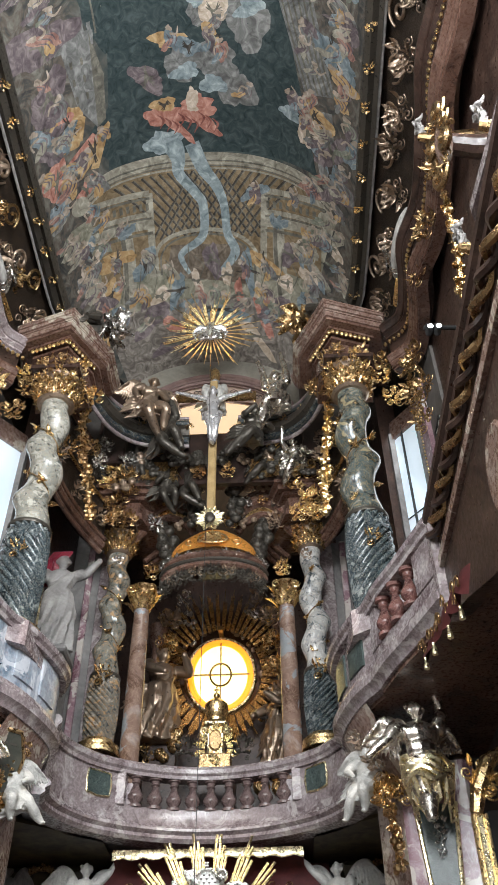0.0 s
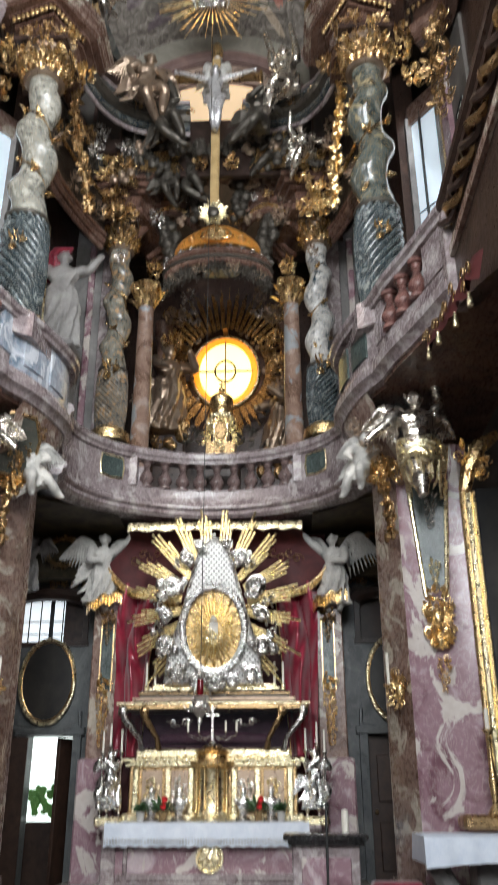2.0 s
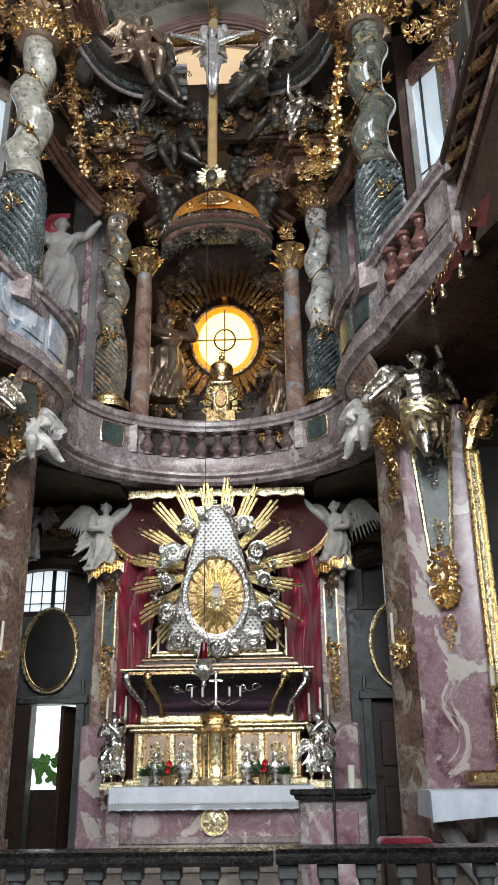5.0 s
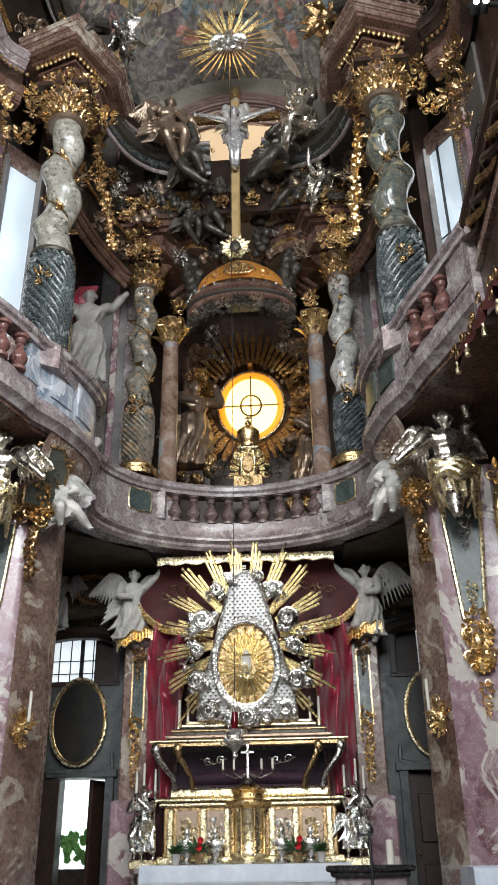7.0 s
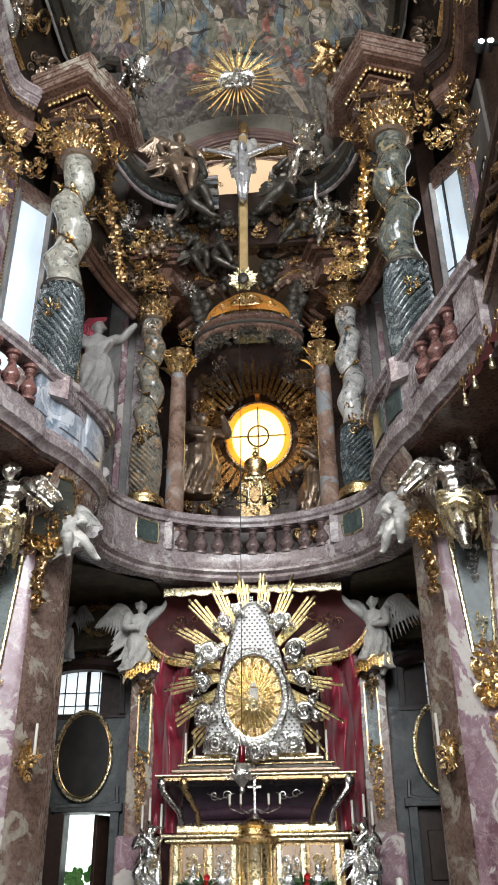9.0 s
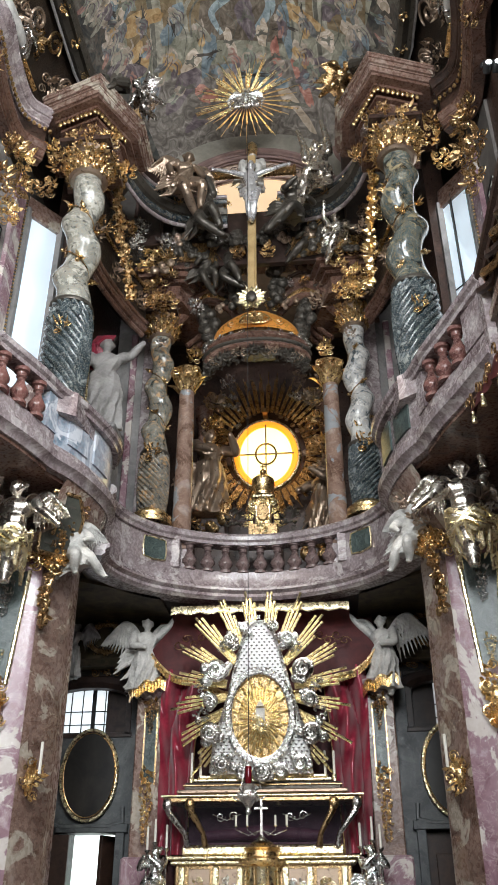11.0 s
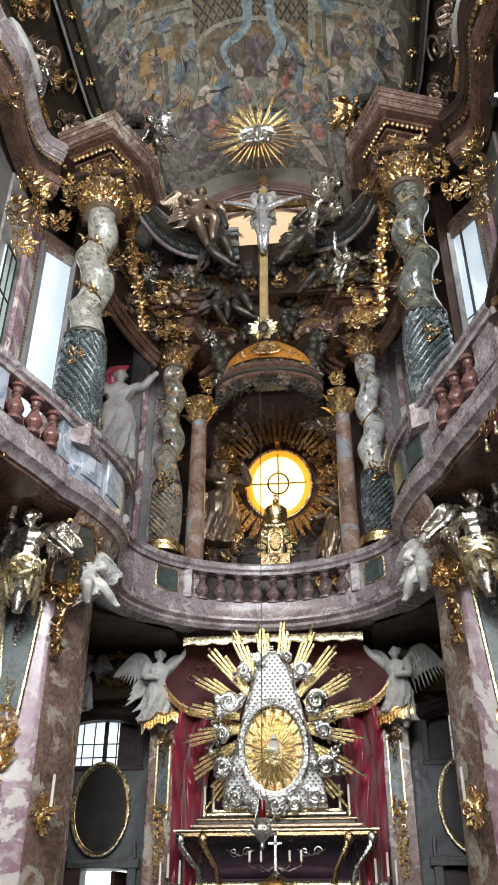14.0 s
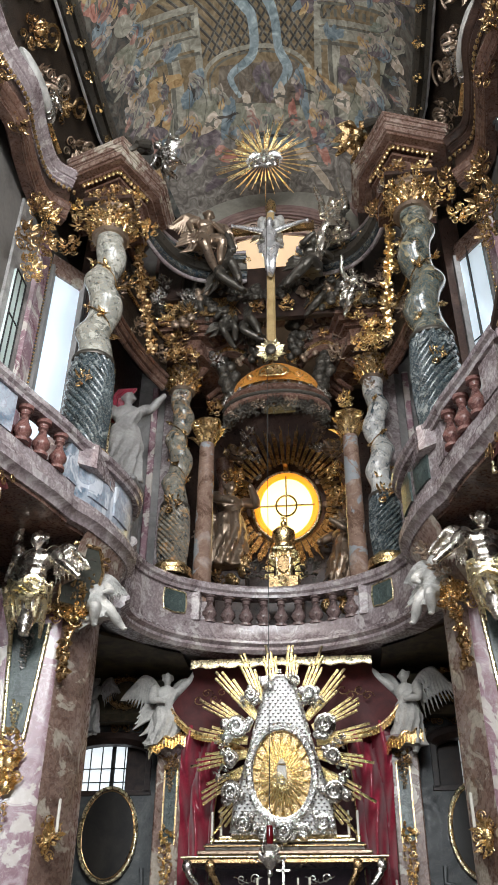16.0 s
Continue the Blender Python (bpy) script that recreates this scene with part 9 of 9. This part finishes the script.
for k in range(3):
    for j in range(2):
        patch(s2, (-2.1 + 0.16 * j, 5.7 + 0.3 * k), (-2.06 + 0.16 * j, 5.7 + 0.3 * k), (-2.06 + 0.16 * j, 5.82 + 0.3 * k), (-2.1 + 0.16 * j, 5.82 + 0.3 * k), 0.024, 2)
for k in range(6):
    patch(s, (-2.31 + 0.11 * k, 5.08 + 0.02 * k), (-2.25 + 0.11 * k, 5.08 + 0.02 * k), (-2.25 + 0.11 * k, 5.22 + 0.02 * k), (-2.31 + 0.11 * k, 5.22 + 0.02 * k), 0.022, 2)
stripe(s2, [(-1.66, 4.7), (-1.64, 5.0), (-1.64, 5.4)], 0.03, 0.022)
painted("ruined_tower", s, GREYP)
painted("tower_shadow", s2, STONESHADE)
s = Shape()
patch(s, (-2.4, 6.16), (-2.01, 6.71), (-2.12, 7.1), (-2.45, 6.9), 0.034)
patch(s, (-1.78, 7.0), (-1.68, 7.1), (-1.95, 7.75), (-2.08, 7.7), 0.034)
painted("yellow_banner", s, ORANGEP)
s = Shape()
patch(s, (-1.95, 7.05), (-1.86, 7.18), (-2.55, 7.6), (-2.6, 7.5), 0.036)
daub(s, -2.3, 6.55, 0.1, 0.14, 4, 0, 0.04)
painted("red_banner", s, ROSE)
s, s2 = Shape(), Shape()
patch(s, (1.5, 4.9), (2.05, 4.75), (2.45, 6.3), (1.98, 6.5), 0.018, 10)
for k in range(6):
    o = 0.09 * k
    stripe(s2, [(1.56 + o, 4.9 - 0.02 * k), (1.79 + o * 0.95, 5.7), (2.03 + o * 0.87, 6.45 - 0.03 * k)], 0.03, 0.022)
patch(s, (2.0, 6.75), (2.42, 6.6), (2.55, 8.1), (2.3, 8.1), 0.018, 8)
painted("leaning_pillar", s, GREYP)
painted("pillar_flute", s2, STONESHADE)

# the clouds that rise into the sky
s = Shape()
stripe(s, [(-0.95, 7.6), (-0.6, 7.75), (-0.5, 8.05), (-0.5, 8.35), (-0.2, 8.75), (-0.07, 9.0), (-0.12, 9.6), (-0.55, 9.9), (-0.6, 10.05), (-0.45, 10.35)], [0.4, 0.42, 0.28, 0.22, 0.2, 0.19, 0.17, 0.14, 0.12, 0.08], 0.028)
stripe(s, [(-0.2, 7.75), (-0.02, 8.25), (0.22, 8.6), (0.36, 9.0), (0.4, 9.56), (0.54, 9.96), (0.14, 10.43)], [0.3, 0.28, 0.22, 0.17, 0.17, 0.2, 0.1], 0.0285)
daub(s, -0.75, 7.68, 0.36, 0.2, 11, 0, 0.026)
painted("smoke_cloud", s, CLOUDP)
s = Shape()
for i, (x, y, rx, ry) in enumerate(((0.35, 6.2, 0.5, 0.34), (1.0, 5.5, 0.34, 0.5), (-0.3, 6.2, 0.3, 0.3), (0.3, 5.15, 0.3, 0.4), (0.75, 6.7, 0.4, 0.3), (0.9, 4.6, 0.4, 0.4))):
    daub(s, x, y, rx, ry, 20 + i, 0.4 * i, 0.01 + 0.0015 * i)
painted("sky_cloud", s, GREYP)
s = Shape()
for i, (x, y, rx, ry) in enumerate(((-0.2, 6.35, 0.25, 0.16), (0.3, 6.6, 0.22, 0.2), (0.25, 5.0, 0.2, 0.3), (1.05, 5.2, 0.16, 0.3), (1.72, 6.95, 0.12, 0.2))):
    daub(s, x, y, rx, ry, 40 + i, 0.4 * i, 0.021 + 0.0012 * i)
painted("cloud_light", s, CLOUDP)
s, s2, s3 = Shape(), Shape(), Shape()
for i, (x, y, rx, ry, m_) in enumerate(((-0.15, 7.15, 0.4, 0.2, 0), (-0.75, 7.15, 0.3, 0.18, 0), (0.15, 7.4, 0.3, 0.12, 0), (-0.45, 7.4, 0.4, 0.1, 0), (-0.05, 6.95, 0.16, 0.3, 0))):
    daub(s, x, y, rx, ry, 60 + i, 0.3 * i, 0.031 + 0.001 * i)
daub(s2, -0.12, 6.85, 0.1, 0.24, 7, 0.1, 0.038)
daub(s2, -0.1, 7.05, 0.07, 0.08, 8, 0, 0.04)
for i in range(9):
    x, y = -0.8 + 0.13 * i, 7.12 + 0.07 * (i % 3)
    stripe(s3, [(x, y), (x + 0.1, y + 0.12), (x + 0.02, y + 0.28)], [0.015, 0.05, 0.012], 0.042)
painted("rose_robe", s, ROSE)
painted("pale_hood", s2, FLESH)
painted("robe_fold", s3, paint("deep_rose", (0.16, 0.06, 0.05), (0.22, 0.1, 0.08)))

# painted foot of the vault above the arch: rose and grey ground with clouds
s = Shape()
patch(s, (-2.2, 10.85), (2.2, 10.85), (1.85, 12.19), (-1.85, 12.19), 0.005, 24)
painted("rose_grey_ground", s, paint("rose_grey", (0.12, 0.105, 0.09), (0.24, 0.215, 0.19)))
LAYERS = [("rose_drapery", ROSE, ((-2.6, 7.5, 0.16, 0.35), (-2.5, 7.75, 0.2, 0.16), (-2.2, 8.0, 0.12, 0.2), (-0.9, 11.3, 0.3, 0.12), (1.1, 11.25, 0.4, 0.1), (0.6, 10.8, 0.3, 0.1))),
          ("ochre_drapery", ORANGEP, ((-0.66, 6.93, 0.2, 0.16), (-2.29, 6.75, 0.26, 0.34), (-1.98, 7.35, 0.12, 0.4), (2.15, 6.85, 0.25, 0.24), (0.35, 5.75, 0.25, 0.12), (-0.45, 5.75, 0.15, 0.3), (-1.9, 9.7, 0.16, 0.4), (1.15, 10.1, 0.14, 0.35), (-2.1, 10.3, 0.3, 0.2))),
          ("pale_figure", FLESH, ((0.4, 5.3, 0.24, 0.3), (-2.45, 9.1, 0.22, 0.16), (-2.3, 9.5, 0.12, 0.3), (-2.4, 9.95, 0.3, 0.14), (-0.3, 10.5, 0.22, 0.1), (0.35, 10.4, 0.25, 0.1), (1.0, 10.7, 0.2, 0.1), (1.95, 9.5, 0.25, 0.12), (2.1, 10.1, 0.18, 0.22), (2.5, 9.2, 0.12, 0.25), (-1.1, 10.7, 0.2, 0.16), (2.05, 7.2, 0.16, 0.3), (1.6, 10.4, 0.2, 0.14), (0.9, 11.6, 0.5, 0.12))),
          ("blue_drapery", BLUEP, ((-2.6, 8.05, 0.14, 0.3), (-2.35, 9.25, 0.12, 0.25), (-1.35, 10.0, 0.2, 0.3), (1.0, 8.7, 0.12, 0.3), (-0.1, 5.9, 0.18, 0.2), (0.8, 10.3, 0.4, 0.14), (-0.75, 10.65, 0.4, 0.12), (2.4, 5.6, 0.2, 0.45), (2.4, 7.6, 0.16, 0.4), (-2.0, 10.8, 0.2, 0.2), (2.1, 10.6, 0.25, 0.2), (0, 11.1, 0.7, 0.18))),
          ("mauve_figure", MAUVE, ((-2.5, 6.9, 0.2, 0.3), (-2.45, 6.1, 0.25, 0.4), (2.45, 7.3, 0.16, 0.4), (2.55, 8.1, 0.14, 0.4), (-2.4, 5.2, 0.3, 0.5), (0.05, 10.1, 0.3, 0.2), (1.7, 9.8, 0.3, 0.16), (-0.9, 6.4, 0.2, 0.35), (1.4, 11.0, 0.4, 0.2), (-1.3, 11.1, 0.4, 0.2), (-0.8, 11.7, 0.5, 0.15)))]
for j, (nm, mt, blobs) in enumerate(LAYERS):
    s, s2 = Shape(), Shape()
    for i, (x, y, rx, ry) in enumerate(blobs):
        daub(s, x, y, rx, ry, i * 7 + len(nm), 0.3 * i, 0.034 + 0.0015 * j)
        for k in range(5):
            b_ = 2 * k + i
            stripe(s2, [(x + rx * 0.7 * math.cos(b_), y + ry * 0.7 * math.sin(b_)), (x + rx * 0.2 * math.sin(b_), y), (x - rx * 0.6 * math.cos(b_ + 0.6), y - ry * 0.7 * math.sin(b_ + 0.6))], [0.01, 0.04, 0.01], 0.0425 + 0.0003 * j)
    painted(nm, s, mt)
    painted(nm + "_fold", s2, SHADE if j % 2 else STONESHADE)
# the crowd round the edges: robes, folds, limbs and pale rounds
COLS = {"grey_robe": GREYP, "blue_robe": BLUEP, "ochre_robe": ORANGEP, "mauve_robe": MAUVE, "dull_rose_robe": paint("dull_rose", (0.22, 0.12, 0.1), (0.32, 0.2, 0.16)), "olive_robe": GREENP, "cream_robe": STONEP}
robes = {k: Shape() for k in COLS}
folds, lights, limbs = Shape(), Shape(), Shape()
q = random.Random(77)
spots = []
for k in range(46):
    sx = 1 if k % 2 else -1
    spots.append((sx * q.uniform(2.0, 2.75), 4.4 + 6.0 * k / 45 + q.uniform(-0.15, 0.15), q.uniform(0.14, 0.24)))
for k in range(24):
    spots.append((q.uniform(-2.2, 2.2), q.uniform(10.2, 11.2), q.uniform(0.12, 0.22)))
for k in range(40):
    sx = 1 if k % 2 else -1
    spots.append((sx * q.uniform(1.75, 2.7), 4.2 + 6.4 * k / 39, q.uniform(0.1, 0.2)))
for x, y in ((1.02, 8.75), (0.5, 6.0), (-0.4, 5.75), (0.4, 5.5), (2.0, 6.9), (1.8, 6.7), (0.9, 6.75), (0.3, 5.8), (-2.45, 9.2), (-2.3, 9.7), (2.1, 9.5), (2.3, 10.0), (-1.25, 9.9), (1.9, 9.7)):
    spots.append((x, y, 0.2))
for i, (x, y, r_) in enumerate(spots):
    if 4.9 < y < 7.1 and -2.3 < x < -1.6:
        continue
    nm = q.choice(list(COLS))
    a = q.uniform(0.6, 2.4)
    lay = 0.044 + 0.0009 * (i % 12)
    daub(robes[nm], x, y, r_, r_ * 0.55, i, a, lay)
    daub(robes[q.choice(list(COLS))], x + r_ * 0.7 * math.cos(a + 0.8), y + r_ * 0.7 * math.sin(a + 0.8), r_ * 0.6, r_ * 0.3, i + 300, a + 0.9, lay + 0.012)
    for k in range(3):
        t_ = (k - 1.0) * 0.34 * r_
        bx, by = x - t_ * math.sin(a), y + t_ * math.cos(a)
        stripe(folds if k % 2 or i % 3 else lights, [(bx - 0.6 * r_ * math.cos(a), by - 0.6 * r_ * math.sin(a)), (bx + 0.04, by), (bx + 0.7 * r_ * math.cos(a + 0.3), by + 0.7 * r_ * math.sin(a + 0.3))], [0.008, 0.024, 0.006], 0.072)
    hx, hy = x - r_ * 1.0 * math.cos(a), y - r_ * 1.0 * math.sin(a)
    daub(limbs, hx, hy, 0.05, 0.055, i, a, 0.078)
    b = a + q.uniform(1.2, 2.0) * q.choice((-1, 1))
    sx_, sy_ = x - 0.5 * r_ * math.cos(a), y - 0.5 * r_ * math.sin(a)
    stripe(limbs, [(sx_, sy_), (sx_ + 0.12 * math.cos(b), sy_ + 0.12 * math.sin(b)), (sx_ + 0.2 * math.cos(b - 0.7), sy_ + 0.2 * math.sin(b - 0.7))], [0.045, 0.035, 0.02], 0.076)
for nm, sh in robes.items():
    painted(nm, sh, COLS[nm])
painted("fold_shadow", folds, MAUVE)
painted("fold_light", lights, STONEP)
painted("pale_limb", limbs, paint("dim_flesh", (0.25, 0.205, 0.16), (0.36, 0.3, 0.25)))
s = Shape()
daub(s, -2.33, 8.26, 0.14, 0.18, 2, 0, 0.085, 0.05)
painted("round_shield", s, STONEP)
s = Shape()
for k in range(12):
    x = -1.9 + 0.33 * k
    stripe(s, [(x, 10.55 + 0.1 * math.sin(k)), (x + 0.1, 10.2), (x + 0.14 * math.sin(2 * k), 9.8 + 0.2 * (k % 2))], 0.016, 0.08)
painted("painted_lance", s, STONESHADE)
